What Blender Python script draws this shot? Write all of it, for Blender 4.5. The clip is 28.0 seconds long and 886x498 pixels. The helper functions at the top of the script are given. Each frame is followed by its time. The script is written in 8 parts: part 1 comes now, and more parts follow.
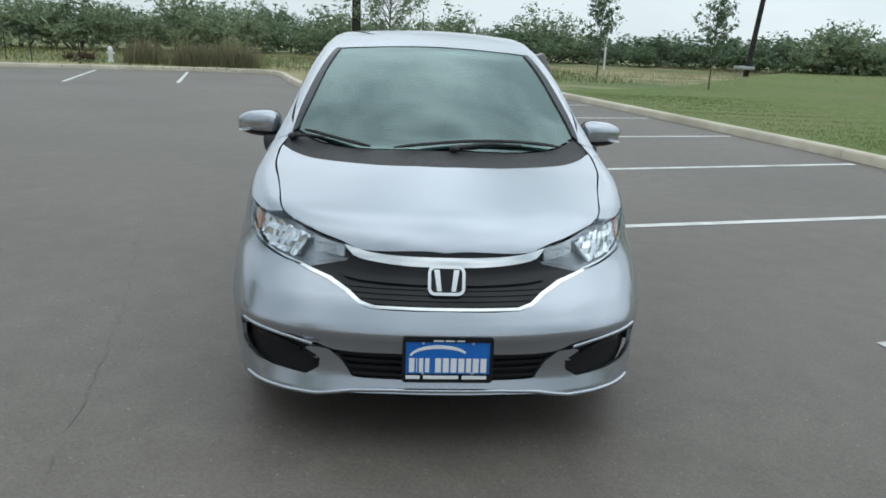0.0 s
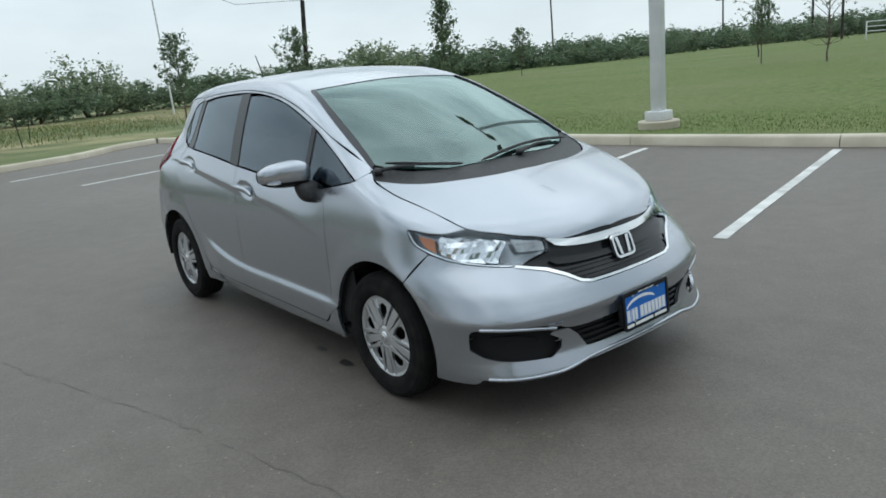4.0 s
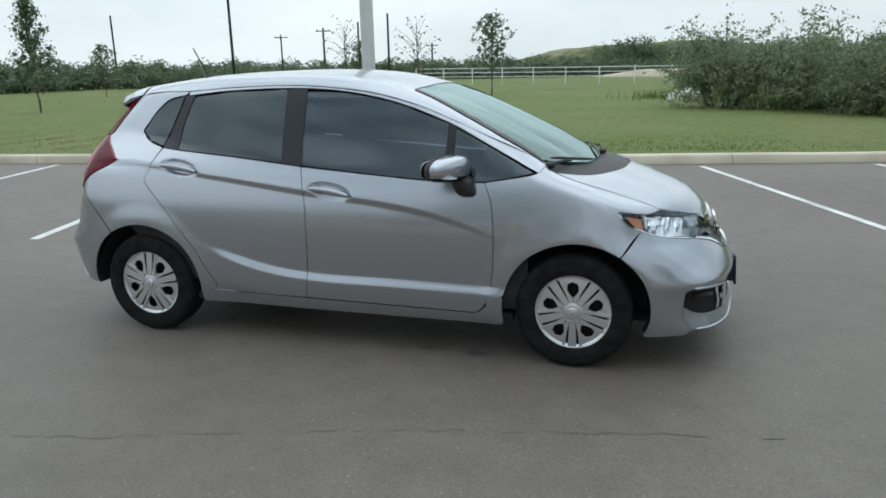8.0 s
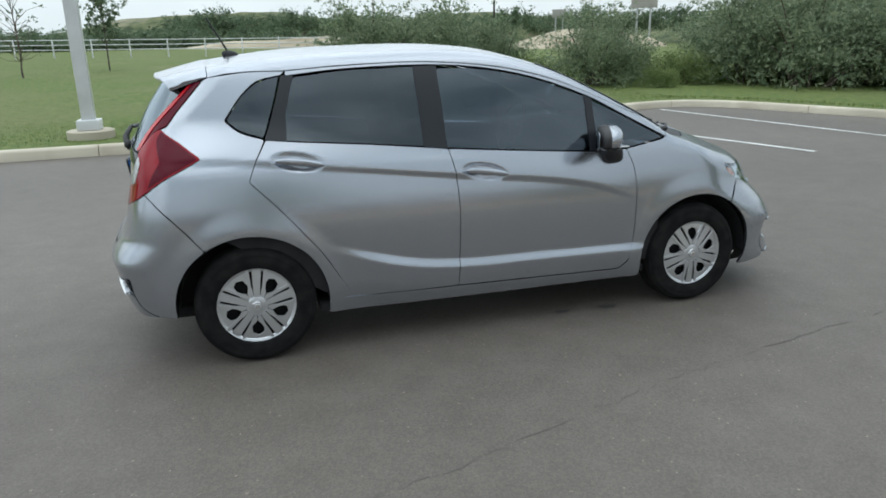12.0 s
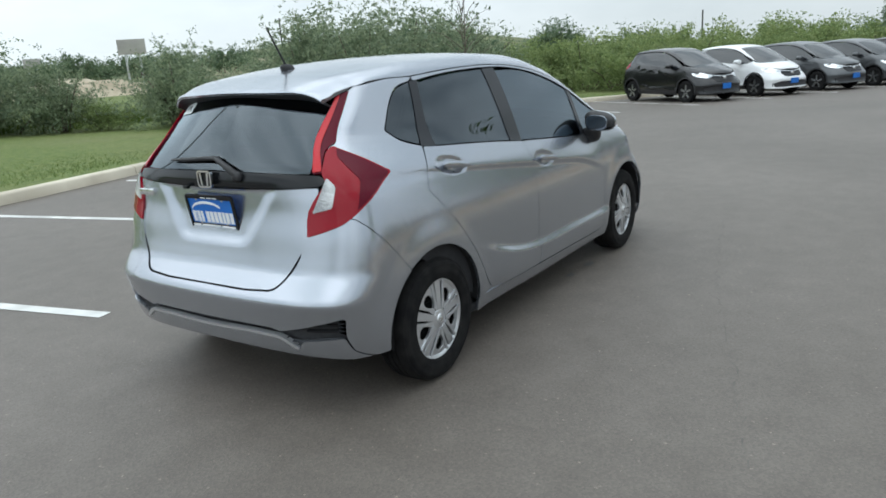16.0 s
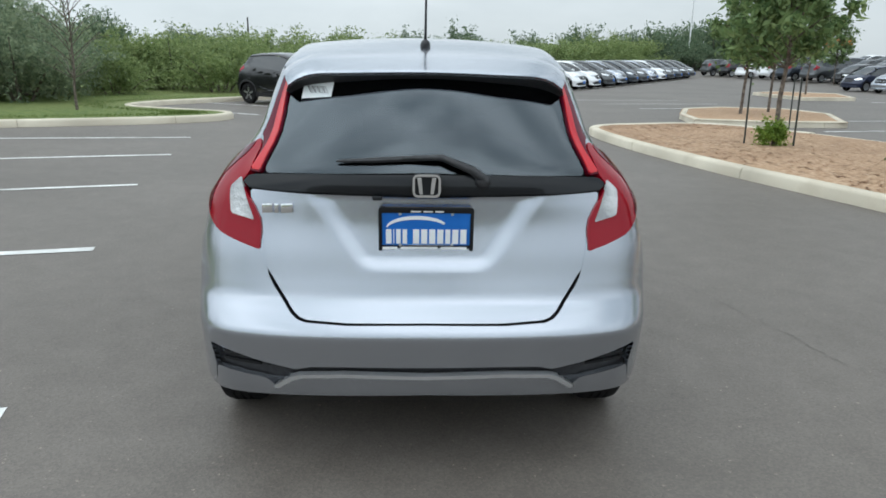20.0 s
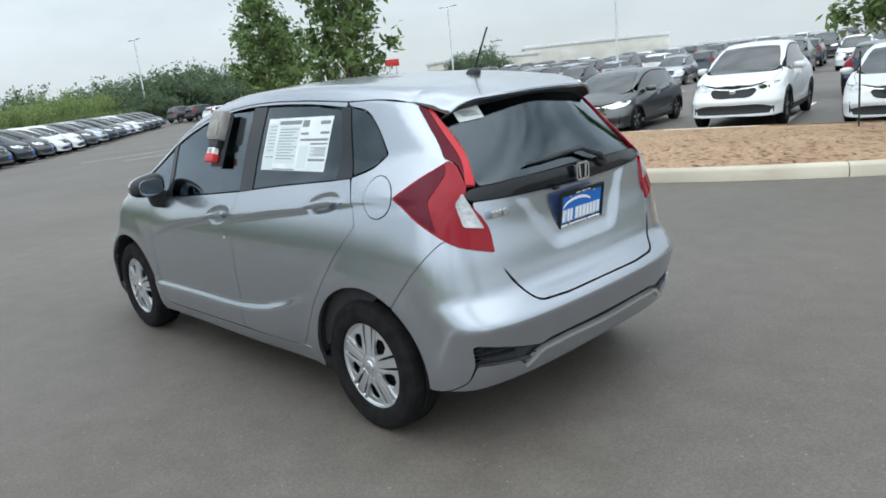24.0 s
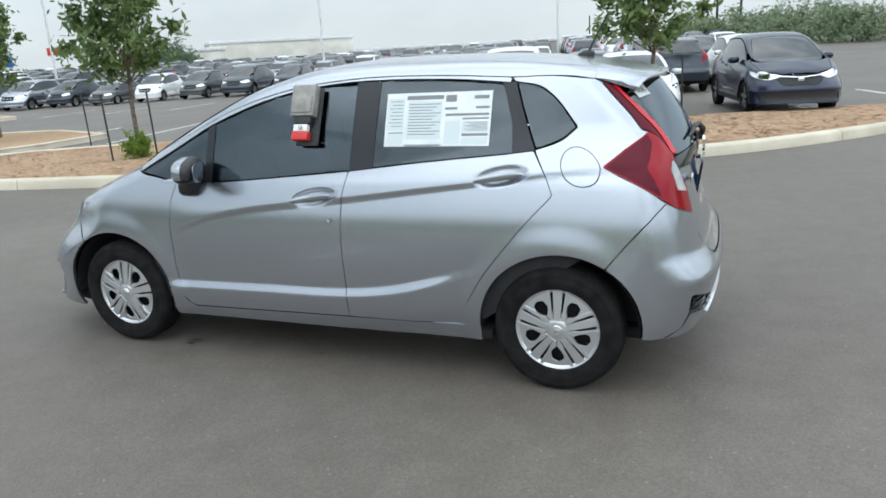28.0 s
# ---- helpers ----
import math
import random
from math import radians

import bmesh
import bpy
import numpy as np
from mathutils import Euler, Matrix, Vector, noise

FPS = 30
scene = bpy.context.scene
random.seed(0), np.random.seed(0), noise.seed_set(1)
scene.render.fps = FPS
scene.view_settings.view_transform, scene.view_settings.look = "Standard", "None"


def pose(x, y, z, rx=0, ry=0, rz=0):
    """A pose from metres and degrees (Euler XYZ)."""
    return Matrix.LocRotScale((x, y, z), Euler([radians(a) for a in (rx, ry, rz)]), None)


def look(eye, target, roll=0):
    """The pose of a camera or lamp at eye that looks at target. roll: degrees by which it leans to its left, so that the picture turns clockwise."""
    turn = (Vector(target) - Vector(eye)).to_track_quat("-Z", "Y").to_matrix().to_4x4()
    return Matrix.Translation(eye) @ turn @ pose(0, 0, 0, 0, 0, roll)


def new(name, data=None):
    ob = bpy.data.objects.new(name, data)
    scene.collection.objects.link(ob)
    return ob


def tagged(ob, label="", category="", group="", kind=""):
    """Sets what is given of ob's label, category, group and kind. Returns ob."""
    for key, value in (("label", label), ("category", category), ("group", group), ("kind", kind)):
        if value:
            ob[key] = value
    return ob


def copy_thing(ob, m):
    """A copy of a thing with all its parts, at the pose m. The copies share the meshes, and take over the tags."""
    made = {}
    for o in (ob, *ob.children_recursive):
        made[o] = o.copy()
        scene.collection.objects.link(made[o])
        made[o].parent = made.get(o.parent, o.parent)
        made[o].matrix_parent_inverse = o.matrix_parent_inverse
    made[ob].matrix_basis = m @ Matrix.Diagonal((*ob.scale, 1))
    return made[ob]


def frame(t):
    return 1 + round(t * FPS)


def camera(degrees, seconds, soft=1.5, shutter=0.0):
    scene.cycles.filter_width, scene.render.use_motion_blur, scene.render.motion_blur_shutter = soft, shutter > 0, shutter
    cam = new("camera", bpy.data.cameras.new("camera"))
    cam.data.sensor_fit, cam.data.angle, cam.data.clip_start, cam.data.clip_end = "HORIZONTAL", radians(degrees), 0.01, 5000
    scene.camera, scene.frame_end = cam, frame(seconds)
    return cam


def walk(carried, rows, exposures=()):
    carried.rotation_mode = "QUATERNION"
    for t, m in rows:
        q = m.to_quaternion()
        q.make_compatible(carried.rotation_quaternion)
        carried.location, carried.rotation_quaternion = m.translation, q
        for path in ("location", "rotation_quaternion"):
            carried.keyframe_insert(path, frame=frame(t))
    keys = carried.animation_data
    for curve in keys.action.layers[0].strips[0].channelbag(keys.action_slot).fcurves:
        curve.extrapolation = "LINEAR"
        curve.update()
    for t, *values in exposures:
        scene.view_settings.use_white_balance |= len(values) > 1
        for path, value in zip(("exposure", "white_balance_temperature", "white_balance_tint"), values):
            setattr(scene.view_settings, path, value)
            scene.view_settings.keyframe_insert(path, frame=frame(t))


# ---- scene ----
cam = camera(63.9, 28.0, soft=1.7)
PATH = [
    (0, (4.391, -0.193, 1.455), (2.474, -0.053, 0.902), 2.4),
    (0.5, (4.446, -0.427, 1.446), (2.527, -0.26, 0.91), -1.6),
    (1, (4.435, -0.709, 1.43), (2.532, -0.375, 0.912), 0.6),
    (1.5, (4.536, -1.007, 1.498), (2.693, -0.395, 1.02), -2.1),
    (2, (4.521, -1.277, 1.489), (2.719, -0.544, 1.024), -2.7),
    (2.5, (4.371, -1.598, 1.496), (2.576, -0.853, 1.025), -5.5),
    (3, (4.291, -1.94, 1.471), (2.632, -0.926, 1.001), -1.9),
    (3.5, (4.17, -2.231, 1.493), (2.602, -1.093, 0.998), -2.4),
    (4, (3.874, -2.477, 1.468), (2.348, -1.281, 0.975), -5.6),
    (4.5, (3.644, -2.751, 1.448), (2.221, -1.439, 0.944), -3.5),
    (6.5, (2.557, -3.731, 1.54), (1.63, -2.03, 1.041), -3.1),
    (7, (2.256, -3.89, 1.484), (1.43, -2.137, 0.994), -5.8),
    (7.5, (1.936, -4.05, 1.469), (1.226, -2.25, 0.964), -2.5),
    (8, (1.59, -4.297, 1.504), (1.051, -2.433, 1.02), -1.2),
    (8.5, (1.221, -4.314, 1.462), (0.766, -2.421, 1.006), -2.2),
    (9, (0.835, -4.357, 1.418), (0.581, -2.441, 0.902), 0.5),
    (9.5, (0.477, -4.459, 1.473), (0.424, -2.521, 0.984), -1.9),
    (10, (0.184, -4.47, 1.412), (0.187, -2.512, 1.002), -1.6),
    (10.5, (-0.253, -4.416, 1.482), (-0.147, -2.485, 0.974), -1.7),
    (11, (-0.642, -4.485, 1.47), (-0.363, -2.553, 1.035), -1.5),
    (11.5, (-0.968, -4.407, 1.522), (-0.539, -2.507, 1.068), -1.3),
    (12, (-1.344, -4.263, 1.577), (-0.784, -2.432, 1.0), -1.1),
    (12.5, (-1.806, -4.137, 1.581), (-0.916, -2.429, 1.044), 0.4),
    (13, (-2.14, -3.982, 1.569), (-1.165, -2.327, 1.013), -0.4),
    (13.5, (-2.448, -3.842, 1.523), (-1.41, -2.234, 0.942), -2.2),
    (15.5, (-3.643, -2.923, 1.492), (-2.145, -1.709, 0.958), -3.2),
    (16, (-3.876, -2.643, 1.495), (-2.279, -1.556, 0.977), -3.8),
    (16.5, (-3.989, -2.274, 1.509), (-2.352, -1.246, 0.994), -4.9),
    (17, (-4.158, -1.903, 1.501), (-2.386, -1.123, 0.999), -4.3),
    (17.5, (-4.209, -1.585, 1.516), (-2.385, -0.957, 0.99), -4.3),
    (18, (-4.191, -1.217, 1.529), (-2.355, -0.641, 0.981), -4.6),
    (18.5, (-4.224, -0.852, 1.482), (-2.327, -0.483, 0.967), -3.5),
    (19, (-4.221, -0.613, 1.549), (-2.31, -0.392, 1.001), -3.2),
    (19.5, (-4.124, -0.156, 1.578), (-2.218, -0.115, 0.975), -0.4),
    (20, (-4.172, 0.045, 1.474), (-2.247, -0.040, 0.937), 1.0),
    (20.5, (-4.267, 0.335, 1.543), (-2.364, 0.044, 1.001), -1.5),
    (21, (-4.253, 0.659, 1.544), (-2.357, 0.258, 1.048), -4.9),
    (21.5, (-4.211, 0.997, 1.525), (-2.398, 0.308, 1.036), -3.1),
    (23.5, (-3.847, 2.366, 1.511), (-2.365, 1.107, 1.043), -3.3),
    (24, (-3.628, 2.538, 1.491), (-2.211, 1.207, 1.021), -5.7),
    (24.5, (-3.37, 2.736, 1.5), (-2.015, 1.354, 0.996), -2.8),
    (25, (-3.18, 2.987, 1.533), (-1.958, 1.486, 1.029), -3.4),
    (25.5, (-2.937, 3.105, 1.517), (-1.791, 1.556, 0.98), -2.2),
    (26, (-2.652, 3.212, 1.527), (-1.575, 1.625, 0.961), -2.6),
    (26.5, (-2.457, 3.446, 1.539), (-1.504, 1.765, 1.024), -2.9),
    (27, (-2.255, 3.578, 1.532), (-1.379, 1.857, 1.013), -1.9),
    (27.5, (-2.015, 3.625, 1.527), (-1.215, 1.872, 0.992), -2.2),
    (28, (-1.914, 3.802, 1.552), (-1.203, 2.011, 1.016), -3.2),
]
walk(cam, [(t, look(eye, target, roll)) for t, eye, target, roll in PATH], [(0.0, 0.33, 6100, 4), (4.0, 0.29, 6100, 4), (8.0, 0.41, 6150, 5), (12.0, 0.53, 6150, 5), (13.0, 0.64, 6150, 5), (17.0, 0.68, 6150, 6), (22.0, 0.71, 6120, 6), (25.0, 0.83, 6120, 6), (28.0, 0.86, 6120, 6)])

# ---- light: a bright overcast sky ----
world = bpy.data.worlds.new("sky")
scene.world = world
world.use_nodes = True
wn, wl = world.node_tree.nodes, world.node_tree.links
sky = wn.new("ShaderNodeTexSky")
sky.sky_type, sky.sun_disc, sky.sun_elevation, sky.sun_rotation = "NISHITA", False, radians(58), radians(150)
wtc, wmap = wn.new("ShaderNodeTexCoord"), wn.new("ShaderNodeMapping")
wmap.inputs["Scale"].default_value = (1.0, 1.0, 2.6)
cloud = wn.new("ShaderNodeTexNoise")
cloud.inputs["Scale"].default_value, cloud.inputs["Detail"].default_value, cloud.inputs["Roughness"].default_value = 2.3, 7, 0.55
ramp = wn.new("ShaderNodeValToRGB")
ramp.color_ramp.elements[0].position, ramp.color_ramp.elements[1].position = 0.36, 0.60
ramp.color_ramp.elements[0].color, ramp.color_ramp.elements[1].color = (0.42, 0.475, 0.505, 1), (0.93, 0.97, 0.99, 1)
scale_sky = wn.new("ShaderNodeVectorMath")
scale_sky.operation = "SCALE"
scale_sky.inputs["Scale"].default_value = 0.08
mixw = wn.new("ShaderNodeMix")
mixw.data_type = "RGBA"
mixw.inputs["Factor"].default_value = 0.9
wl.new(wtc.outputs["Generated"], wmap.inputs["Vector"])
wl.new(wmap.outputs["Vector"], cloud.inputs["Vector"])
wl.new(cloud.outputs["Fac"], ramp.inputs["Fac"])
wl.new(sky.outputs["Color"], scale_sky.inputs[0])
wl.new(scale_sky.outputs["Vector"], mixw.inputs["A"])
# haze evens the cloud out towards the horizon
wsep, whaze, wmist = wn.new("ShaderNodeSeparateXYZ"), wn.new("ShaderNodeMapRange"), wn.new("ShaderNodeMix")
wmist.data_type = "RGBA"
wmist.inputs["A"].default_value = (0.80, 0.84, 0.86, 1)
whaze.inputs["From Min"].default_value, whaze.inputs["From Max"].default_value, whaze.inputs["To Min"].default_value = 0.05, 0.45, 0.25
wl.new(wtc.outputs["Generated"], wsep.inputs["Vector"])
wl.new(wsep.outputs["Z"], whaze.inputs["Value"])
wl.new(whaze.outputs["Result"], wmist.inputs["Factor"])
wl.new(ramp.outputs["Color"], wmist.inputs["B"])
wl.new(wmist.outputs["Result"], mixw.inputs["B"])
# an overcast sky is brighter overhead than at the horizon
wlift, wmul, wside, wgain, wboth = wn.new("ShaderNodeMapRange"), wn.new("ShaderNodeVectorMath"), wn.new("ShaderNodeVectorMath"), wn.new("ShaderNodeMath"), wn.new("ShaderNodeMath")
wlift.inputs["From Min"].default_value, wlift.inputs["From Max"].default_value = 0.05, 0.9
wlift.inputs["To Min"].default_value, wlift.inputs["To Max"].default_value = 0.75, 1.36
wmul.operation = "SCALE"
wl.new(wsep.outputs["Z"], wlift.inputs["Value"])
wl.new(mixw.outputs["Result"], wmul.inputs[0])
# and brighter on the side of the veiled sun
wside.operation, wgain.operation, wboth.operation = "DOT_PRODUCT", "ADD", "MULTIPLY"
wside.inputs[1].default_value = (-0.13, 0.20, 0.0)
wgain.inputs[1].default_value = 1.0
wl.new(wtc.outputs["Generated"], wside.inputs[0])
wl.new(wside.outputs["Value"], wgain.inputs[0])
wl.new(wgain.outputs["Value"], wboth.inputs[0])
wl.new(wlift.outputs["Result"], wboth.inputs[1])
wl.new(wboth.outputs["Value"], wmul.inputs["Scale"])
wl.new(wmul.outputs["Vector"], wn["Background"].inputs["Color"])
wn["Background"].inputs["Strength"].default_value = 0.95
sun_data = bpy.data.lights.new("sun", "SUN")
sun_data.energy, sun_data.angle, sun_data.color = 0.5, radians(110), (1.0, 0.97, 0.92)
new("sun", sun_data).matrix_world = look((0, 0, 40), (6, -9, 0))


# ---- materials ----
def shader(name, colour, rough=0.6, metal=0.0, **extra):
    """A node material. extra: other inputs of the principled shader by their names, with _ for blanks."""
    m = bpy.data.materials.new(name)
    m.use_nodes = True
    b = m.node_tree.nodes["Principled BSDF"]
    b.inputs["Base Color"].default_value, b.inputs["Roughness"].default_value, b.inputs["Metallic"].default_value = (*colour, 1), rough, metal
    for k, v in extra.items():
        b.inputs[k.replace("_", " ")].default_value = v
    return m


def grain(m, colours, scale, detail=6, spread=(0.35, 0.65), bump=0.0, bump_scale=None, second=None, rough=None, coords="Object"):
    """Mixes colours over noise in m, with relief; second: (colour, scale, low, high, amount) of a coarser stain."""
    n, l = m.node_tree.nodes, m.node_tree.links
    b = n["Principled BSDF"]
    tc = n.new("ShaderNodeTexCoord")
    src = n.new("ShaderNodeNewGeometry").outputs["Position"] if coords == "World" else tc.outputs[coords]
    t = n.new("ShaderNodeTexNoise")
    t.inputs["Scale"].default_value, t.inputs["Detail"].default_value = scale, detail
    r = n.new("ShaderNodeValToRGB")
    while len(r.color_ramp.elements) < len(colours):
        r.color_ramp.elements.new(0.5)
    for i, c in enumerate(colours):
        r.color_ramp.elements[i].position = spread[0] + (spread[1] - spread[0]) * i / (len(colours) - 1)
        r.color_ramp.elements[i].color = (*c, 1)
    l.new(src, t.inputs["Vector"])
    l.new(t.outputs["Fac"], r.inputs["Fac"])
    out = r.outputs["Color"]
    if second:
        c2, s2, lo, hi, amount = second
        t2, r2, mx = n.new("ShaderNodeTexNoise"), n.new("ShaderNodeMapRange"), n.new("ShaderNodeMix")
        t2.inputs["Scale"].default_value, t2.inputs["Detail"].default_value = s2, 5
        r2.inputs["From Min"].default_value, r2.inputs["From Max"].default_value, r2.inputs["To Max"].default_value = lo, hi, amount
        mx.data_type = "RGBA"
        mx.inputs["B"].default_value = (*c2, 1)
        l.new(src, t2.inputs["Vector"])
        l.new(t2.outputs["Fac"], r2.inputs["Value"])
        l.new(r2.outputs["Result"], mx.inputs["Factor"])
        l.new(out, mx.inputs["A"])
        out = mx.outputs["Result"]
    l.new(out, b.inputs["Base Color"])
    if bump:
        t3, bp = n.new("ShaderNodeTexNoise"), n.new("ShaderNodeBump")
        t3.inputs["Scale"].default_value, t3.inputs["Detail"].default_value = bump_scale or scale, 8
        bp.inputs["Strength"].default_value, bp.inputs["Distance"].default_value = bump, 0.02
        l.new(src, t3.inputs["Vector"])
        l.new(t3.outputs["Fac"], bp.inputs["Height"])
        l.new(bp.outputs["Normal"], b.inputs["Normal"])
    if rough:
        mr = n.new("ShaderNodeMapRange")
        mr.inputs["To Min"].default_value, mr.inputs["To Max"].default_value = rough
        l.new(t.outputs["Fac"], mr.inputs["Value"])
        l.new(mr.outputs["Result"], b.inputs["Roughness"])
    return m


def car_paint(name, colour, metal, rough, flake=0.0):
    m = shader(name, colour, rough, metal, Coat_Weight=0.6, Coat_Roughness=0.03, Coat_IOR=1.45)
    if flake:
        n, l = m.node_tree.nodes, m.node_tree.links
        v, r, geo = n.new("ShaderNodeTexVoronoi"), n.new("ShaderNodeMapRange"), n.new("ShaderNodeTexCoord")
        v.inputs["Scale"].default_value = 900
        r.inputs["To Min"].default_value, r.inputs["To Max"].default_value = rough - flake, rough + flake
        l.new(geo.outputs["Object"], v.inputs["Vector"])
        l.new(v.outputs["Color"], r.inputs["Value"])
        l.new(r.outputs["Result"], n["Principled BSDF"].inputs["Roughness"])
    return m


silver = car_paint("silver_paint", (0.425, 0.448, 0.495), 0.92, 0.25)
chrome = shader("chrome", (0.85, 0.86, 0.87), 0.08, 1.0)
# mirror glass darkened: a dark reflection is put into its colour
mirror_glass_mat = shader("mirror_glass", (0.28, 0.30, 0.33), 0.02, 1.0)
wheel_silver = shader("wheel_silver", (0.66, 0.67, 0.69), 0.3, 0.8)
black_gloss = shader("gloss_black", (0.012, 0.013, 0.015), 0.14, Specular_IOR_Level=0.3)
pillar_black = shader("pillar_black", (0.022, 0.024, 0.029), 0.22, Specular_IOR_Level=0.35)
black_plastic = grain(shader("black_plastic", (0.02, 0.02, 0.022), 0.55), [(0.014, 0.014, 0.016), (0.03, 0.03, 0.032)], 60, bump=0.1, bump_scale=700)
# darker than real plastic: the shade of hollow places is put into this colour
dark_void = shader("near_black", (0.008, 0.008, 0.009), 0.9)
rubber = grain(shader("tyre_rubber", (0.012, 0.012, 0.013), 0.9, Specular_IOR_Level=0.15), [(0.008, 0.008, 0.009), (0.018, 0.0175, 0.017)], 14, bump=0.15, bump_scale=220)


def pane(name, colour, mirror, sheen=(0.82, 0.92, 1.0)):
    """Thin clear glass: lets light straight through, tinted, and mirrors more towards grazing."""
    m = bpy.data.materials.new(name)
    m.use_nodes = True
    n, l = m.node_tree.nodes, m.node_tree.links
    clear, gloss, mix, lw, pw, ad = n.new("ShaderNodeBsdfTransparent"), n.new("ShaderNodeBsdfGlossy"), n.new("ShaderNodeMixShader"), n.new("ShaderNodeLayerWeight"), n.new("ShaderNodeMath"), n.new("ShaderNodeMapRange")
    clear.inputs["Color"].default_value = (*colour, 1)
    gloss.inputs["Roughness"].default_value = 0.0
    gloss.inputs["Color"].default_value = (*sheen, 1)
    lw.inputs["Blend"].default_value = 0.5
    pw.operation = "POWER"
    pw.inputs[1].default_value = 4.0
    ad.inputs["To Min"].default_value, ad.inputs["To Max"].default_value = mirror, 0.9
    l.new(lw.outputs["Facing"], pw.inputs[0])
    l.new(pw.outputs["Value"], ad.inputs["Value"])
    l.new(ad.outputs["Result"], mix.inputs["Fac"])
    l.new(clear.outputs["BSDF"], mix.inputs[1])
    l.new(gloss.outputs["BSDF"], mix.inputs[2])
    l.new(mix.outputs["Shader"], n["Material Output"].inputs["Surface"])
    return m


tint = pane("tinted_glass", (0.34, 0.39, 0.44), 0.10)
privacy = pane("privacy_glass", (0.16, 0.18, 0.2), 0.095)
windscreen_glass = pane("windscreen_glass", (0.28, 0.37, 0.36), 0.15, (0.78, 0.95, 0.93))
lamp_glass = pane("lamp_glass", (0.96, 0.97, 0.98), 0.035)
red_bright = shader("bright_red_lens", (0.46, 0.008, 0.016), 0.12, Coat_Weight=0.3, Specular_IOR_Level=0.3)
red_lens = shader("red_lens", (0.25, 0.003, 0.012), 0.1, Coat_Weight=0.12, Specular_IOR_Level=0.25)
red_deep = shader("dark_red_lens", (0.095, 0.004, 0.014), 0.12, Coat_Weight=0.05, Specular_IOR_Level=0.15)
amber = shader("amber_lens", (0.5, 0.15, 0.035), 0.15, Coat_Weight=0.5)
reflector = grain(shader("lamp_reflector", (0.86, 0.87, 0.88), 0.07, 1.0), [(0.72, 0.73, 0.75), (0.9, 0.91, 0.92)], 22)
lamp_bowl = grain(shader("lamp_housing", (0.2, 0.21, 0.22), 0.25, 0.8), [(0.22, 0.225, 0.235), (0.42, 0.43, 0.45)], 9, spread=(0.42, 0.58))
clear_lens = grain(shader("clear_ribbed_lens", (0.7, 0.72, 0.74), 0.15, Coat_Weight=0.6), [(0.30, 0.31, 0.32), (0.66, 0.67, 0.68)], 9, bump=0.5, bump_scale=60)
plate_blue = grain(shader("plate_blue", (0.02, 0.20, 0.60), 0.4), [(0.008, 0.12, 0.48), (0.018, 0.17, 0.58)], 6)
plate_white = shader("plate_white", (0.82, 0.83, 0.84), 0.45)
interior_cloth = grain(shader("grey_seat_cloth", (0.05, 0.05, 0.055), 0.9), [(0.016, 0.016, 0.018), (0.028, 0.028, 0.031)], 9)
paper = grain(shader("white_paper", (0.78, 0.8, 0.8), 0.7), [(0.70, 0.73, 0.74), (0.80, 0.82, 0.82)], 12)
grey_ink = shader("grey_ink", (0.22, 0.23, 0.24), 0.7)
pale_ink = shader("pale_ink", (0.62, 0.68, 0.70), 0.7)
case_grey = grain(shader("lockbox_grey", (0.26, 0.25, 0.23), 0.5), [(0.22, 0.21, 0.19), (0.32, 0.31, 0.29)], 20)
case_red = shader("tag_red", (0.55, 0.03, 0.03), 0.4)


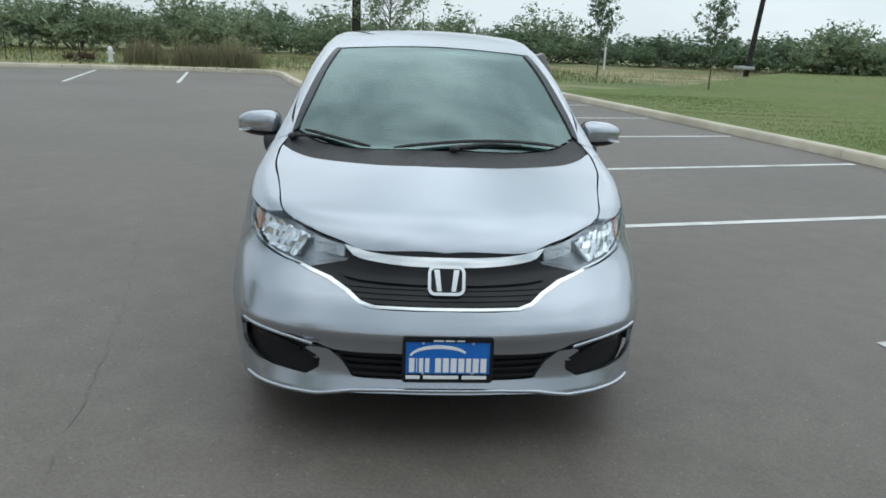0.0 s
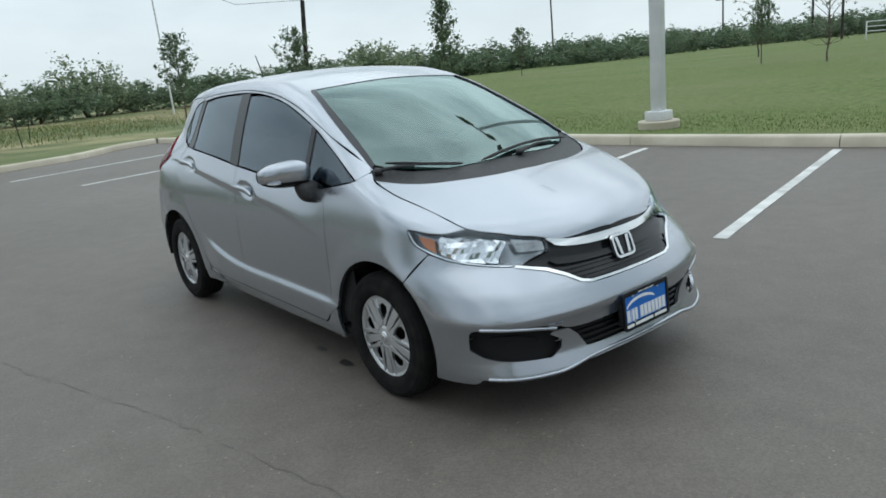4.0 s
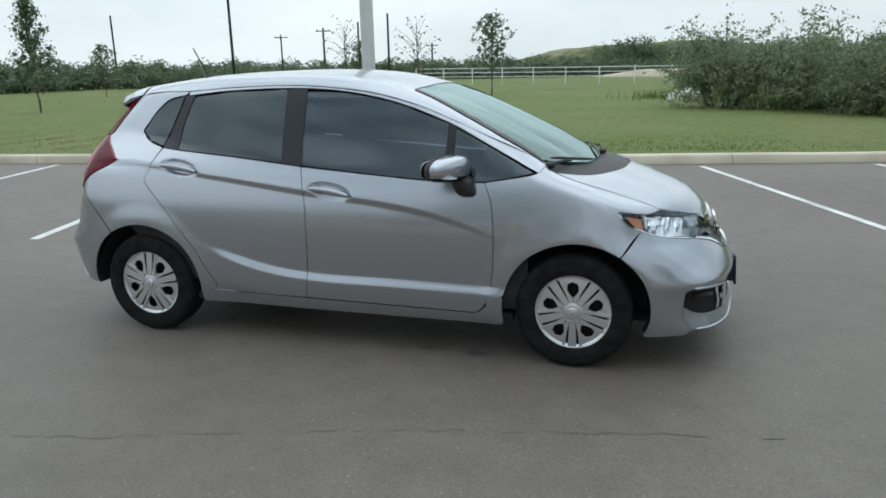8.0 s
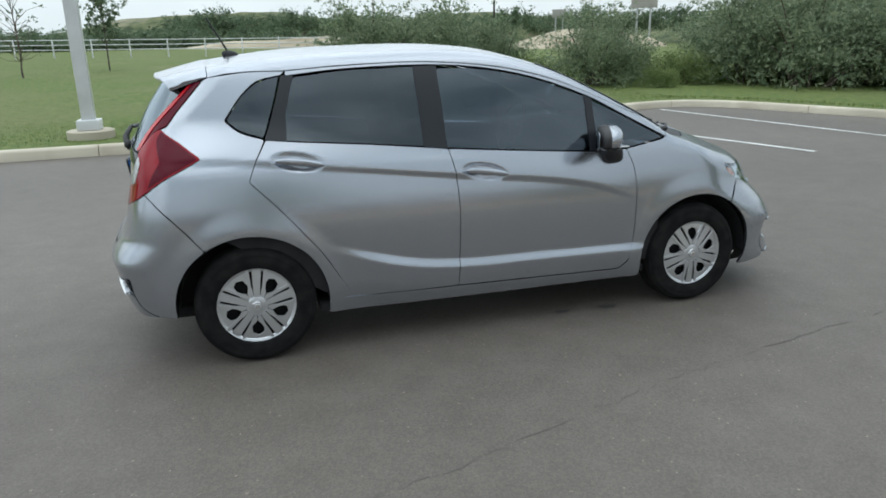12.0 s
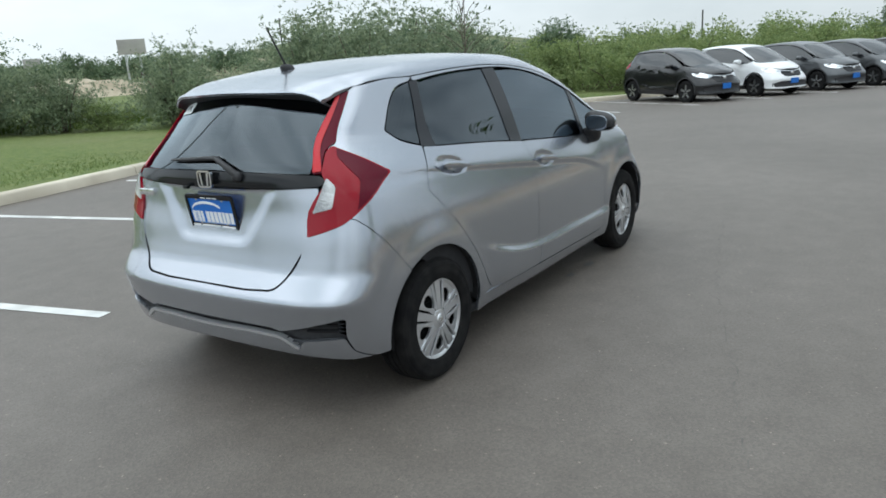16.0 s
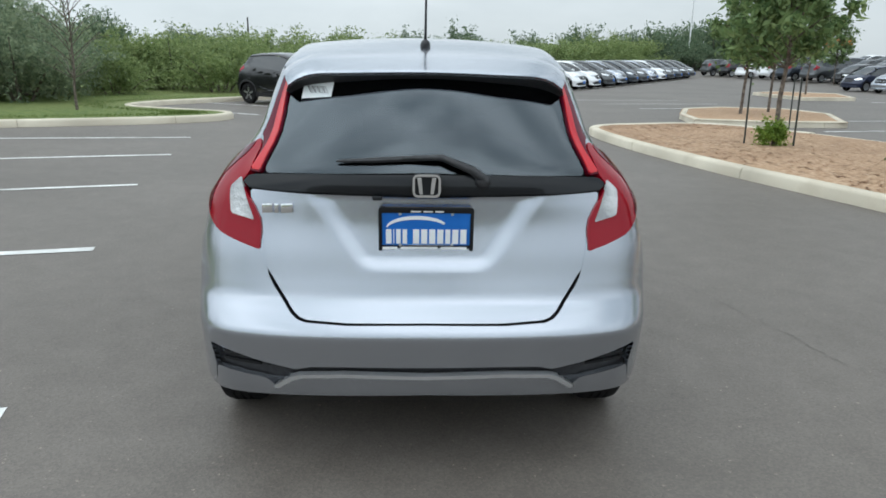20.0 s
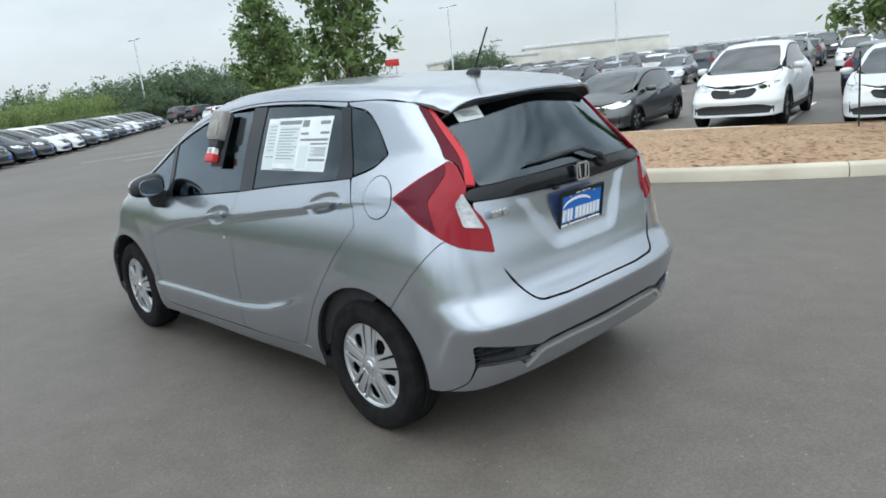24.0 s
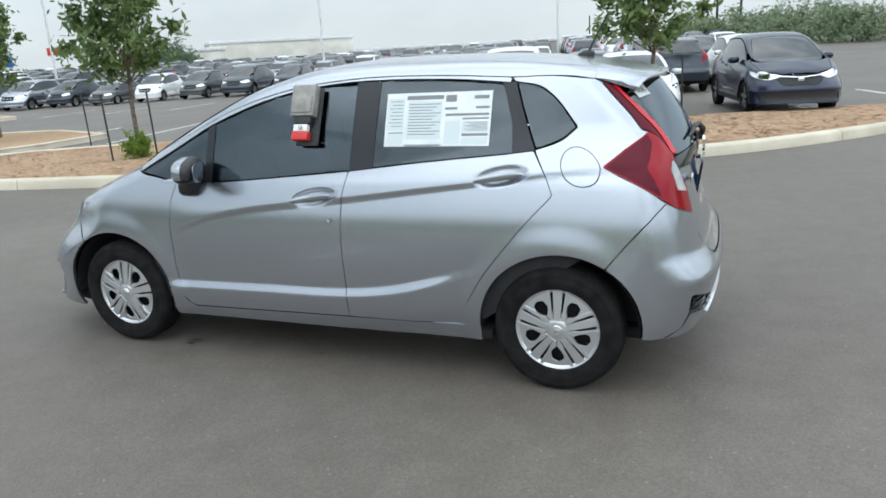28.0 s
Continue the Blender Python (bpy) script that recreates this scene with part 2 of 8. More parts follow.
def asphalt_material():
    m = shader("asphalt", (0.1, 0.1, 0.1), 0.60, Specular_IOR_Level=0.5)
    n, l = m.node_tree.nodes, m.node_tree.links
    b, geo = n["Principled BSDF"], n.new("ShaderNodeNewGeometry")
    big, mid, sep = n.new("ShaderNodeTexNoise"), n.new("ShaderNodeTexNoise"), n.new("ShaderNodeTexVoronoi")
    big.inputs["Scale"].default_value, big.inputs["Detail"].default_value = 0.3, 7
    mid.inputs["Scale"].default_value, mid.inputs["Detail"].default_value = 5.0, 9
    sep.inputs["Scale"].default_value = 120.0
    for t in (big, mid, sep):
        l.new(geo.outputs["Position"], t.inputs["Vector"])
    r1, r2, r3 = (n.new("ShaderNodeValToRGB") for _ in range(3))
    r1.color_ramp.elements[0].position, r1.color_ramp.elements[0].color = 0.3, (0.113, 0.0985, 0.085, 1)
    r1.color_ramp.elements[1].position, r1.color_ramp.elements[1].color = 0.7, (0.148, 0.130, 0.114, 1)
    r2.color_ramp.elements[0].position, r2.color_ramp.elements[0].color = 0.3, (0.90, 0.89, 0.88, 1)
    r2.color_ramp.elements[1].position, r2.color_ramp.elements[1].color = 0.7, (1.08, 1.08, 1.08, 1)
    r3.color_ramp.elements[0].position, r3.color_ramp.elements[0].color = 0.1, (0.80, 0.80, 0.80, 1)
    r3.color_ramp.elements[1].position, r3.color_ramp.elements[1].color = 0.93, (1.14, 1.135, 1.12, 1)
    bright = r3.color_ramp.elements.new(0.985)
    bright.color = (2.1, 2.05, 1.9, 1)
    l.new(big.outputs["Fac"], r1.inputs["Fac"])
    l.new(mid.outputs["Fac"], r2.inputs["Fac"])
    l.new(sep.outputs["Color"], r3.inputs["Fac"])
    m1, m2 = n.new("ShaderNodeMix"), n.new("ShaderNodeMix")
    for mm in (m1, m2):
        mm.data_type, mm.blend_type = "RGBA", "MULTIPLY"
        mm.inputs["Factor"].default_value = 1.0
    l.new(r1.outputs["Color"], m1.inputs["A"])
    l.new(r2.outputs["Color"], m1.inputs["B"])
    l.new(m1.outputs["Result"], m2.inputs["A"])
    l.new(r3.outputs["Color"], m2.inputs["B"])
    l.new(m2.outputs["Result"], b.inputs["Base Color"])
    bp = n.new("ShaderNodeBump")
    bp.inputs["Strength"].default_value, bp.inputs["Distance"].default_value = 0.22, 0.004
    l.new(sep.outputs["Distance"], bp.inputs["Height"])
    l.new(bp.outputs["Normal"], b.inputs["Normal"])
    return m


asphalt = asphalt_material()
road_paint = grain(shader("road_paint", (0.7, 0.7, 0.68), 0.8), [(0.55, 0.55, 0.53), (0.78, 0.78, 0.76)], 3.0, bump=0.4, bump_scale=90, second=((0.2, 0.19, 0.18), 1.3, 0.56, 0.75, 0.6), coords="World")
concrete = grain(shader("kerb_concrete", (0.5, 0.47, 0.4), 0.85), [(0.50, 0.445, 0.35), (0.66, 0.605, 0.49)], 1.6, bump=0.3, bump_scale=60, second=((0.27, 0.235, 0.18), 0.8, 0.5, 0.72, 0.6), coords="World")
lawn_mat = grain(shader("mown_grass", (0.1, 0.15, 0.04), 0.9), [(0.07, 0.108, 0.018), (0.105, 0.148, 0.028), (0.145, 0.175, 0.042)], 7.0, bump=1.0, bump_scale=40, second=((0.17, 0.17, 0.07), 0.22, 0.45, 0.7, 0.55), coords="World")
meadow_mat = grain(shader("dry_meadow", (0.3, 0.27, 0.13), 0.95), [(0.11, 0.13, 0.045), (0.26, 0.23, 0.11), (0.36, 0.31, 0.17)], 0.6, bump=1.0, bump_scale=9, second=((0.09, 0.13, 0.035), 0.07, 0.42, 0.6, 0.9), coords="World")
mulch = grain(shader("red_mulch", (0.33, 0.2, 0.12), 0.95), [(0.28, 0.17, 0.095), (0.40, 0.26, 0.155), (0.49, 0.35, 0.235)], 16.0, bump=0.7, bump_scale=45, second=((0.30, 0.185, 0.11), 0.9, 0.4, 0.7, 0.5), coords="World")
bare_earth = grain(shader("bare_earth", (0.45, 0.38, 0.28), 0.95), [(0.30, 0.25, 0.17), (0.52, 0.45, 0.34)], 0.25, bump=0.6, bump_scale=3, coords="World")
bark = grain(shader("bark", (0.14, 0.11, 0.09), 0.95), [(0.07, 0.055, 0.045), (0.2, 0.165, 0.135)], 14, bump=0.8, bump_scale=40)
dark_pole = grain(shader("tarred_wood", (0.03, 0.027, 0.025), 0.9), [(0.018, 0.016, 0.015), (0.05, 0.045, 0.04)], 5, bump=0.4, bump_scale=40)
white_metal = grain(shader("white_painted_steel", (0.7, 0.71, 0.72), 0.4), [(0.62, 0.63, 0.64), (0.74, 0.75, 0.76)], 2)
steel = shader("galvanised_steel", (0.5, 0.51, 0.52), 0.5, 0.7)
stake_mat = shader("green_stake", (0.03, 0.035, 0.03), 0.7)


def leaf_material(name, dark, mid, light):
    m = shader(name, mid, 0.6, Specular_IOR_Level=0.3)
    n, l = m.node_tree.nodes, m.node_tree.links
    b, geo, r = n["Principled BSDF"], n.new("ShaderNodeNewGeometry"), n.new("ShaderNodeValToRGB")
    r.color_ramp.elements[0].color, r.color_ramp.elements[1].color = (*dark, 1), (*light, 1)
    r.color_ramp.elements.new(0.5).color = (*mid, 1)
    l.new(geo.outputs["Random Per Island"], r.inputs["Fac"])
    l.new(r.outputs["Color"], b.inputs["Base Color"])
    tr, mx = n.new("ShaderNodeBsdfTranslucent"), n.new("ShaderNodeMixShader")
    l.new(r.outputs["Color"], tr.inputs["Color"])
    mx.inputs["Fac"].default_value = 0.42
    l.new(b.outputs["BSDF"], mx.inputs[1])
    l.new(tr.outputs["BSDF"], mx.inputs[2])
    l.new(mx.outputs["Shader"], n["Material Output"].inputs["Surface"])
    return m


# bush, scrub and oak colours are lightened, with distance haze put into them
leaf_bush = leaf_material("mesquite_leaves", (0.135, 0.19, 0.12), (0.225, 0.28, 0.17), (0.335, 0.38, 0.235))
leaf_scrub = leaf_material("scrub_leaves", (0.14, 0.20, 0.075), (0.22, 0.285, 0.11), (0.33, 0.385, 0.16))
leaf_dark = leaf_material("oak_leaves", (0.09, 0.14, 0.085), (0.14, 0.195, 0.115), (0.20, 0.25, 0.15))
leaf_young = leaf_material("young_tree_leaves", (0.085, 0.145, 0.055), (0.16, 0.235, 0.09), (0.24, 0.315, 0.13))
leaf_pale = leaf_material("sage_leaves", (0.09, 0.115, 0.045), (0.16, 0.19, 0.08), (0.25, 0.27, 0.13))
leaf_lime = leaf_material("lime_leaves", (0.12, 0.2, 0.03), (0.2, 0.3, 0.05), (0.3, 0.4, 0.08))
straw = leaf_material("dry_grass", (0.2, 0.17, 0.09), (0.36, 0.31, 0.18), (0.5, 0.45, 0.3))


# ---- building helpers ----
def mesh_of(name, verts, faces, mats, index=None, smooth=False):
    me = bpy.data.meshes.new(name)
    me.from_pydata([tuple(v) for v in verts], [], faces)
    for m in mats if isinstance(mats, (list, tuple)) else [mats]:
        me.materials.append(m)
    if index is not None:
        me.polygons.foreach_set("material_index", index)
    if smooth:
        me.polygons.foreach_set("use_smooth", [True] * len(me.polygons))
    return me


def part(name, me, parent, label="", m=None):
    """Links a mesh, or a bmesh given as (bmesh, material), as one part under parent."""
    if isinstance(me, tuple):
        bm, mat = me
        me = bpy.data.meshes.new(name)
        bm.to_mesh(me)
        bm.free()
        me.materials.append(mat)
    ob = new(name, me)
    ob.parent = parent
    if m is not None:
        ob.matrix_basis = m
    if label:
        tagged(ob, label)
    return ob


def thing(name, label, category, m=None, group="", kind=""):
    ob = new(name)
    ob.empty_display_size = 0.2
    if m is not None:
        ob.matrix_basis = m
    return tagged(ob, label, category, group, kind)


def soft(bm, ang=35):
    for f in bm.faces:
        f.smooth = True
    for e in bm.edges:
        if len(e.link_faces) == 2 and e.calc_face_angle(0) > radians(ang):
            e.smooth = False
    return bm


def box(x0, x1, y0, y1, z0, z1, bevel=0.0, segments=2, m=None):
    bm = bmesh.new()
    bmesh.ops.create_cube(bm, size=1, matrix=Matrix.LocRotScale(((x0 + x1) / 2, (y0 + y1) / 2, (z0 + z1) / 2), None, (x1 - x0, y1 - y0, z1 - z0)))
    if bevel:
        bmesh.ops.bevel(bm, geom=bm.edges[:], offset=bevel, segments=segments, profile=0.5, affect="EDGES")
        soft(bm)
    if m is not None:
        bmesh.ops.transform(bm, matrix=m, verts=bm.verts)
    return bm


def tube(points, radii, n=8, caps=True):
    """A tapered tube through points."""
    bm = bmesh.new()
    pts = [Vector(p) for p in points]
    if not isinstance(radii, (list, tuple)):
        radii = [radii] * len(pts)
    rings = []
    for i, p in enumerate(pts):
        d = (pts[min(i + 1, len(pts) - 1)] - pts[max(i - 1, 0)]).normalized()
        a = d.orthogonal().normalized() if abs(d.z) > 0.9 else d.cross(Vector((0, 0, 1))).normalized()
        b = d.cross(a)
        rings.append([bm.verts.new(p + (a * math.cos(2 * math.pi * k / n) + b * math.sin(2 * math.pi * k / n)) * radii[i]) for k in range(n)])
    for r0, r1 in zip(rings, rings[1:]):
        for k in range(n):
            bm.faces.new((r0[k], r0[(k + 1) % n], r1[(k + 1) % n], r1[k]))
    if caps:
        bm.faces.new(rings[0][::-1])
        bm.faces.new(rings[-1])
    bmesh.ops.recalc_face_normals(bm, faces=bm.faces)
    return soft(bm, 50)


def lathe(profile, n=48, axis="y"):
    """Turns (radius, along) points about the axis."""
    bm = bmesh.new()
    rings = []
    for r, h in profile:
        ring = []
        for k in range(n):
            c, s = math.cos(2 * math.pi * k / n) * r, math.sin(2 * math.pi * k / n) * r
            ring.append(bm.verts.new((c, h, s) if axis == "y" else (c, s, h)))
        rings.append(ring)
    for r0, r1 in zip(rings, rings[1:]):
        for k in range(n):
            bm.faces.new((r0[k], r0[(k + 1) % n], r1[(k + 1) % n], r1[k]))
    bmesh.ops.remove_doubles(bm, verts=bm.verts, dist=1e-5)
    bmesh.ops.recalc_face_normals(bm, faces=bm.faces)
    return soft(bm, 40)


def prism(outline, depth, m=None, bevel=0.0):
    """An outline of (u, v) points in the plane x-z, given depth along +y."""
    bm = bmesh.new()
    f = bm.faces.new([bm.verts.new((u, 0, v)) for u, v in outline])
    r = bmesh.ops.extrude_face_region(bm, geom=[f])
    bmesh.ops.translate(bm, vec=(0, depth, 0), verts=[v for v in r["geom"] if isinstance(v, bmesh.types.BMVert)])
    bmesh.ops.recalc_face_normals(bm, faces=bm.faces)
    if bevel:
        bmesh.ops.bevel(bm, geom=bm.edges[:], offset=bevel, segments=2, affect="EDGES")
        soft(bm)
    if m is not None:
        bmesh.ops.transform(bm, matrix=m, verts=bm.verts)
    return bm


def join(*bms):
    out = bmesh.new()
    for b in bms:
        me = bpy.data.meshes.new("tmp")
        b.to_mesh(me)
        b.free()
        out.from_mesh(me)
        bpy.data.meshes.remove(me)
    return out


def curve(*pts):
    """A smooth function through (a, b) points, flat beyond its ends."""
    xs, ys = np.array([p[0] for p in pts], float), np.array([p[1] for p in pts], float)
    d = np.diff(ys) / np.diff(xs)
    m = np.concatenate([[d[0]], (d[:-1] + d[1:]) / 2, [d[-1]]])

    def at(v):
        v = np.clip(v, xs[0], xs[-1])
        i = np.clip(np.searchsorted(xs, v) - 1, 0, len(xs) - 2)
        h = xs[i + 1] - xs[i]
        u = (v - xs[i]) / h
        return (ys[i] * (2 * u**3 - 3 * u**2 + 1) + m[i] * h * (u**3 - 2 * u**2 + u)
                + ys[i + 1] * (3 * u**2 - 2 * u**3) + m[i + 1] * h * (u**3 - u**2))
    return at


def smax(a, b, k):
    h = np.maximum(k - np.abs(a - b), 0) / k
    return np.maximum(a, b) + h * h * k / 4


def step(v, a, b):
    u = np.clip((v - a) / (b - a), 0, 1)
    return u * u * (3 - 2 * u)


# ---- the hatchback's outer skin: x ahead, y to its left, z up, middle of the wheelbase at 0 ----
TOP = curve((-1.75, 1.385), (-1.6, 1.43), (-1.4, 1.468), (-1.27, 1.487), (-1.0, 1.516), (-0.6, 1.532), (-0.2, 1.531), (0.1, 1.506), (0.3, 1.462), (0.5, 1.405),
            (0.7, 1.325), (0.9, 1.235), (1.1, 1.140), (1.2, 1.085), (1.29, 1.035), (1.38, 1.005), (1.5, 0.970), (1.65, 0.915), (1.78, 0.862), (1.88, 0.812), (1.96, 0.752), (2.1, 0.56))
BEND = curve((-0.6, 0.0), (0.1, 0.10), (0.5, 0.26), (1.1, 0.32), (1.5, 0.26), (2.0, 0.2))
CROWN = curve((-1.7, 0.10), (0.0, 0.10), (0.6, 0.06), (1.2, 0.07), (1.5, 0.12), (2.0, 0.14))
SIDE = curve((0.12, 0.760), (0.18, 0.790), (0.24, 0.808), (0.32, 0.822), (0.40, 0.828), (0.5, 0.832), (0.62, 0.834), (0.72, 0.831), (0.80, 0.822), (0.88, 0.805), (0.95, 0.785),
             (1.0, 0.766), (1.1, 0.728), (1.2, 0.690), (1.3, 0.650), (1.4, 0.606), (1.5, 0.555))
PLAN = curve((-1.95, 0.06), (-1.6, 0.010), (-1.3, 0.0), (-0.9, 0.0), (1.2, 0.0), (1.45, 0.002), (1.7, 0.008), (2.0, 0.035))
UPPER = curve((-1.8, 0.14), (-1.6, 0.105), (-1.36, 0.062), (-1.0, 0.02), (-0.6, 0.0), (0.6, 0.0), (1.07, 0.03), (1.4, 0.06))
NOSE = curve((0.1, 2.03), (0.17, 2.070), (0.20, 2.088), (0.225, 2.092), (0.26, 2.080), (0.30, 2.066), (0.36, 2.064), (0.42, 2.074), (0.452, 2.086), (0.466, 2.088), (0.48, 2.084), (0.52, 2.062), (0.56, 2.037), (0.60, 2.005), (0.66, 1.962), (0.72, 1.94), (0.78, 1.912), (0.85, 1.86), (1.0, 1.7))
TAIL = curve((0.15, 1.80), (0.22, 1.86), (0.3, 1.905), (0.36, 1.926), (0.43, 1.940), (0.5, 1.952), (0.535, 1.958), (0.548, 1.957), (0.565, 1.948), (0.61, 1.915), (0.65, 1.885), (0.7, 1.868), (0.8, 1.845), (0.9, 1.826), (0.98, 1.821),
             (1.03, 1.819), (1.065, 1.812), (1.10, 1.796), (1.2, 1.742), (1.3, 1.677), (1.38, 1.615), (1.45, 1.555), (1.55, 1.46))
TAILBOW = curve((0.3, 0.10), (0.9, 0.08), (1.1, 0.22), (1.35, 0.58), (1.5, 0.7))
BOW = curve((0.45, 0.25), (0.6, 0.33), (0.72, 0.44), (0.9, 0.44))
LINE = curve((-1.7, 1.045), (-1.3, 1.025), (-0.97, 0.985), (-0.6, 0.940), (-0.1, 0.878), (0.25, 0.842), (0.5, 0.800), (0.7, 0.745), (0.9, 0.67))
LOW = curve((-1.0, 0.60), (-0.7, 0.50), (-0.45, 0.435), (-0.2, 0.405), (0.3, 0.395), (0.8, 0.385), (1.0, 0.38))


def skin(x, y, z):
    """Below 0 inside the car's outer skin, above 0 outside; about in metres."""
    ay = np.abs(y)
    xe = x + BEND(x) * ay**2
    slope = (TOP(xe + 0.02) - TOP(xe - 0.02)) / 0.04
    top = (z - TOP(xe) + CROWN(x) * ay**2) / np.sqrt(1 + slope**2)
    w = SIDE(z) - PLAN(x) - UPPER(x) * step(z, 0.95, 1.22)
    d = z - LINE(x)
    fade = step(x, 0.95, 0.45) * step(x, -1.75, -1.45)
    w = w + fade * (0.012 * step(d, -0.034, 0.006) * step(d, 0.16, 0.0))
    e = z - LOW(x)
    w = w + 0.020 * step(e, 0.035, -0.02) * step(e, -0.30, -0.12) * step(x, -0.95, -0.55) * step(x, 1.05, 0.8)
    for cx in (-1.265, 1.265):
        r = np.sqrt((x - cx) ** 2 + (z - 0.30) ** 2)
        w = w + 0.011 * step(r, 0.50, 0.37)
    for hx, hz in ((-1.007, 0.996), (-0.05, 0.888)):
        q = ((x - hx) / 0.140) ** 2 + ((z - hz + 0.15 * (x - hx)) / 0.049) ** 2
        w = w - 0.015 * step(q, 1.0, 0.15)
    side = ay - w
    front = x - NOSE(z) + BOW(z) * ay**2 + 0.5 * ay**6
    dip = 0.013 * step(0.37 - 0.7 * (0.995 - z) - ay, -0.04, 0.05) * step(z, 0.74, 0.80) * step(z, 1.03, 0.985)
    rear = -x - TAIL(z) + dip + TAILBOW(z) * ay**2 + 0.35 * ay**6
    f = smax(side, front, 0.13)
    f = smax(f, rear, 0.09)
    return smax(f, top, 0.055)


def cast(o, d, far=2.4):
    """The places where rays from o inside the car along d leave its skin, by bisection."""
    a, b = np.zeros(len(o)), np.full(len(o), far)
    for _ in range(26):
        m = (a + b) / 2
        out = skin(*(o + d * m[:, None]).T) > 0
        a, b = np.where(out, a, m), np.where(out, m, b)
    return o + d * b[:, None]


def outward(p, e=0.004):
    """The skin's normals at p."""
    g = np.stack([skin(*(p + np.eye(3)[i] * e).T) - skin(*(p - np.eye(3)[i] * e).T) for i in range(3)], 1)
    return g / np.linalg.norm(g, axis=1)[:, None]


FRONT_PIVOT, REAR_PIVOT, TURN = 1.05, -1.0, 0.9


def belt(s, z):
    """Chart round the car's right half at height z: s is x along the side, then TURN times the angle round a pivot to the middle of nose or tail."""
    s = np.asarray(s, float)
    a = np.where(s > FRONT_PIVOT, (s - FRONT_PIVOT) / TURN, np.where(s < REAR_PIVOT, (REAR_PIVOT - s) / TURN, 0))
    o = np.stack([np.clip(s, REAR_PIVOT, FRONT_PIVOT), 0 * s, np.asarray(z, float) + 0 * s], 1)
    d = np.stack([np.sin(a) * np.where(s > 0, 1, -1), -np.cos(a), 0 * s], 1)
    return cast(o, d)


def lid(x, y):
    """Chart of the car's top: straight up."""
    o = np.stack([np.asarray(x, float), np.asarray(y, float), np.full(len(x), 0.5)], 1)
    return cast(o, np.tile([0.0, 0, 1], (len(o), 1)), 1.3)


def to_belt(p):
    """The belt chart's (s, z) of a place on the right half (y < 0)."""
    x, y, z = p
    y = min(y, -1e-4) if abs(x) < 1.2 else y
    if x > FRONT_PIVOT:
        return FRONT_PIVOT + TURN * math.atan2(x - FRONT_PIVOT, -y), z
    if x < REAR_PIVOT:
        return REAR_PIVOT - TURN * math.atan2(REAR_PIVOT - x, -y), z
    return x, z


# ---- the ground and what lies on it ----
def fall(x):
    """The lot's gentle fall along x, level where the hatchback stands."""
    a, b = np.clip(x - 1.5, 0, 38), np.clip(-x - 3, 0, 30)
    return -0.016 * a * np.clip(a / 3, 0, 1) + 0.006 * b * np.clip(b / 3, 0, 1)


def gz(x, y=0):
    return float(fall(np.float64(x)))


def smooth_line(pts, n=6):
    """A Catmull-Rom line through plan points."""
    p = [Vector(q) for q in pts]
    p = [2 * p[0] - p[1], *p, 2 * p[-1] - p[-2]]
    out = []
    for i in range(1, len(p) - 2):
        for k in range(n):
            t = k / n
            out.append(0.5 * ((2 * p[i]) + (p[i + 1] - p[i - 1]) * t + (2 * p[i - 1] - 5 * p[i] + 4 * p[i + 1] - p[i + 2]) * t * t
                              + (3 * p[i] - p[i - 1] - 3 * p[i + 1] + p[i + 2]) * t**3))
    return [(q.x, q.y) for q in out] + [tuple(pts[-1])]


def ground_sheet():
    xs = np.unique(np.concatenate([np.linspace(-40, 60, 101), np.linspace(-2000, -40, 12), np.linspace(60, 2000, 12)]))
    ys = np.unique(np.concatenate([np.linspace(-60, 60, 31), np.linspace(-2000, -60, 12), np.linspace(60, 2000, 12)]))
    X, Y = np.meshgrid(xs, ys, indexing="ij")
    v = np.stack([X.ravel(), Y.ravel(), fall(X).ravel()], 1)
    m = len(ys)
    f = [(i * m + j, (i + 1) * m + j, (i + 1) * m + j + 1, i * m + j + 1) for i in range(len(xs) - 1) for j in range(m - 1)]
    ob = new("ground", mesh_of("ground", v, f, asphalt))
    tagged(ob, "worn grey-brown asphalt lot with fine pale aggregate", "ground", kind="structure")


ground_sheet()


def inside(p, poly):
    c = False
    for (x0, y0), (x1, y1) in zip(poly, poly[1:] + poly[:1]):
        if (y0 > p[1]) != (y1 > p[1]) and p[0] < (x1 - x0) * (p[1] - y0) / (y1 - y0) + x0:
            c = not c
    return c


from mathutils.geometry import delaunay_2d_cdt


def bed(name, outline, mat, lift, label, swell=None, category="ground", kind="structure"):
    """A planted area: its outline filled at lift over the lot; swell(x, y) raises its inside."""
    bm = bmesh.new()
    ring = [Vector(p) for p in outline]
    spots, _, tris, _, _, _ = delaunay_2d_cdt(ring, [], [list(range(len(ring)))], 1, 1e-4)
    vs = [bm.verts.new((p.x, p.y, 0)) for p in spots]
    for t in tris:
        bm.faces.new([vs[k] for k in t])
    for _ in range(4):
        long = [e for e in bm.edges if e.calc_length() > 3.0]
        if not long:
            break
        bmesh.ops.subdivide_edges(bm, edges=long, cuts=1)
        bmesh.ops.triangulate(bm, faces=bm.faces)
    for v in bm.verts:
        v.co.z = gz(v.co.x) + lift + (swell(v.co.x, v.co.y) if swell else 0)
    bmesh.ops.recalc_face_normals(bm, faces=bm.faces)
    if sum(f.normal.z for f in bm.faces) < 0:
        bmesh.ops.reverse_faces(bm, faces=bm.faces)
    for f in bm.faces:
        f.smooth = True
    me = bpy.data.meshes.new(name)
    bm.to_mesh(me)
    bm.free()
    me.materials.append(mat)
    return tagged(new(name, me), label, category, kind=kind)


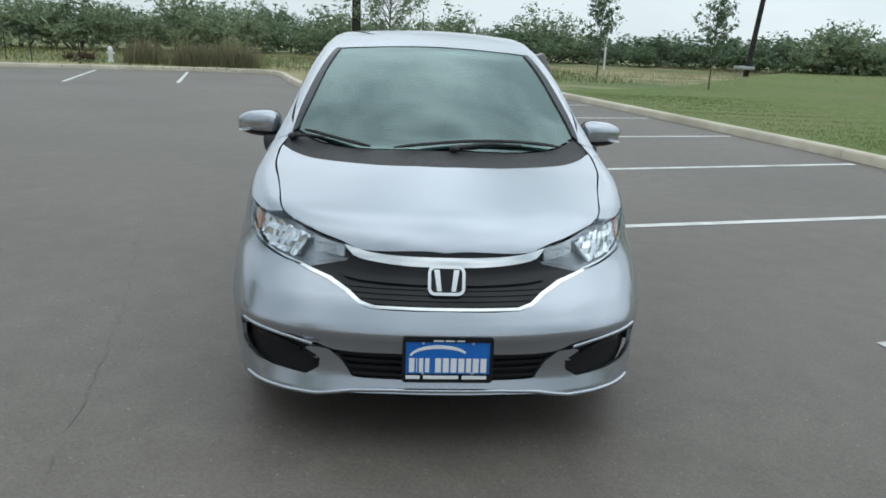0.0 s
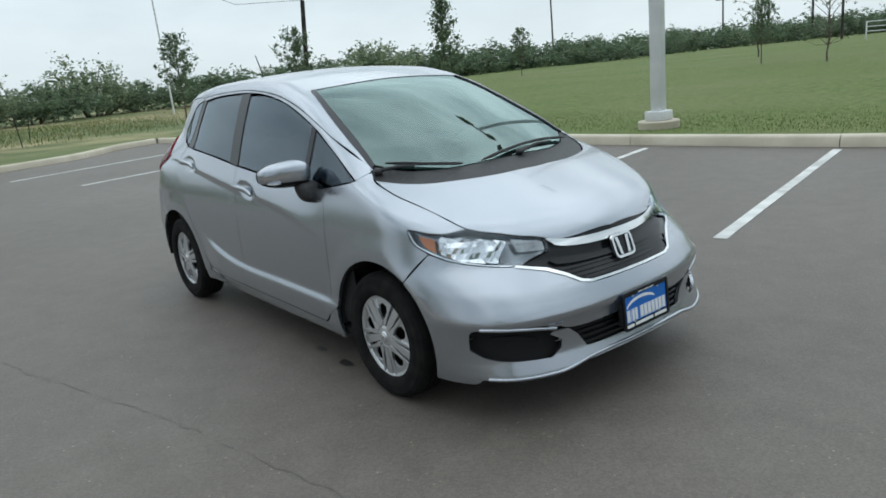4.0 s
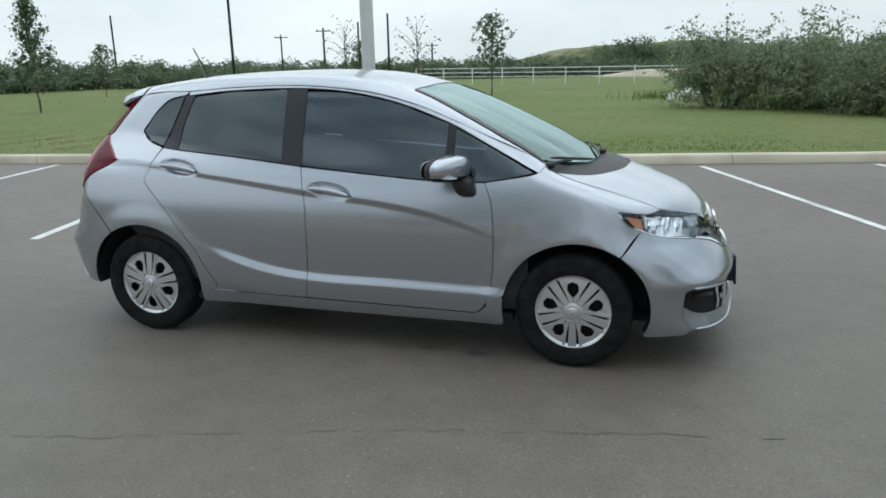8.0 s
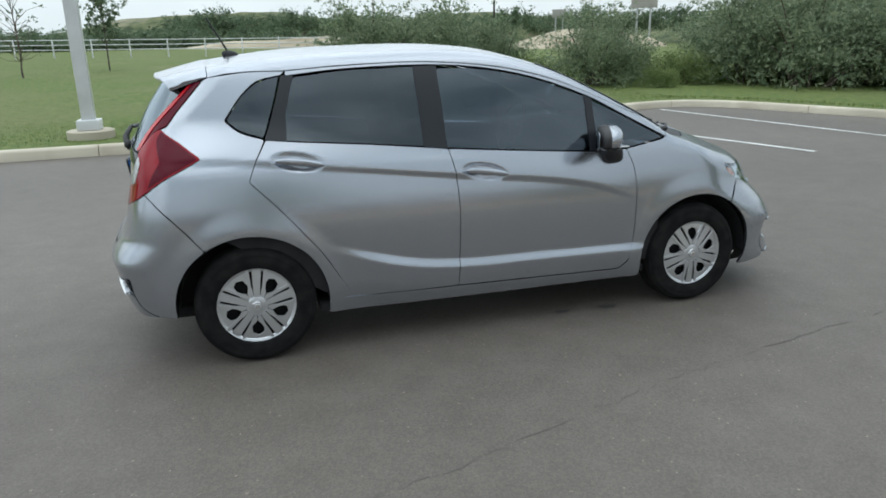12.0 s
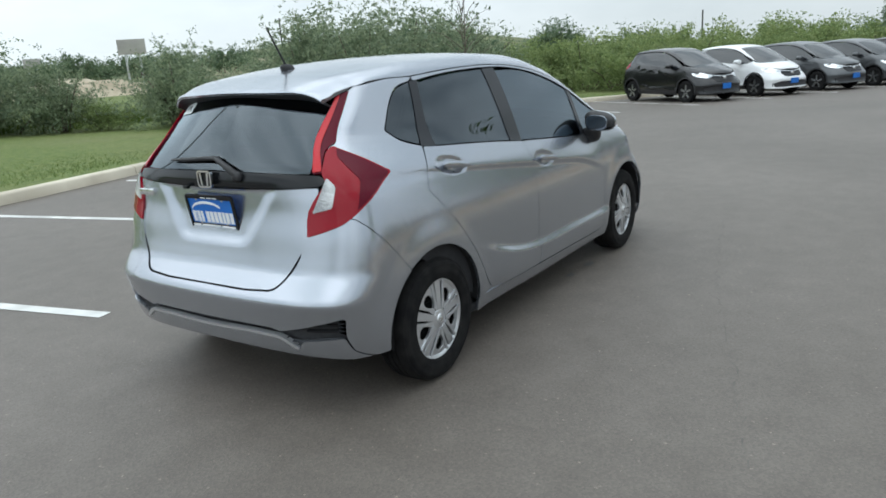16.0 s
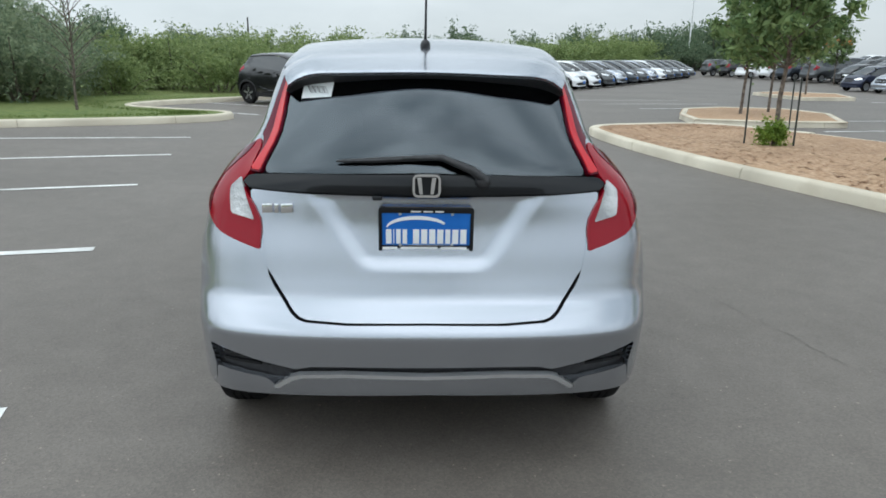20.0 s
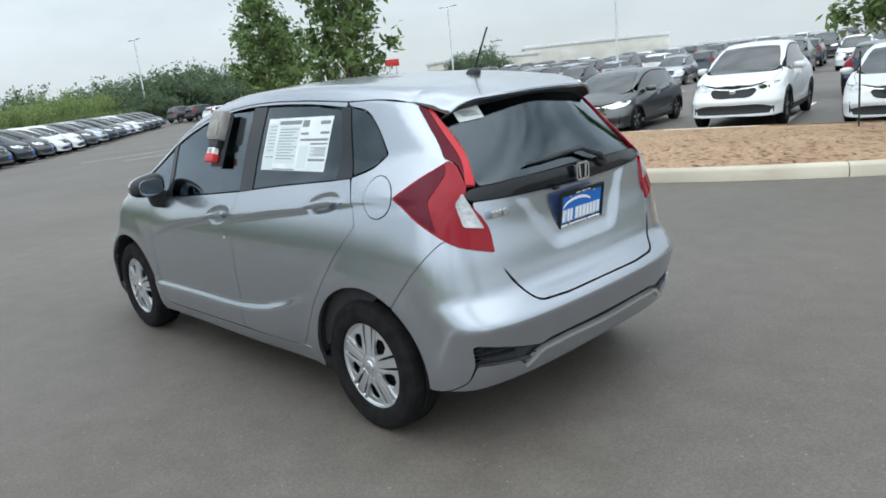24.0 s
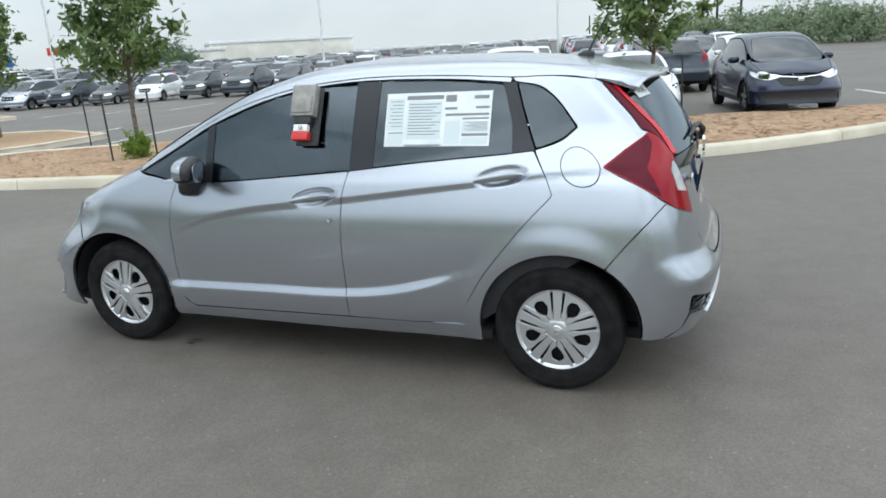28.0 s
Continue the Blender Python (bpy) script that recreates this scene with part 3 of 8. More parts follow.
def kerb(line, side, length=3.05, width=0.2, height=0.15, label="pale concrete kerb with weathered joints"):
    """Kerb stones end to end along a plan line; side: +1 when its back lies to the line's left. Each stone is a part."""
    root = thing("kerb", label, "kerb", kind="structure")
    pts = [Vector(p) for p in line]
    dist = [0.0]
    for a, b in zip(pts, pts[1:]):
        dist.append(dist[-1] + (b - a).length)

    def at(d):
        d = min(max(d, 0), dist[-1] - 1e-6)
        i = max(k for k in range(len(dist) - 1) if dist[k] <= d)
        return pts[i].lerp(pts[i + 1], (d - dist[i]) / (dist[i + 1] - dist[i]))

    def cross(d):
        p, q = at(d - 0.05), at(d + 0.05)
        t = (q - p).normalized()
        nrm = Vector((-t.y, t.x)) * side
        o = at(d)
        z = gz(o.x)
        prof = [(0.0, -0.03), (0.012, height - 0.035), (0.035, height - 0.008), (0.06, height), (width - 0.02, height), (width, height - 0.015), (width, -0.03)]
        return [Vector((o.x + nrm.x * u, o.y + nrm.y * u, z + w)) for u, w in prof]

    n = max(1, round(dist[-1] / length))
    step_len = dist[-1] / n
    for k in range(n):
        a, b = k * step_len + 0.006, (k + 1) * step_len - 0.006
        m = max(2, int((b - a) / 0.35))
        bm = bmesh.new()
        rings = [[bm.verts.new(c) for c in cross(a + (b - a) * j / m)] for j in range(m + 1)]
        for r0, r1 in zip(rings, rings[1:]):
            for j in range(len(r0) - 1):
                bm.faces.new((r0[j], r0[j + 1], r1[j + 1], r1[j]))
        bm.faces.new(rings[0])
        bm.faces.new(rings[-1][::-1])
        bmesh.ops.recalc_face_normals(bm, faces=bm.faces)
        part("kerb_stone", (soft(bm, 50), concrete), root)
    return root


# plan lines of the lot
LAWN_EDGE = smooth_line([(-60, -6.0), (-40, -0.5), (-24.5, 3.0), (-18, 4.35), (-14.5, 5.05), (-8.5, 6.2), (-5.5, 6.7), (-2.6, 6.95), (0, 7.2), (2.5, 7.75), (5.3, 8.75), (7.6, 9.75), (8.9, 10.0), (9.8, 9.4), (10.6, 7.8), (11.6, 5.8), (12.5, 4.7),
                         (13.5, 4.4), (14.3, 4.9), (14.9, 6.2), (15.9, 7.7), (17.5, 7.9), (19.5, 7.0), (24, 4.2), (34, -2.2), (50, -12.4), (75, -28.5)])
ISLAND_NEAR = smooth_line([(-9.5, -15.0), (-6.2, -10.8), (-4.2, -8.5), (-2.8, -7.1), (-1.6, -6.2), (0.2, -5.35), (2.6, -4.65), (5.6, -4.0), (8.5, -3.6), (10.6, -3.6), (11.5, -4.1), (11.9, -5.0), (12.3, -6.2), (11.8, -7.2), (10, -8.1)])
ISLAND_BACK = [(10, -8.1), (5, -9.7), (1.5, -10.2), (-1.5, -10.7), (-5, -12.2), (-8.5, -14.8)]

keep = [p for p in LAWN_EDGE if -18.1 < p[0]]


def offset(line, d):
    out = []
    for i, p in enumerate(line):
        a, b = Vector(line[max(i - 1, 0)]), Vector(line[min(i + 1, len(line) - 1)])
        t = (b - a).normalized()
        out.append((p[0] - t.y * d, p[1] + t.x * d))
    return out


kerb(keep, +1)
bed("lawn", offset(keep, 0.17) + [(110, -50), (140, 60), (110, 150), (-120, 150), (-70, 45), (-22, 10)], lawn_mat, 0.13, "mown green lawn with yellowed patches",
    lambda x, y: 0.012 * min(max(y - 9, 0), 30) * (1 if x < 8 else 0.3))
# the end of the lot towards -x, with a step in its kerb
END_EDGE = smooth_line([(-18.1, 4.35), (-17.6, 3.2), (-16.2, 1.8), (-15.6, 0.2), (-15.2, -1.2), (-16.0, -2.6), (-19.0, -3.6), (-22.8, -4.6), (-23.6, -5.6)], 5) + smooth_line([(-23.3, -7.8), (-22.4, -10.7), (-21.6, -13.2), (-19, -24), (-15, -40), (-10, -60)], 4)
kerb(END_EDGE, -1)
bed("meadow", offset(END_EDGE, -0.17)[::-1] + [(-18.2, 4.5), (-22, 10), (-70, 45), (-120, 150), (-320, 200), (-320, -220), (-10, -220)], meadow_mat, 0.12, "rough meadow of dry straw-coloured grass")
kerb(ISLAND_NEAR, -1, label="pale concrete kerb round a mulch island")
bed("mulch_bed", offset(ISLAND_NEAR, -0.17) + offset(ISLAND_BACK, 0.0)[1:], mulch, 0.13, "island bed of reddish shredded mulch")
kerb(ISLAND_BACK, -1, height=0.13, label="pale concrete kerb round a mulch island")


def stripe(a, b, w=0.105, name="parking_line"):
    a, b = Vector(a), Vector(b)
    t = (b - a).normalized()
    nrm = Vector((-t.y, t.x)) * w / 2
    n = max(2, int((b - a).length / 0.5))
    v, f = [], []
    for i in range(n + 1):
        p = a.lerp(b, i / n)
        for s in (-1, 1):
            q = p + nrm * s * (1 + 0.12 * noise.noise((p.x * 3, p.y * 3, s)))
            v.append((q.x, q.y, gz(q.x) + 0.004))
    for i in range(n):
        f.append((2 * i, 2 * i + 2, 2 * i + 3, 2 * i + 1))
    return tagged(new(name, mesh_of(name, v, f, road_paint)), "thin worn white line painted on the asphalt", "parking line", "stall lines", "structure")


for near, far in [((-1.46, 1.73), (-2.58, 6.65)), ((1.05, 2.43), (0.02, 7.0)), ((3.82, 3.13), (2.42, 7.4)), ((6.55, 3.65), (5.1, 8.4)), ((9.0, 4.1), (8.05, 9.65)),
                  ((-4.1, 1.08), (-5.55, 6.5)), ((-7.1, 0.9), (-8.5, 6.0)), ((-10.0, 0.4), (-11.4, 5.45)), ((-12.8, -0.3), (-14.4, 4.95)),
                  ((-15.9, -9.2), (-21.9, -10.7)), ((-17.1, -6.5), (-22.8, -7.8)), ((-14.6, -12.2), (-20.9, -13.6))]:
    stripe(near, far)
ROW_STEP, ROW_HEAD = Vector((2.35, -1.5)), Vector((-0.54, -0.84))
for i in range(-1, 18):
    c = Vector((18.55, 4.75)) + ROW_STEP * i
    stripe(c - ROW_HEAD * 2.6, c + ROW_HEAD * 2.6)


# ---- panels cut from the skin ----
def clip_cell(poly, x0, x1, y0, y1):
    for axis, lim, sign in ((0, x0, 1), (0, x1, -1), (1, y0, 1), (1, y1, -1)):
        out = []
        for i in range(len(poly)):
            a, b = poly[i - 1], poly[i]
            da, db = (a[axis] - lim) * sign, (b[axis] - lim) * sign
            if (da >= 0) != (db >= 0):
                t = da / (da - db)
                out.append((a[0] + (b[0] - a[0]) * t, a[1] + (b[1] - a[1]) * t))
            if db >= 0:
                out.append(b)
        poly = out
        if len(poly) < 3:
            return []
    return poly


def spline(flat, closed=True, n=3, corner=38, cut=0.007):
    """Smooths an outline between its corners and rounds those off a little."""
    m = len(flat)
    P = [Vector(p) for p in flat]

    def turn(i):
        u, v = P[i] - P[i - 1], P[(i + 1) % m] - P[i]
        return u.angle(v, 0) if u.length > 1e-6 and v.length > 1e-6 else 0
    sharp = [turn(i) > radians(corner) for i in range(m)]
    if not closed:
        sharp[0] = sharp[-1] = True

    def tangent(i, edge):
        return edge if sharp[i] else (P[(i + 1) % m] - P[i - 1]).normalized() * edge.length
    out = []
    for i in range(m if closed else m - 1):
        j = (i + 1) % m
        e = P[j] - P[i]
        if e.length < 1e-6:
            continue
        ta, tb = tangent(i, e), tangent(j, e)
        k = max(1, min(n, int(e.length / 0.02)))
        pts = []
        for q in range(k + 1):
            t = q / k
            pts.append(P[i] * (2 * t**3 - 3 * t**2 + 1) + ta * (t**3 - 2 * t**2 + t) + P[j] * (3 * t**2 - 2 * t**3) + tb * (t**3 - t**2))
        c = min(cut, e.length * 0.3)
        if sharp[i] and (closed or i > 0):
            pts[0] = P[i] + (pts[1] - P[i]).normalized() * min(c, (pts[1] - P[i]).length * 0.6)
        if sharp[j] and (closed or j < m - 1):
            pts[-1] = P[j] + (pts[-2] - P[j]).normalized() * min(c, (pts[-2] - P[j]).length * 0.6)
        else:
            pts = pts[:-1] if (closed or j < m - 1) else pts
        out += pts
    return [(p.x, p.y) for p in out]


def inset(poly, d, keep_at=None):
    area = sum(a[0] * b[1] - b[0] * a[1] for a, b in zip(poly, poly[1:] + poly[:1]))
    s = 1 if area > 0 else -1
    out = []
    for i, p in enumerate(poly):
        a, b = poly[i - 1], poly[(i + 1) % len(poly)]
        if keep_at is not None and abs(p[0] - keep_at) < 1e-6:
            if abs(a[0] - keep_at) < 1e-6:
                a = (2 * keep_at - b[0], b[1])
            else:
                b = (2 * keep_at - a[0], a[1])
        u = Vector((p[0] - a[0], p[1] - a[1]))
        v = Vector((b[0] - p[0], b[1] - p[1]))
        if u.length < 1e-9 or v.length < 1e-9:
            out.append(p)
            continue
        t = (u.normalized() + v.normalized())
        if t.length < 1e-6:
            out.append(p)
            continue
        t.normalize()
        out.append((p[0] - t.y * d * s, p[1] + t.x * d * s))
    return out


MID = {"front": FRONT_PIVOT + TURN * math.pi / 2, "rear": REAR_PIVOT - TURN * math.pi / 2, "top": 0.0}


def skin_mesh(name, poly, mat, chart="belt", mid=None, off=0.0, thick=0.016, gap=0.002, round_off=2, cell=(0.035, 0.018), solid=False, mirror=False):
    """A panel: the part of the skin inside an outline of places on its right half, with turned-in edges. mid: the outline meets the car's middle
    (front, rear or top), and the panel goes on to the left half. solid: a pane with a back."""
    if chart == "belt":
        flat = [to_belt(p) for p in poly]
        if mid:
            flat = [(MID[mid], q[1]) if abs(p[1]) < 1e-6 else q for p, q in zip(poly, flat)]
    else:
        flat = [(p[1], p[0]) for p in poly]
    centre = MID[mid] if mid else None
    if round_off:
        if mid:   # corners on the middle line stay
            start = next(i for i in range(len(flat)) if abs(flat[i][0] - centre) < 1e-6 and abs(flat[i - 1][0] - centre) < 1e-6)
            flat = spline(flat[start:] + flat[:start], False)
        else:
            flat = spline(flat)
    if gap:
        flat = inset(flat, gap, centre)
    us, vs = [p[0] for p in flat], [p[1] for p in flat]
    nu, nv = max(1, math.ceil((max(us) - min(us)) / cell[0])), max(1, math.ceil((max(vs) - min(vs)) / cell[1]))
    du, dv = (max(us) - min(us)) / nu, (max(vs) - min(vs)) / nv
    index, pts, faces = {}, [], []
    for j in range(nv):
        v0 = min(vs) + j * dv
        strip = clip_cell(flat, -1e3, 1e3, v0, v0 + dv)
        if not strip:
            continue
        for i in range(nu):
            u0 = min(us) + i * du
            f = []
            for q in clip_cell(strip, u0, u0 + du, v0, v0 + dv):
                key = (round(q[0] * 2e4), round(q[1] * 2e4))
                if key not in index:
                    index[key] = len(pts)
                    pts.append(q)
                if index[key] not in f:
                    f.append(index[key])
            if len(f) > 2:
                faces.append(f)
    q = np.array(pts)
    if chart == "belt":
        p = belt(q[:, 0], q[:, 1])
    else:
        p = lid(q[:, 1], q[:, 0])
    if centre is not None:
        p[np.abs(q[:, 0] - centre) < 1e-5, 1] = 0.0
    n = outward(p)
    p = p + n * off
    # faces look outward
    fixed = []
    for f in faces:
        a, b, c = p[f[0]], p[f[1]], p[f[2]]
        k = np.cross(b - a, c - a)
        if len(f) > 3:
            k = k + np.cross(c - a, p[f[3]] - a)
        fixed.append(f if k @ n[f[0]] > 0 else f[::-1])
    faces = fixed
    if mid:
        base = len(p)
        p = np.concatenate([p, p * (1, -1, 1)])
        n = np.concatenate([n, n * (1, -1, 1)])
        onmid = np.abs(p[:base, 1]) < 1e-7
        same = [i if onmid[i] else i + base for i in range(base)]
        faces = faces + [[same[i] for i in f[::-1]] for f in faces]
    if mirror:
        p, n = p * (1, -1, 1), n * (1, -1, 1)
        faces = [f[::-1] for f in faces]
    count = {}
    for f in faces:
        for a, b in zip(f, f[1:] + f[:1]):
            count[(a, b)] = count.get((a, b), 0) + 1
    rim = [(a, b) for (a, b) in count if (b, a) not in count]
    verts, normals = list(p), [list(n[i]) for f in faces for i in f]
    back = {}
    if solid:
        for i in range(len(p)):
            back[i] = len(verts)
            verts.append(p[i] - n[i] * thick)
        for f in list(faces):
            faces.append([back[i] for i in f[::-1]])
            normals += [list(-n[i]) for i in f[::-1]]
    elif thick:
        for a, b in rim:
            for i in (a, b):
                if i not in back:
                    back[i] = len(verts)
                    verts.append(p[i] - n[i] * thick)
    if thick:
        for a, b in rim:
            f = [b, a, back[a], back[b]]
            k = np.cross(verts[a] - verts[b], verts[back[a]] - verts[b])
            k = k / (np.linalg.norm(k) + 1e-12)
            faces.append(f)
            normals += [list(k)] * 4
    me = mesh_of(name, verts, faces, mat, smooth=True)
    if len(me.loops) == len(normals):
        me.normals_split_custom_set(normals)
    return me


hatch = thing("hatchback", "silver five-door hatchback with tinted windows standing on asphalt", "car")


def facets(me, deep, seed):
    """Breaks a mesh into flat facets, each turned a little."""
    r = np.random.RandomState(seed)
    for v in me.vertices:
        v.co += v.normal * float(r.uniform(-deep, deep))
    if me.has_custom_normals:
        me.attributes.remove(me.attributes["custom_normal"])
    me.polygons.foreach_set("use_smooth", [False] * len(me.polygons))
    return me


def panel(name, poly, mat, both=True, label="", parent=None, **how):
    """A panel on the right side and, if both, its mirror image on the left."""
    me = skin_mesh(name, poly, mat, **how)
    obs = [part(name, me, parent or hatch, label)]
    if both and not how.get("mid"):
        obs.append(part(name, skin_mesh(name, poly, mat, mirror=True, **how), parent or hatch, label))
    return obs


def side(*xz):
    return [(x, -0.7, z) for x, z in xz]


def arc(cx, r, a0, a1, n=14, cz=0.30):
    return [(cx + r * math.cos(radians(a0 + (a1 - a0) * i / n)), -0.8, cz + r * math.sin(radians(a0 + (a1 - a0) * i / n))) for i in range(n + 1)]


ARCH = 0.362
BELT_F = side((0.80, 0.951), (0.60, 0.949), (0.25, 0.973), (-0.235, 1.013))
BELT_R = side((-0.235, 1.013), (-0.64, 1.057), (-1.145, 1.103))
SEAM_A = side((0.80, 0.951), (0.838, 0.86), (0.853, 0.74), (0.855, 0.62), (0.846, 0.44), (0.81, 0.312), (0.76, 0.268))
SEAM_B = side((-0.235, 1.013), (-0.208, 0.88), (-0.196, 0.69), (-0.2, 0.47), (-0.212, 0.286))
SEAM_C = side((-1.145, 1.103), (-1.193, 0.994), (-1.215, 0.918), (-1.086, 0.766), (-0.93, 0.552), (-0.83, 0.385), (-0.765, 0.31), (-0.70, 0.292))


def on_top(*xy):
    return [tuple(float(c) for c in p) for p in lid([p[0] for p in xy], [p[1] for p in xy])]


HOODSEAM = on_top((1.10, -0.672), (1.15, -0.698), (1.23, -0.704), (1.324, -0.700), (1.45, -0.670), (1.56, -0.648), (1.672, -0.618))
LAMP_TOP = [HOODSEAM[-1], (1.60, -0.69, 0.798), (1.465, -0.772, 0.820)]
LAMP_LOW = [(1.465, -0.772, 0.820), (1.50, -0.775, 0.765), (1.575, -0.75, 0.722), (1.665, -0.706, 0.690), (1.776, -0.613, 0.664), (1.844, -0.519, 0.649)]
BUMP_F = [(1.575, -0.75, 0.722), (1.464, -0.826, 0.60)]
ROOFLINE = on_top((-1.02, -0.575), (-0.73, -0.583), (-0.3, -0.59), (0.11, -0.612), (0.41, -0.640), (0.617, -0.662), (0.79, -0.676), (1.0, -0.672), (1.10, -0.672))
WIN_TOP = side((-1.02, 1.398), (-0.73, 1.424), (-0.3, 1.432), (0.0, 1.410), (0.29, 1.352), (0.60, 1.243), (0.786, 1.148), (0.945, 1.066), (1.065, 1.003))
TAILTIP = (-1.44, -0.73, 1.03)
LAMP_OUT_LOW = [TAILTIP, (-1.545, -0.745, 0.955), (-1.66, -0.745, 0.880), (-1.73, -0.72, 0.835)]

QUARTER_SEAM = [(-1.705, -0.74, 0.878), (-1.622, -0.785, 0.796), (-1.545, -0.80, 0.708)]
# lower sides
panel("front_door", SEAM_A + SEAM_B[::-1] + BELT_F[::-1][1:-1], silver, cell=(0.017, 0.0095))
panel("rear_door", SEAM_B + SEAM_C[::-1] + BELT_R[::-1][1:-1], silver, cell=(0.017, 0.0095))
panel("rocker", side((0.76, 0.264), (-0.212, 0.282), (-0.70, 0.288), (-0.905, 0.288), (-0.905, 0.21), (0.90, 0.20)) + arc(1.265, ARCH, 190, 170, 4) + side((0.845, 0.40), (0.812, 0.306)), silver, off=-0.003)
panel("sill_end", side((-0.66, 0.31), (-0.80, 0.42), (-0.89, 0.40), (-0.90, 0.27), (-0.66, 0.27)), silver, off=-0.007, round_off=0, gap=0, thick=0)
panel("front_fender", [SEAM_A[0]] + side((0.95, 0.975), (1.065, 0.999)) + HOODSEAM + LAMP_TOP[1:] + [(1.50, -0.775, 0.765), (1.575, -0.75, 0.722), (1.52, -0.79, 0.662)] + arc(1.265, ARCH, 56, 168, 14) + SEAM_A[5:0:-1], silver)
panel("rear_quarter", ROOFLINE[:1] + side((-1.05, 1.402), (-1.192, 1.376), (-1.285, 1.306), (-1.365, 1.198), (-1.275, 1.143), (-1.15, 1.106)) + SEAM_C[1:-2] + side((-0.795, 0.335), (-0.81, 0.292)) + arc(-1.265, ARCH, -4, 122, 16)
      + QUARTER_SEAM[::-1] + [(-1.735, -0.70, 0.885), (-1.68, -0.73, 0.925), (-1.57, -0.735, 0.975), (-1.475, -0.715, 1.03), (-1.56, -0.655, 1.085), (-1.64, -0.565, 1.150), (-1.59, -0.54, 1.225), (-1.515, -0.525, 1.295), (-1.45, -0.505, 1.365), *on_top((-1.41, -0.515), (-1.36, -0.535), (-1.2, -0.556))], silver)
panel("door_frame", ROOFLINE[:] + side((1.075, 1.005)) + WIN_TOP[::-1], silver, gap=0.0015)
# side glass
panel("front_window", side((-0.245, 1.020), (-0.255, 1.415), (0.0, 1.405), (0.29, 1.347), (0.595, 1.24), (0.59, 0.954), (0.25, 0.978)), tint, solid=True, thick=0.004, off=-0.008, cell=(0.06, 0.04), round_off=1)
panel("quarter_light", side((0.625, 1.222), (0.786, 1.142), (0.945, 1.06), (1.055, 1.002), (0.81, 0.958), (0.62, 0.953)), tint, solid=True, thick=0.004, off=-0.008, cell=(0.06, 0.04), round_off=1)
panel("rear_window", side((-0.350, 1.032), (-0.360, 1.428), (-0.73, 1.418), (-0.985, 1.393), (-1.045, 1.22), (-1.055, 1.099), (-0.64, 1.062)), privacy, solid=True, thick=0.004, off=-0.008, cell=(0.06, 0.04), round_off=1)
panel("rear_quarter_window", side((-1.06, 1.398), (-1.19, 1.37), (-1.282, 1.303), (-1.355, 1.198), (-1.272, 1.150), (-1.155, 1.114)), privacy, solid=True, thick=0.004, off=-0.003, cell=(0.06, 0.04), round_off=2)
# black pillars and window trims behind the panes
panel("door_pillar_trim", side((-0.235, 1.014), (-0.243, 1.43), (-0.372, 1.428), (-0.362, 1.03)), pillar_black, off=-0.004, round_off=0)
panel("rear_pillar_trim", side((-1.045, 1.094), (-1.038, 1.22), (-0.975, 1.408), (-1.05, 1.402), (-1.15, 1.106)), pillar_black, off=-0.004, round_off=0)
panel("mirror_pillar_trim", side((0.58, 0.95), (0.585, 1.25), (0.632, 1.226), (0.628, 0.952)), pillar_black, off=-0.004, round_off=0)
# nose
HOOD_LIP = [(2.083, 0.0, 0.257), (2.07, -0.2, 0.255), (2.058, -0.325, 0.249)]
panel("front_bumper", [(1.575, -0.75, 0.722)] + LAMP_LOW[3:] + [(1.909, -0.410, 0.622), (1.956, -0.345, 0.590), (1.994, -0.302, 0.562), (2.014, -0.261, 0.548), (2.04, 0.0, 0.548), (2.08, 0.0, 0.394), (2.07, -0.177, 0.390), (2.041, -0.403, 0.390),
      (2.01, -0.504, 0.424), (1.95, -0.633, 0.434), (1.832, -0.752, 0.436), (1.806, -0.765, 0.425), (1.806, -0.766, 0.34), (1.815, -0.76, 0.27), (1.845, -0.735, 0.232), (1.82, -0.75, 0.20), (1.62, -0.80, 0.190)] + arc(1.265, ARCH, -17, 56, 8), silver, mid="front", off=0.002)
# top: hood, cowl, windscreen, roof
HOOD_BACK = [(1.50, 0.0, 0.97), (1.47, -0.25, 0.97), (1.36, -0.50, 0.97), (1.26, -0.62, 0.975), (1.15, -0.698, 0.98)]
panel("hood", HOOD_BACK + [(1.23, -0.704, 0), (1.324, -0.70, 0), (1.45, -0.670, 0), (1.56, -0.648, 0), (1.672, -0.618, 0), (1.797, -0.487, 0), (1.862, -0.378, 0), (1.897, -0.305, 0), (1.922, -0.18, 0), (1.936, 0.0, 0)],
      silver, chart="top", mid="top", cell=(0.03, 0.03))
panel("cowl", [(1.335, 0.0, 0), (1.305, -0.30, 0), (1.20, -0.52, 0), (1.075, -0.645, 0), (1.115, -0.69, 0), (1.15, -0.695, 0), (1.26, -0.615, 0), (1.36, -0.495, 0), (1.47, -0.247, 0), (1.50, 0.0, 0)],
      black_plastic, chart="top", mid="top", off=-0.006, cell=(0.05, 0.05))
WS_SIDE = [(0.355, -0.50, 0), (0.60, -0.555, 0), (0.85, -0.60, 0), (1.07, -0.642, 0)]
panel("windscreen", [(0.385, 0.0, 0), (0.38, -0.30, 0)] + WS_SIDE + [(1.20, -0.516, 0), (1.305, -0.298, 0), (1.335, 0.0, 0)], windscreen_glass, chart="top", mid="top", solid=True, thick=0.005, off=-0.003, cell=(0.06, 0.06))
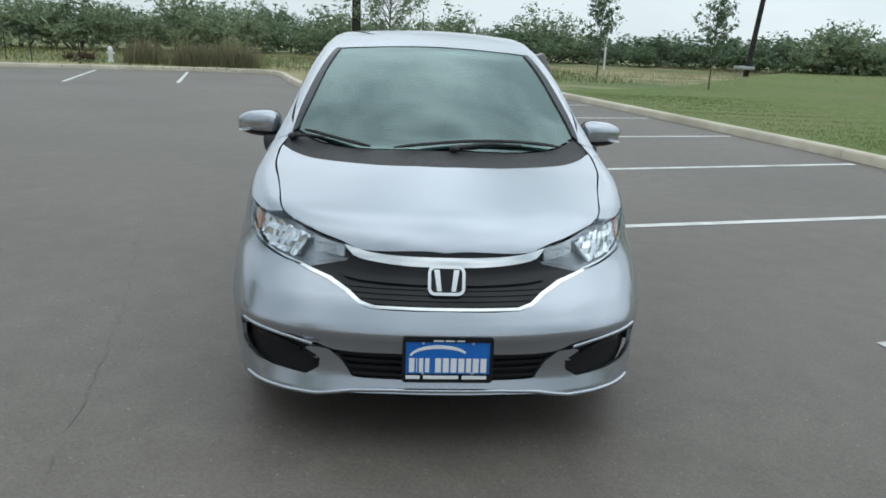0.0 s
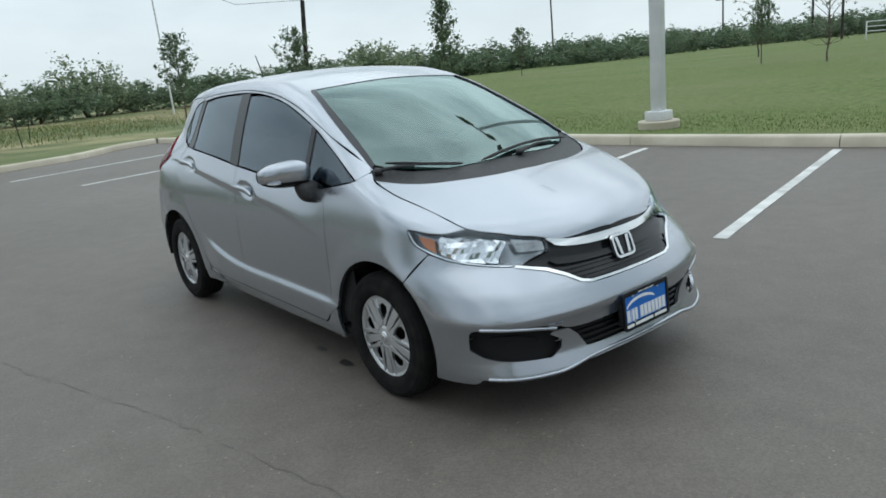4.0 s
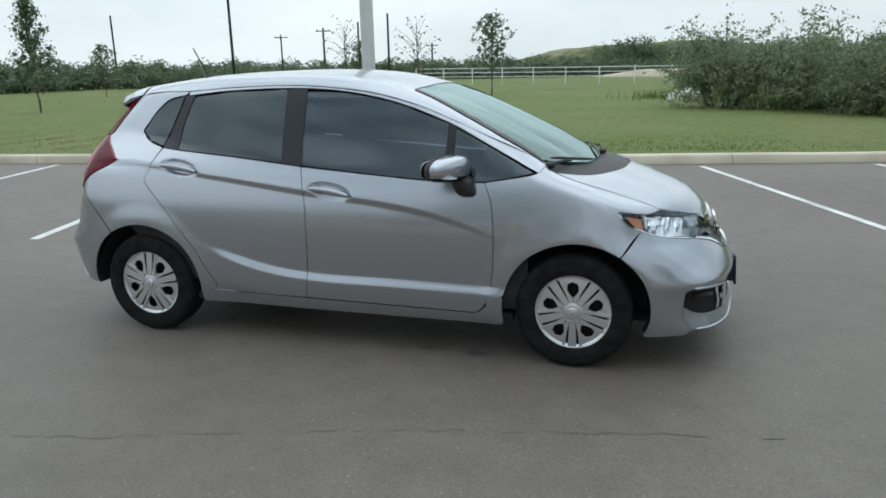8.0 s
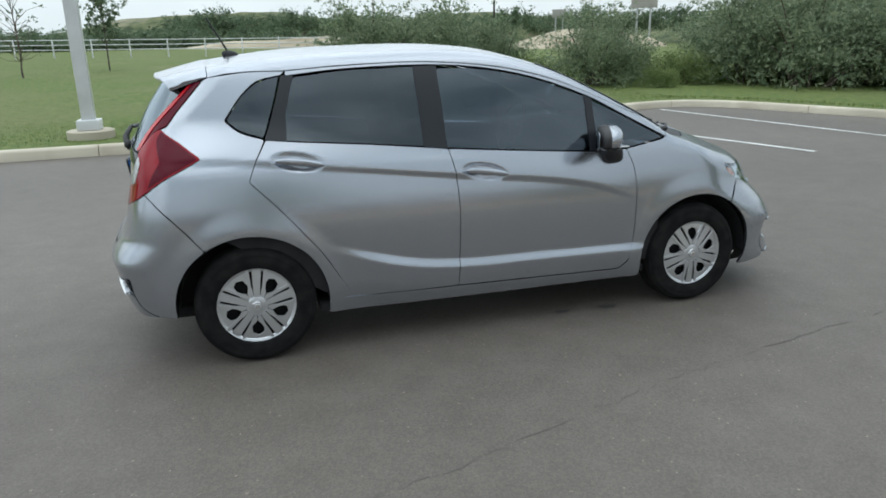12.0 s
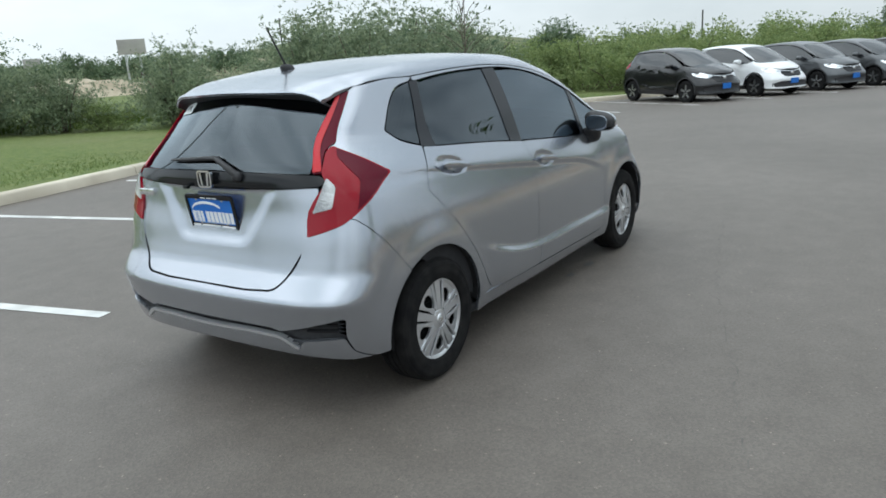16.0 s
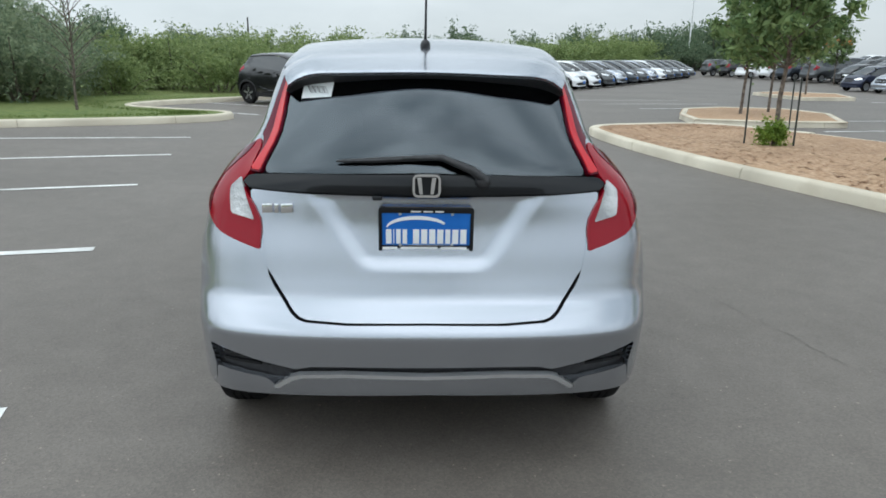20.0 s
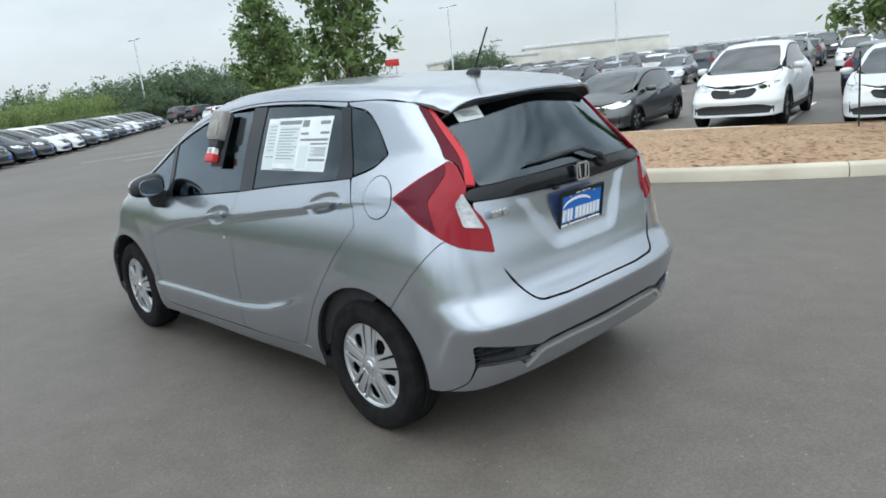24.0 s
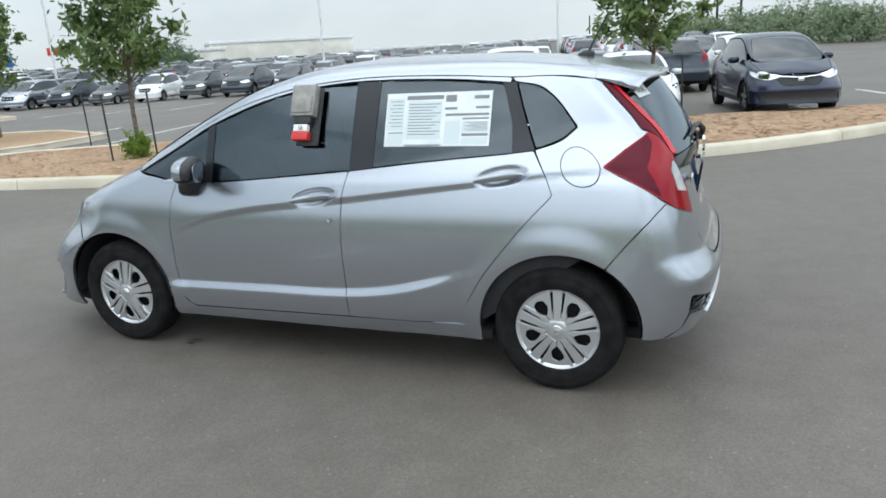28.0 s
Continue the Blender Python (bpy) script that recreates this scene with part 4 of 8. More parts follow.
panel("windscreen_band", [(0.375, 0.0, 0), (0.37, -0.30, 0), (0.345, -0.508, 0), (0.60, -0.565, 0), (0.85, -0.61, 0), (1.085, -0.655, 0), (1.06, -0.63, 0), (0.85, -0.575, 0), (0.60, -0.53, 0), (0.40, -0.48, 0), (0.425, -0.30, 0), (0.43, 0.0, 0)],
      black_gloss, chart="top", mid="top", off=-0.010, thick=0, cell=(0.06, 0.06), round_off=0)
panel("windscreen_moulding", [(0.36, -0.498, 0), (0.60, -0.552, 0), (0.85, -0.597, 0), (1.072, -0.640, 0), (1.088, -0.664, 0), (0.85, -0.634, 0), (0.60, -0.586, 0), (0.352, -0.522, 0)], pillar_black, chart="top", off=0.005, thick=0.012, gap=0, cell=(0.05, 0.05))
ROOF_EDGE = [(-1.36, -0.535, 0), (-1.2, -0.556, 0), (-1.02, -0.575, 0), (-0.73, -0.583, 0), (-0.3, -0.59, 0), (0.11, -0.612, 0), (0.41, -0.640, 0), (0.617, -0.662, 0), (0.79, -0.676, 0), (1.0, -0.672, 0), (1.10, -0.672, 0)]
panel("roof", [(-1.405, 0.0, 0), (-1.405, -0.30, 0), (-1.407, -0.46, 0), (-1.41, -0.515, 0)] + ROOF_EDGE + [(1.073, -0.645, 0), (0.85, -0.603, 0), (0.60, -0.558, 0), (0.352, -0.503, 0), (0.378, -0.30, 0), (0.383, 0.0, 0)], silver, chart="top", mid="top", cell=(0.04, 0.05))
# lower front: lip, intake, fog recesses
panel("bumper_lip", [(2.083, 0.0, 0.292), (2.06, -0.30, 0.290), (2.053, -0.335, 0.293), (2.047, -0.378, 0.355), (2.033, -0.424, 0.394), (2.016, -0.49, 0.396), (2.010, -0.51, 0.386), (2.027, -0.455, 0.352), (2.027, -0.462, 0.314), (2.011, -0.504, 0.284),
      (1.951, -0.635, 0.292), (1.896, -0.699, 0.302), (1.85, -0.735, 0.318), (1.80, -0.764, 0.35), (1.80, -0.766, 0.29), (1.84, -0.737, 0.226), (1.93, -0.62, 0.222), (1.99, -0.52, 0.220), (2.02, -0.46, 0.221), (2.038, -0.40, 0.228), (2.052, -0.345, 0.238), (2.07, -0.2, 0.243), (2.083, 0.0, 0.244)], silver, mid="front", off=0.005, thick=0.016, gap=0, round_off=0, cell=(0.02, 0.012))
LIP = [(2.083, 0.0, 0.257), (2.07, -0.2, 0.255), (2.056, -0.332, 0.247), (2.04, -0.40, 0.234), (2.025, -0.46, 0.224), (1.98, -0.56, 0.223), (1.92, -0.65, 0.225), (1.86, -0.725, 0.229)]


def bead(name, line, r, off, mirrored=True):
    """A rounded moulding that follows the skin along a line on the right half, and its mirror image."""
    q = np.array([to_belt(p) for p in line])
    k = np.linspace(0, len(q) - 1, 5 * len(q))
    p = belt(np.interp(k, range(len(q)), q[:, 0]), np.interp(k, range(len(q)), q[:, 1]))
    p = p + outward(p) * off
    runs = [[tuple(v) for v in p], [(x, -y, z) for x, y, z in p]]
    if not mirrored:   # one moulding from side to side
        runs = [runs[1][::-1] + runs[0][1:]]
    for run in runs:
        bm = tube(run, r, 10)
        for f in bm.faces:
            f.smooth = True
        me = bpy.data.meshes.new(name)
        bm.to_mesh(me)
        bm.free()
        me.materials.append(silver)
        part(name, me, hatch)


bead("lip_edge", LIP, 0.0085, 0.004, False)
for z in (0.302, 0.326, 0.350, 0.374):
    w = 0.335 + (z - 0.30) * 0.8
    panel("intake_slat", [(2.08, 0.0, z + 0.005), (2.07, -0.2, z + 0.005), (2.05, -w, z + 0.005), (2.05, -w, z - 0.005), (2.07, -0.2, z - 0.005), (2.08, 0.0, z - 0.005)], black_gloss, mid="front", off=-0.014, thick=0.02, gap=0, round_off=0)
BROW = [(1.845, -0.742, 0.441), (1.88, -0.71, 0.440), (1.95, -0.633, 0.431), (1.99, -0.55, 0.420), (2.018, -0.48, 0.405)]
bead("fog_brow", BROW, 0.0075, 0.002)
# near-black sheets stand in for the shade inside intake and fog pockets
panel("lower_intake", [(2.085, 0.0, 0.40), (2.07, -0.177, 0.396), (2.03, -0.43, 0.40), (2.05, -0.36, 0.26), (2.083, 0.0, 0.25)], dark_void, mid="front", off=-0.03, thick=0, round_off=0)
panel("fog_recess", [(1.80, -0.77, 0.44), (1.95, -0.633, 0.44), (2.03, -0.46, 0.38), (2.03, -0.46, 0.30), (1.998, -0.544, 0.27), (1.89, -0.705, 0.27), (1.79, -0.77, 0.32)], dark_void, off=-0.035, thick=0, round_off=0)
panel("fog_cover", [(1.87, -0.72, 0.395), (1.95, -0.633, 0.390), (1.995, -0.54, 0.365), (1.995, -0.54, 0.345), (1.95, -0.633, 0.365), (1.87, -0.72, 0.372)], black_gloss, off=-0.026, thick=0.012)
# grille
panel("grille_panel", [(1.93, 0.0, 0.742), (1.90, -0.185, 0.735), (1.86, -0.355, 0.74), (1.885, -0.355, 0.69), (1.84, -0.53, 0.648), (1.92, -0.405, 0.622), (1.956, -0.345, 0.585), (2.0, -0.28, 0.552), (2.04, 0.0, 0.548)], black_gloss, mid="front", off=-0.012, thick=0.02, round_off=1)
panel("upper_grille_bar", [(1.935, 0.0, 0.716), (1.93, -0.143, 0.716), (1.908, -0.266, 0.721), (1.864, -0.370, 0.740), (1.892, -0.335, 0.704), (1.921, -0.265, 0.689), (1.943, -0.142, 0.680), (1.953, 0.0, 0.679)], chrome, mid="front", off=0.010, thick=0.03)
for z in (0.566, 0.582, 0.598, 0.614):
    w = 0.24 + (z - 0.56) * 2.6
    panel("grille_slat", [(2.0, 0.0, z + 0.004), (1.98, -0.15, z + 0.004), (1.95, -w, z + 0.004), (1.95, -w, z - 0.003), (1.98, -0.15, z - 0.003), (2.0, 0.0, z - 0.003)], black_gloss, mid="front", off=-0.006, thick=0.012, gap=0, round_off=0)
panel("middle_grille_bar", [(1.96, 0.0, 0.648), (1.95, -0.15, 0.647), (1.92, -0.30, 0.653), (1.90, -0.39, 0.655), (1.92, -0.36, 0.632), (1.97, -0.15, 0.622), (1.98, 0.0, 0.622)], black_gloss, mid="front", off=0.004, thick=0.02)
panel("lower_grille_strip", [(1.844, -0.519, 0.655), (1.909, -0.41, 0.629), (1.956, -0.345, 0.598), (1.994, -0.300, 0.567), (2.014, -0.255, 0.556), (2.04, 0.0, 0.557), (2.04, 0.0, 0.548), (2.014, -0.262, 0.547), (1.994, -0.308, 0.559), (1.95, -0.353, 0.590), (1.90, -0.417, 0.620), (1.84, -0.526, 0.648)],
      chrome, mid="front", off=0.007, thick=0.02, gap=0, round_off=0)
# head lamps
LAMP = [HOODSEAM[-1], (1.60, -0.69, 0.797), (1.465, -0.772, 0.820), (1.50, -0.775, 0.765), (1.575, -0.75, 0.722), (1.665, -0.706, 0.690), (1.776, -0.613, 0.664), (1.844, -0.522, 0.652), (1.87, -0.44, 0.675), (1.888, -0.358, 0.69), (1.868, -0.362, 0.742), (1.787, -0.483, 0.768)]
for ob in panel("headlight", LAMP, lamp_glass, solid=True, thick=0.003, off=0.001, cell=(0.04, 0.03)):
    flip = ob.data.vertices[0].co.y > 0
    for nm, poly, mat, off in (("housing", LAMP, lamp_bowl, -0.05), ("main_reflector", [(1.59, -0.70, 0.795), (1.69, -0.63, 0.785), (1.785, -0.50, 0.757), (1.79, -0.56, 0.675), (1.69, -0.68, 0.693), (1.60, -0.725, 0.728)], reflector, -0.022),
                               ("inner_reflector", [(1.79, -0.49, 0.762), (1.862, -0.372, 0.738), (1.880, -0.37, 0.695), (1.835, -0.49, 0.703)], clear_lens, -0.014),
                               ("turn_reflector", [(1.51, -0.757, 0.802), (1.575, -0.715, 0.785), (1.60, -0.735, 0.722), (1.54, -0.755, 0.755)], amber, -0.02),
                               ("chrome_edge", [(1.48, -0.772, 0.812), (1.515, -0.77, 0.765), (1.59, -0.74, 0.728), (1.67, -0.70, 0.700), (1.776, -0.61, 0.675), (1.84, -0.525, 0.662), (1.835, -0.525, 0.655), (1.776, -0.613, 0.667), (1.665, -0.706, 0.692), (1.575, -0.75, 0.724), (1.50, -0.775, 0.766), (1.468, -0.775, 0.815)], chrome, -0.008)):
        me = skin_mesh(nm, poly, mat, off=off, thick=0.012 if nm != "housing" else 0.0, mirror=flip, cell=(0.018, 0.026) if nm != "inner_reflector" else (0.03, 0.012), round_off=1)
        if nm in ("main_reflector", "inner_reflector"):
            facets(me, 0.006 if nm == "main_reflector" else 0.0025, 3)
        part(nm, me, ob, {"turn_reflector": "amber turn reflector", "chrome_edge": "bright chrome edge"}.get(nm, ""))
# tail
GATE_SIDE = [(-1.79, -0.57, 0.82), (-1.836, -0.524, 0.726), (-1.885, -0.468, 0.635), (-1.92, -0.401, 0.592), (-1.945, 0.0, 0.586)]
panel("tailgate", [(-1.83, 0.0, 0.996), (-1.808, -0.366, 1.002), (-1.745, -0.595, 1.012)] + GATE_SIDE, silver, mid="rear", cell=(0.015, 0.012))
panel("tailgate_garnish", [(-1.80, 0.0, 1.074), (-1.76, -0.40, 1.068), (-1.745, -0.545, 1.062), (-1.735, -0.60, 1.058), (-1.73, -0.63, 1.035), (-1.745, -0.60, 1.014), (-1.808, -0.366, 1.005), (-1.83, 0.0, 0.999)], black_gloss, mid="rear", off=0.004, round_off=1)
panel("rear_windscreen", [(-1.57, 0.0, 1.42), (-1.50, -0.35, 1.405), (-1.415, -0.505, 1.375), (-1.46, -0.49, 1.35), (-1.73, -0.535, 1.064), (-1.80, 0.0, 1.077)], privacy, mid="rear", solid=True, thick=0.004, off=-0.002, cell=(0.05, 0.04))
panel("rear_bumper", [(-1.945, 0.0, 0.583), (-1.92, -0.405, 0.588), (-1.885, -0.474, 0.633), (-1.836, -0.53, 0.726), (-1.800, -0.555, 0.86), (-1.75, -0.70, 0.885)] + QUARTER_SEAM + arc(-1.265, ARCH, 122, 182, 8)
      + [(-1.64, -0.80, 0.285), (-1.72, -0.785, 0.29), (-1.80, -0.752, 0.328), (-1.832, -0.74, 0.40), (-1.836, -0.748, 0.478), (-1.848, -0.74, 0.486), (-1.925, -0.45, 0.413), (-1.945, -0.40, 0.425), (-1.952, 0.0, 0.427)], silver, mid="rear", off=0.002)
panel("bumper_slot", [(-1.95, 0.0, 0.43), (-1.925, -0.46, 0.425), (-1.83, -0.755, 0.50), (-1.82, -0.755, 0.37), (-1.9, -0.55, 0.36), (-1.95, 0.0, 0.385)], black_plastic, mid="rear", off=-0.022, thick=0, round_off=0)
panel("bumper_skirt", [(-1.95, 0.0, 0.400), (-1.927, -0.43, 0.398), (-1.905, -0.525, 0.345), (-1.90, -0.555, 0.376), (-1.838, -0.738, 0.398), (-1.80, -0.755, 0.33), (-1.72, -0.785, 0.288), (-1.80, -0.72, 0.288), (-1.90, -0.5, 0.300), (-1.93, 0.0, 0.312)], silver, mid="rear", off=0.004, thick=0.02)
panel("skirt_strip", [(-1.95, 0.0, 0.402), (-1.927, -0.435, 0.400), (-1.904, -0.535, 0.345), (-1.90, -0.52, 0.335), (-1.925, -0.425, 0.387), (-1.95, 0.0, 0.388)], wheel_silver, mid="rear", off=0.014, thick=0.024, gap=0)
for z in (0.418, 0.446):
    panel("bumper_slat", [(-1.90, -0.60 + (0.446 - z), z + 0.006), (-1.855, -0.715, z + 0.010), (-1.855, -0.715, z), (-1.90, -0.60 + (0.446 - z), z - 0.004)], black_gloss, off=-0.012, thick=0.012, gap=0, round_off=0)
# tail lamps
TLAMP = [(-1.449, -0.741, 1.036), (-1.538, -0.67, 1.104), (-1.622, -0.576, 1.166), (-1.663, -0.571, 1.143), (-1.714, -0.595, 1.090), (-1.732, -0.60, 1.064), (-1.735, -0.625, 1.030), (-1.787, -0.562, 0.917), (-1.803, -0.555, 0.808), (-1.78, -0.659, 0.838), (-1.739, -0.722, 0.868), (-1.6, -0.766, 0.962)]
for ob in panel("tail_light", TLAMP, red_lens, off=0.008, thick=0.03, cell=(0.03, 0.02)):
    flip = ob.data.vertices[0].co.y > 0
    part("reversing_lens", skin_mesh("reversing_lens", [(-1.725, -0.672, 1.012), (-1.737, -0.634, 1.050), (-1.785, -0.580, 0.905), (-1.753, -0.668, 0.925)], clear_lens, off=0.011, thick=0.01, mirror=flip), ob, "clear ribbed reversing lens")
    part("side_lens", skin_mesh("side_lens", [(-1.464, -0.739, 1.036), (-1.54, -0.67, 1.098), (-1.617, -0.59, 1.155), (-1.65, -0.62, 1.12), (-1.636, -0.721, 1.026), (-1.695, -0.742, 0.910), (-1.60, -0.76, 0.968)], red_deep, off=0.010, thick=0.01, mirror=flip), ob, "darker red side lens")
for ob in panel("pillar_light", [(-1.418, -0.525, 1.382), (-1.491, -0.543, 1.299), (-1.558, -0.561, 1.227), (-1.599, -0.582, 1.175), (-1.622, -0.576, 1.169), (-1.663, -0.571, 1.146), (-1.714, -0.595, 1.093), (-1.722, -0.612, 1.065), (-1.748, -0.565, 1.062), (-1.642, -0.505, 1.20), (-1.47, -0.485, 1.365)], red_deep, off=0.006, thick=0.02):
    flip = ob.data.vertices[0].co.y > 0
    part("light_strip", skin_mesh("light_strip", [(-1.455, -0.503, 1.364), (-1.47, -0.490, 1.362), (-1.642, -0.508, 1.198), (-1.746, -0.567, 1.066), (-1.728, -0.606, 1.070), (-1.652, -0.543, 1.166), (-1.560, -0.525, 1.257)], red_bright, off=0.010, thick=0.008, mirror=flip), ob, "bright red light strip")
# roof spoiler
def spoiler_half(lo, hi):
    """Strips of the spoiler between two places of its cross-section."""
    bm, rows = bmesh.new(), []
    for i in range(33):
        u = -1 + i / 16
        y = 0.527 * u
        k = 1 - 0.42 * abs(u) ** 3.2
        z0 = float(lid([-1.395], [0.52 * u])[0][2])
        xb, zb = -1.445 - 0.215 * k, z0 - 0.020 - 0.040 * k
        prof = [(-1.39, z0 + 0.003), (-1.42, z0), (-1.50, z0 - 0.013 - 0.006 * k), (xb + 0.04, zb + 0.010), (xb + 0.004, zb + 0.001), (xb, zb - 0.006), (xb + 0.008, zb - 0.016), (xb + 0.05, zb - 0.030), (xb + 0.10 * k, zb - 0.052), (-1.44, z0 - 0.085)]
        rows.append([bm.verts.new((px, y * (1 - 0.10 * step(-px, 1.42, 1.66)), pz)) for px, pz in prof[lo:hi + 1]])
    for a, b in zip(rows, rows[1:]):
        for j in range(len(a) - 1):
            bm.faces.new((a[j], b[j], b[j + 1], a[j + 1]))
    if lo == 0:
        for row, flip in ((rows[0], 1), (rows[-1], -1)):
            bm.faces.new(row[::flip])
    bmesh.ops.recalc_face_normals(bm, faces=bm.faces)
    return soft(bm, 40)


spoiler = part("roof_spoiler", (spoiler_half(0, 6), silver), hatch)
part("spoiler_underside", (spoiler_half(6, 9), black_plastic), spoiler, "black underside of the spoiler")


# ---- lids and small panels ----
def disc(cx, cz, r, n=20, y=-0.7):
    return [(cx + r * math.cos(2 * math.pi * i / n), y, cz + r * math.sin(2 * math.pi * i / n)) for i in range(n)]


part("fuel_lid_gap", skin_mesh("fuel_lid_gap", disc(-1.337, 1.036, 0.083), dark_void, mirror=True, off=0.0008, thick=0, gap=0, round_off=0), hatch)
part("fuel_lid", skin_mesh("fuel_lid", disc(-1.337, 1.036, 0.079), silver, mirror=True, off=0.0022, thick=0.002, gap=0, round_off=1), hatch)
tow = [(2.01, -0.482 + 0.040 * math.cos(a), 0.446 + 0.036 * math.sin(a)) for a in [2 * math.pi * i / 18 for i in range(18)]]
part("tow_cap_gap", skin_mesh("tow_cap_gap", [(x, -0.482 + (y + 0.482) * 1.05, 0.446 + (z - 0.446) * 1.05) for x, y, z in tow], grey_ink, off=0.0008, thick=0, gap=0, round_off=0), hatch)
part("tow_cap", skin_mesh("tow_cap", tow, silver, off=0.002, thick=0.002, gap=0, round_off=0), hatch)

# inner linings close the cabin
for mirror in (False, True):
    part("door_lining", skin_mesh("door_lining", side((1.03, 0.28), (1.03, 0.965), (0.60, 0.945), (0.25, 0.968), (-0.235, 1.008), (-0.64, 1.05), (-1.145, 1.095), (-1.27, 1.13), (-1.45, 1.0), (-1.40, 0.70), (-0.9, 0.30)), interior_cloth, off=-0.045, thick=0, gap=0, round_off=0, mirror=mirror), hatch)
    part("pillar_lining", skin_mesh("pillar_lining", side((-1.06, 1.41), (-1.2, 1.39), (-1.30, 1.30), (-1.375, 1.195), (-1.27, 1.13), (-1.45, 1.0), (-1.60, 1.05), (-1.45, 1.38)), interior_cloth, off=-0.03, thick=0, gap=0, round_off=0, mirror=mirror), hatch)
part("headliner", skin_mesh("headliner", [(-1.5, 0.0, 0), (-1.40, -0.50, 0), (-1.0, -0.57, 0), (-0.3, -0.585, 0), (0.3, -0.60, 0), (0.38, -0.49, 0), (0.42, 0.0, 0)], interior_cloth, chart="top", mid="top", off=-0.03, thick=0, gap=0, round_off=0, cell=(0.1, 0.1)), hatch)
# unseen dark sheets added behind the panels, so that gaps and openings look shaded
part("hood_dark_backing", skin_mesh("hood_dark_backing", [(1.12, 0.0, 0), (1.10, -0.66, 0), (1.55, -0.64, 0), (1.72, -0.54, 0), (1.88, -0.25, 0), (1.90, 0.0, 0)], dark_void, chart="top", mid="top", off=-0.05, thick=0, gap=0, round_off=0, cell=(0.1, 0.1)), hatch)
part("nose_dark_backing", skin_mesh("nose_dark_backing", [(1.9, 0.0, 0.73), (1.6, -0.72, 0.73), (1.6, -0.78, 0.16), (2.05, 0.0, 0.16)], dark_void, mid="front", off=-0.07, thick=0, gap=0, round_off=0, cell=(0.08, 0.08)), hatch)
part("tail_dark_backing", skin_mesh("tail_dark_backing", [(-1.9, 0.0, 1.06), (-1.6, -0.62, 1.04), (-1.6, -0.78, 0.27), (-1.9, 0.0, 0.27)], dark_void, mid="rear", off=-0.05, thick=0, gap=0, round_off=0, cell=(0.08, 0.08)), hatch)
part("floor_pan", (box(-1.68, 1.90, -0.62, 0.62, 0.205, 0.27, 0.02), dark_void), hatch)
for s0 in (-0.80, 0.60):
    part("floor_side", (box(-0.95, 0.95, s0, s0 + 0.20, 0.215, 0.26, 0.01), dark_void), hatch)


def arch_liner(cx, sgn):
    bm = bmesh.new()
    rings = []
    for i in range(19):
        a = radians(-3 + 186 * i / 18)
        rings.append([bm.verts.new((cx + (ARCH + 0.004) * math.cos(a), sgn * y, 0.30 + (ARCH + 0.004) * math.sin(a))) for y in (0.822, 0.60)] + [bm.verts.new((cx + 0.10 * math.cos(a), sgn * 0.56, 0.30 + 0.10 * math.sin(a)))])
    for a, b in zip(rings, rings[1:]):
        for j in range(2):
            bm.faces.new((a[j], a[j + 1], b[j + 1], b[j]))
    bmesh.ops.recalc_face_normals(bm, faces=bm.faces)
    part("wheel_arch_liner", (bm, dark_void), hatch)


for cx in (1.265, -1.265):
    for sgn in (1, -1):
        arch_liner(cx, sgn)


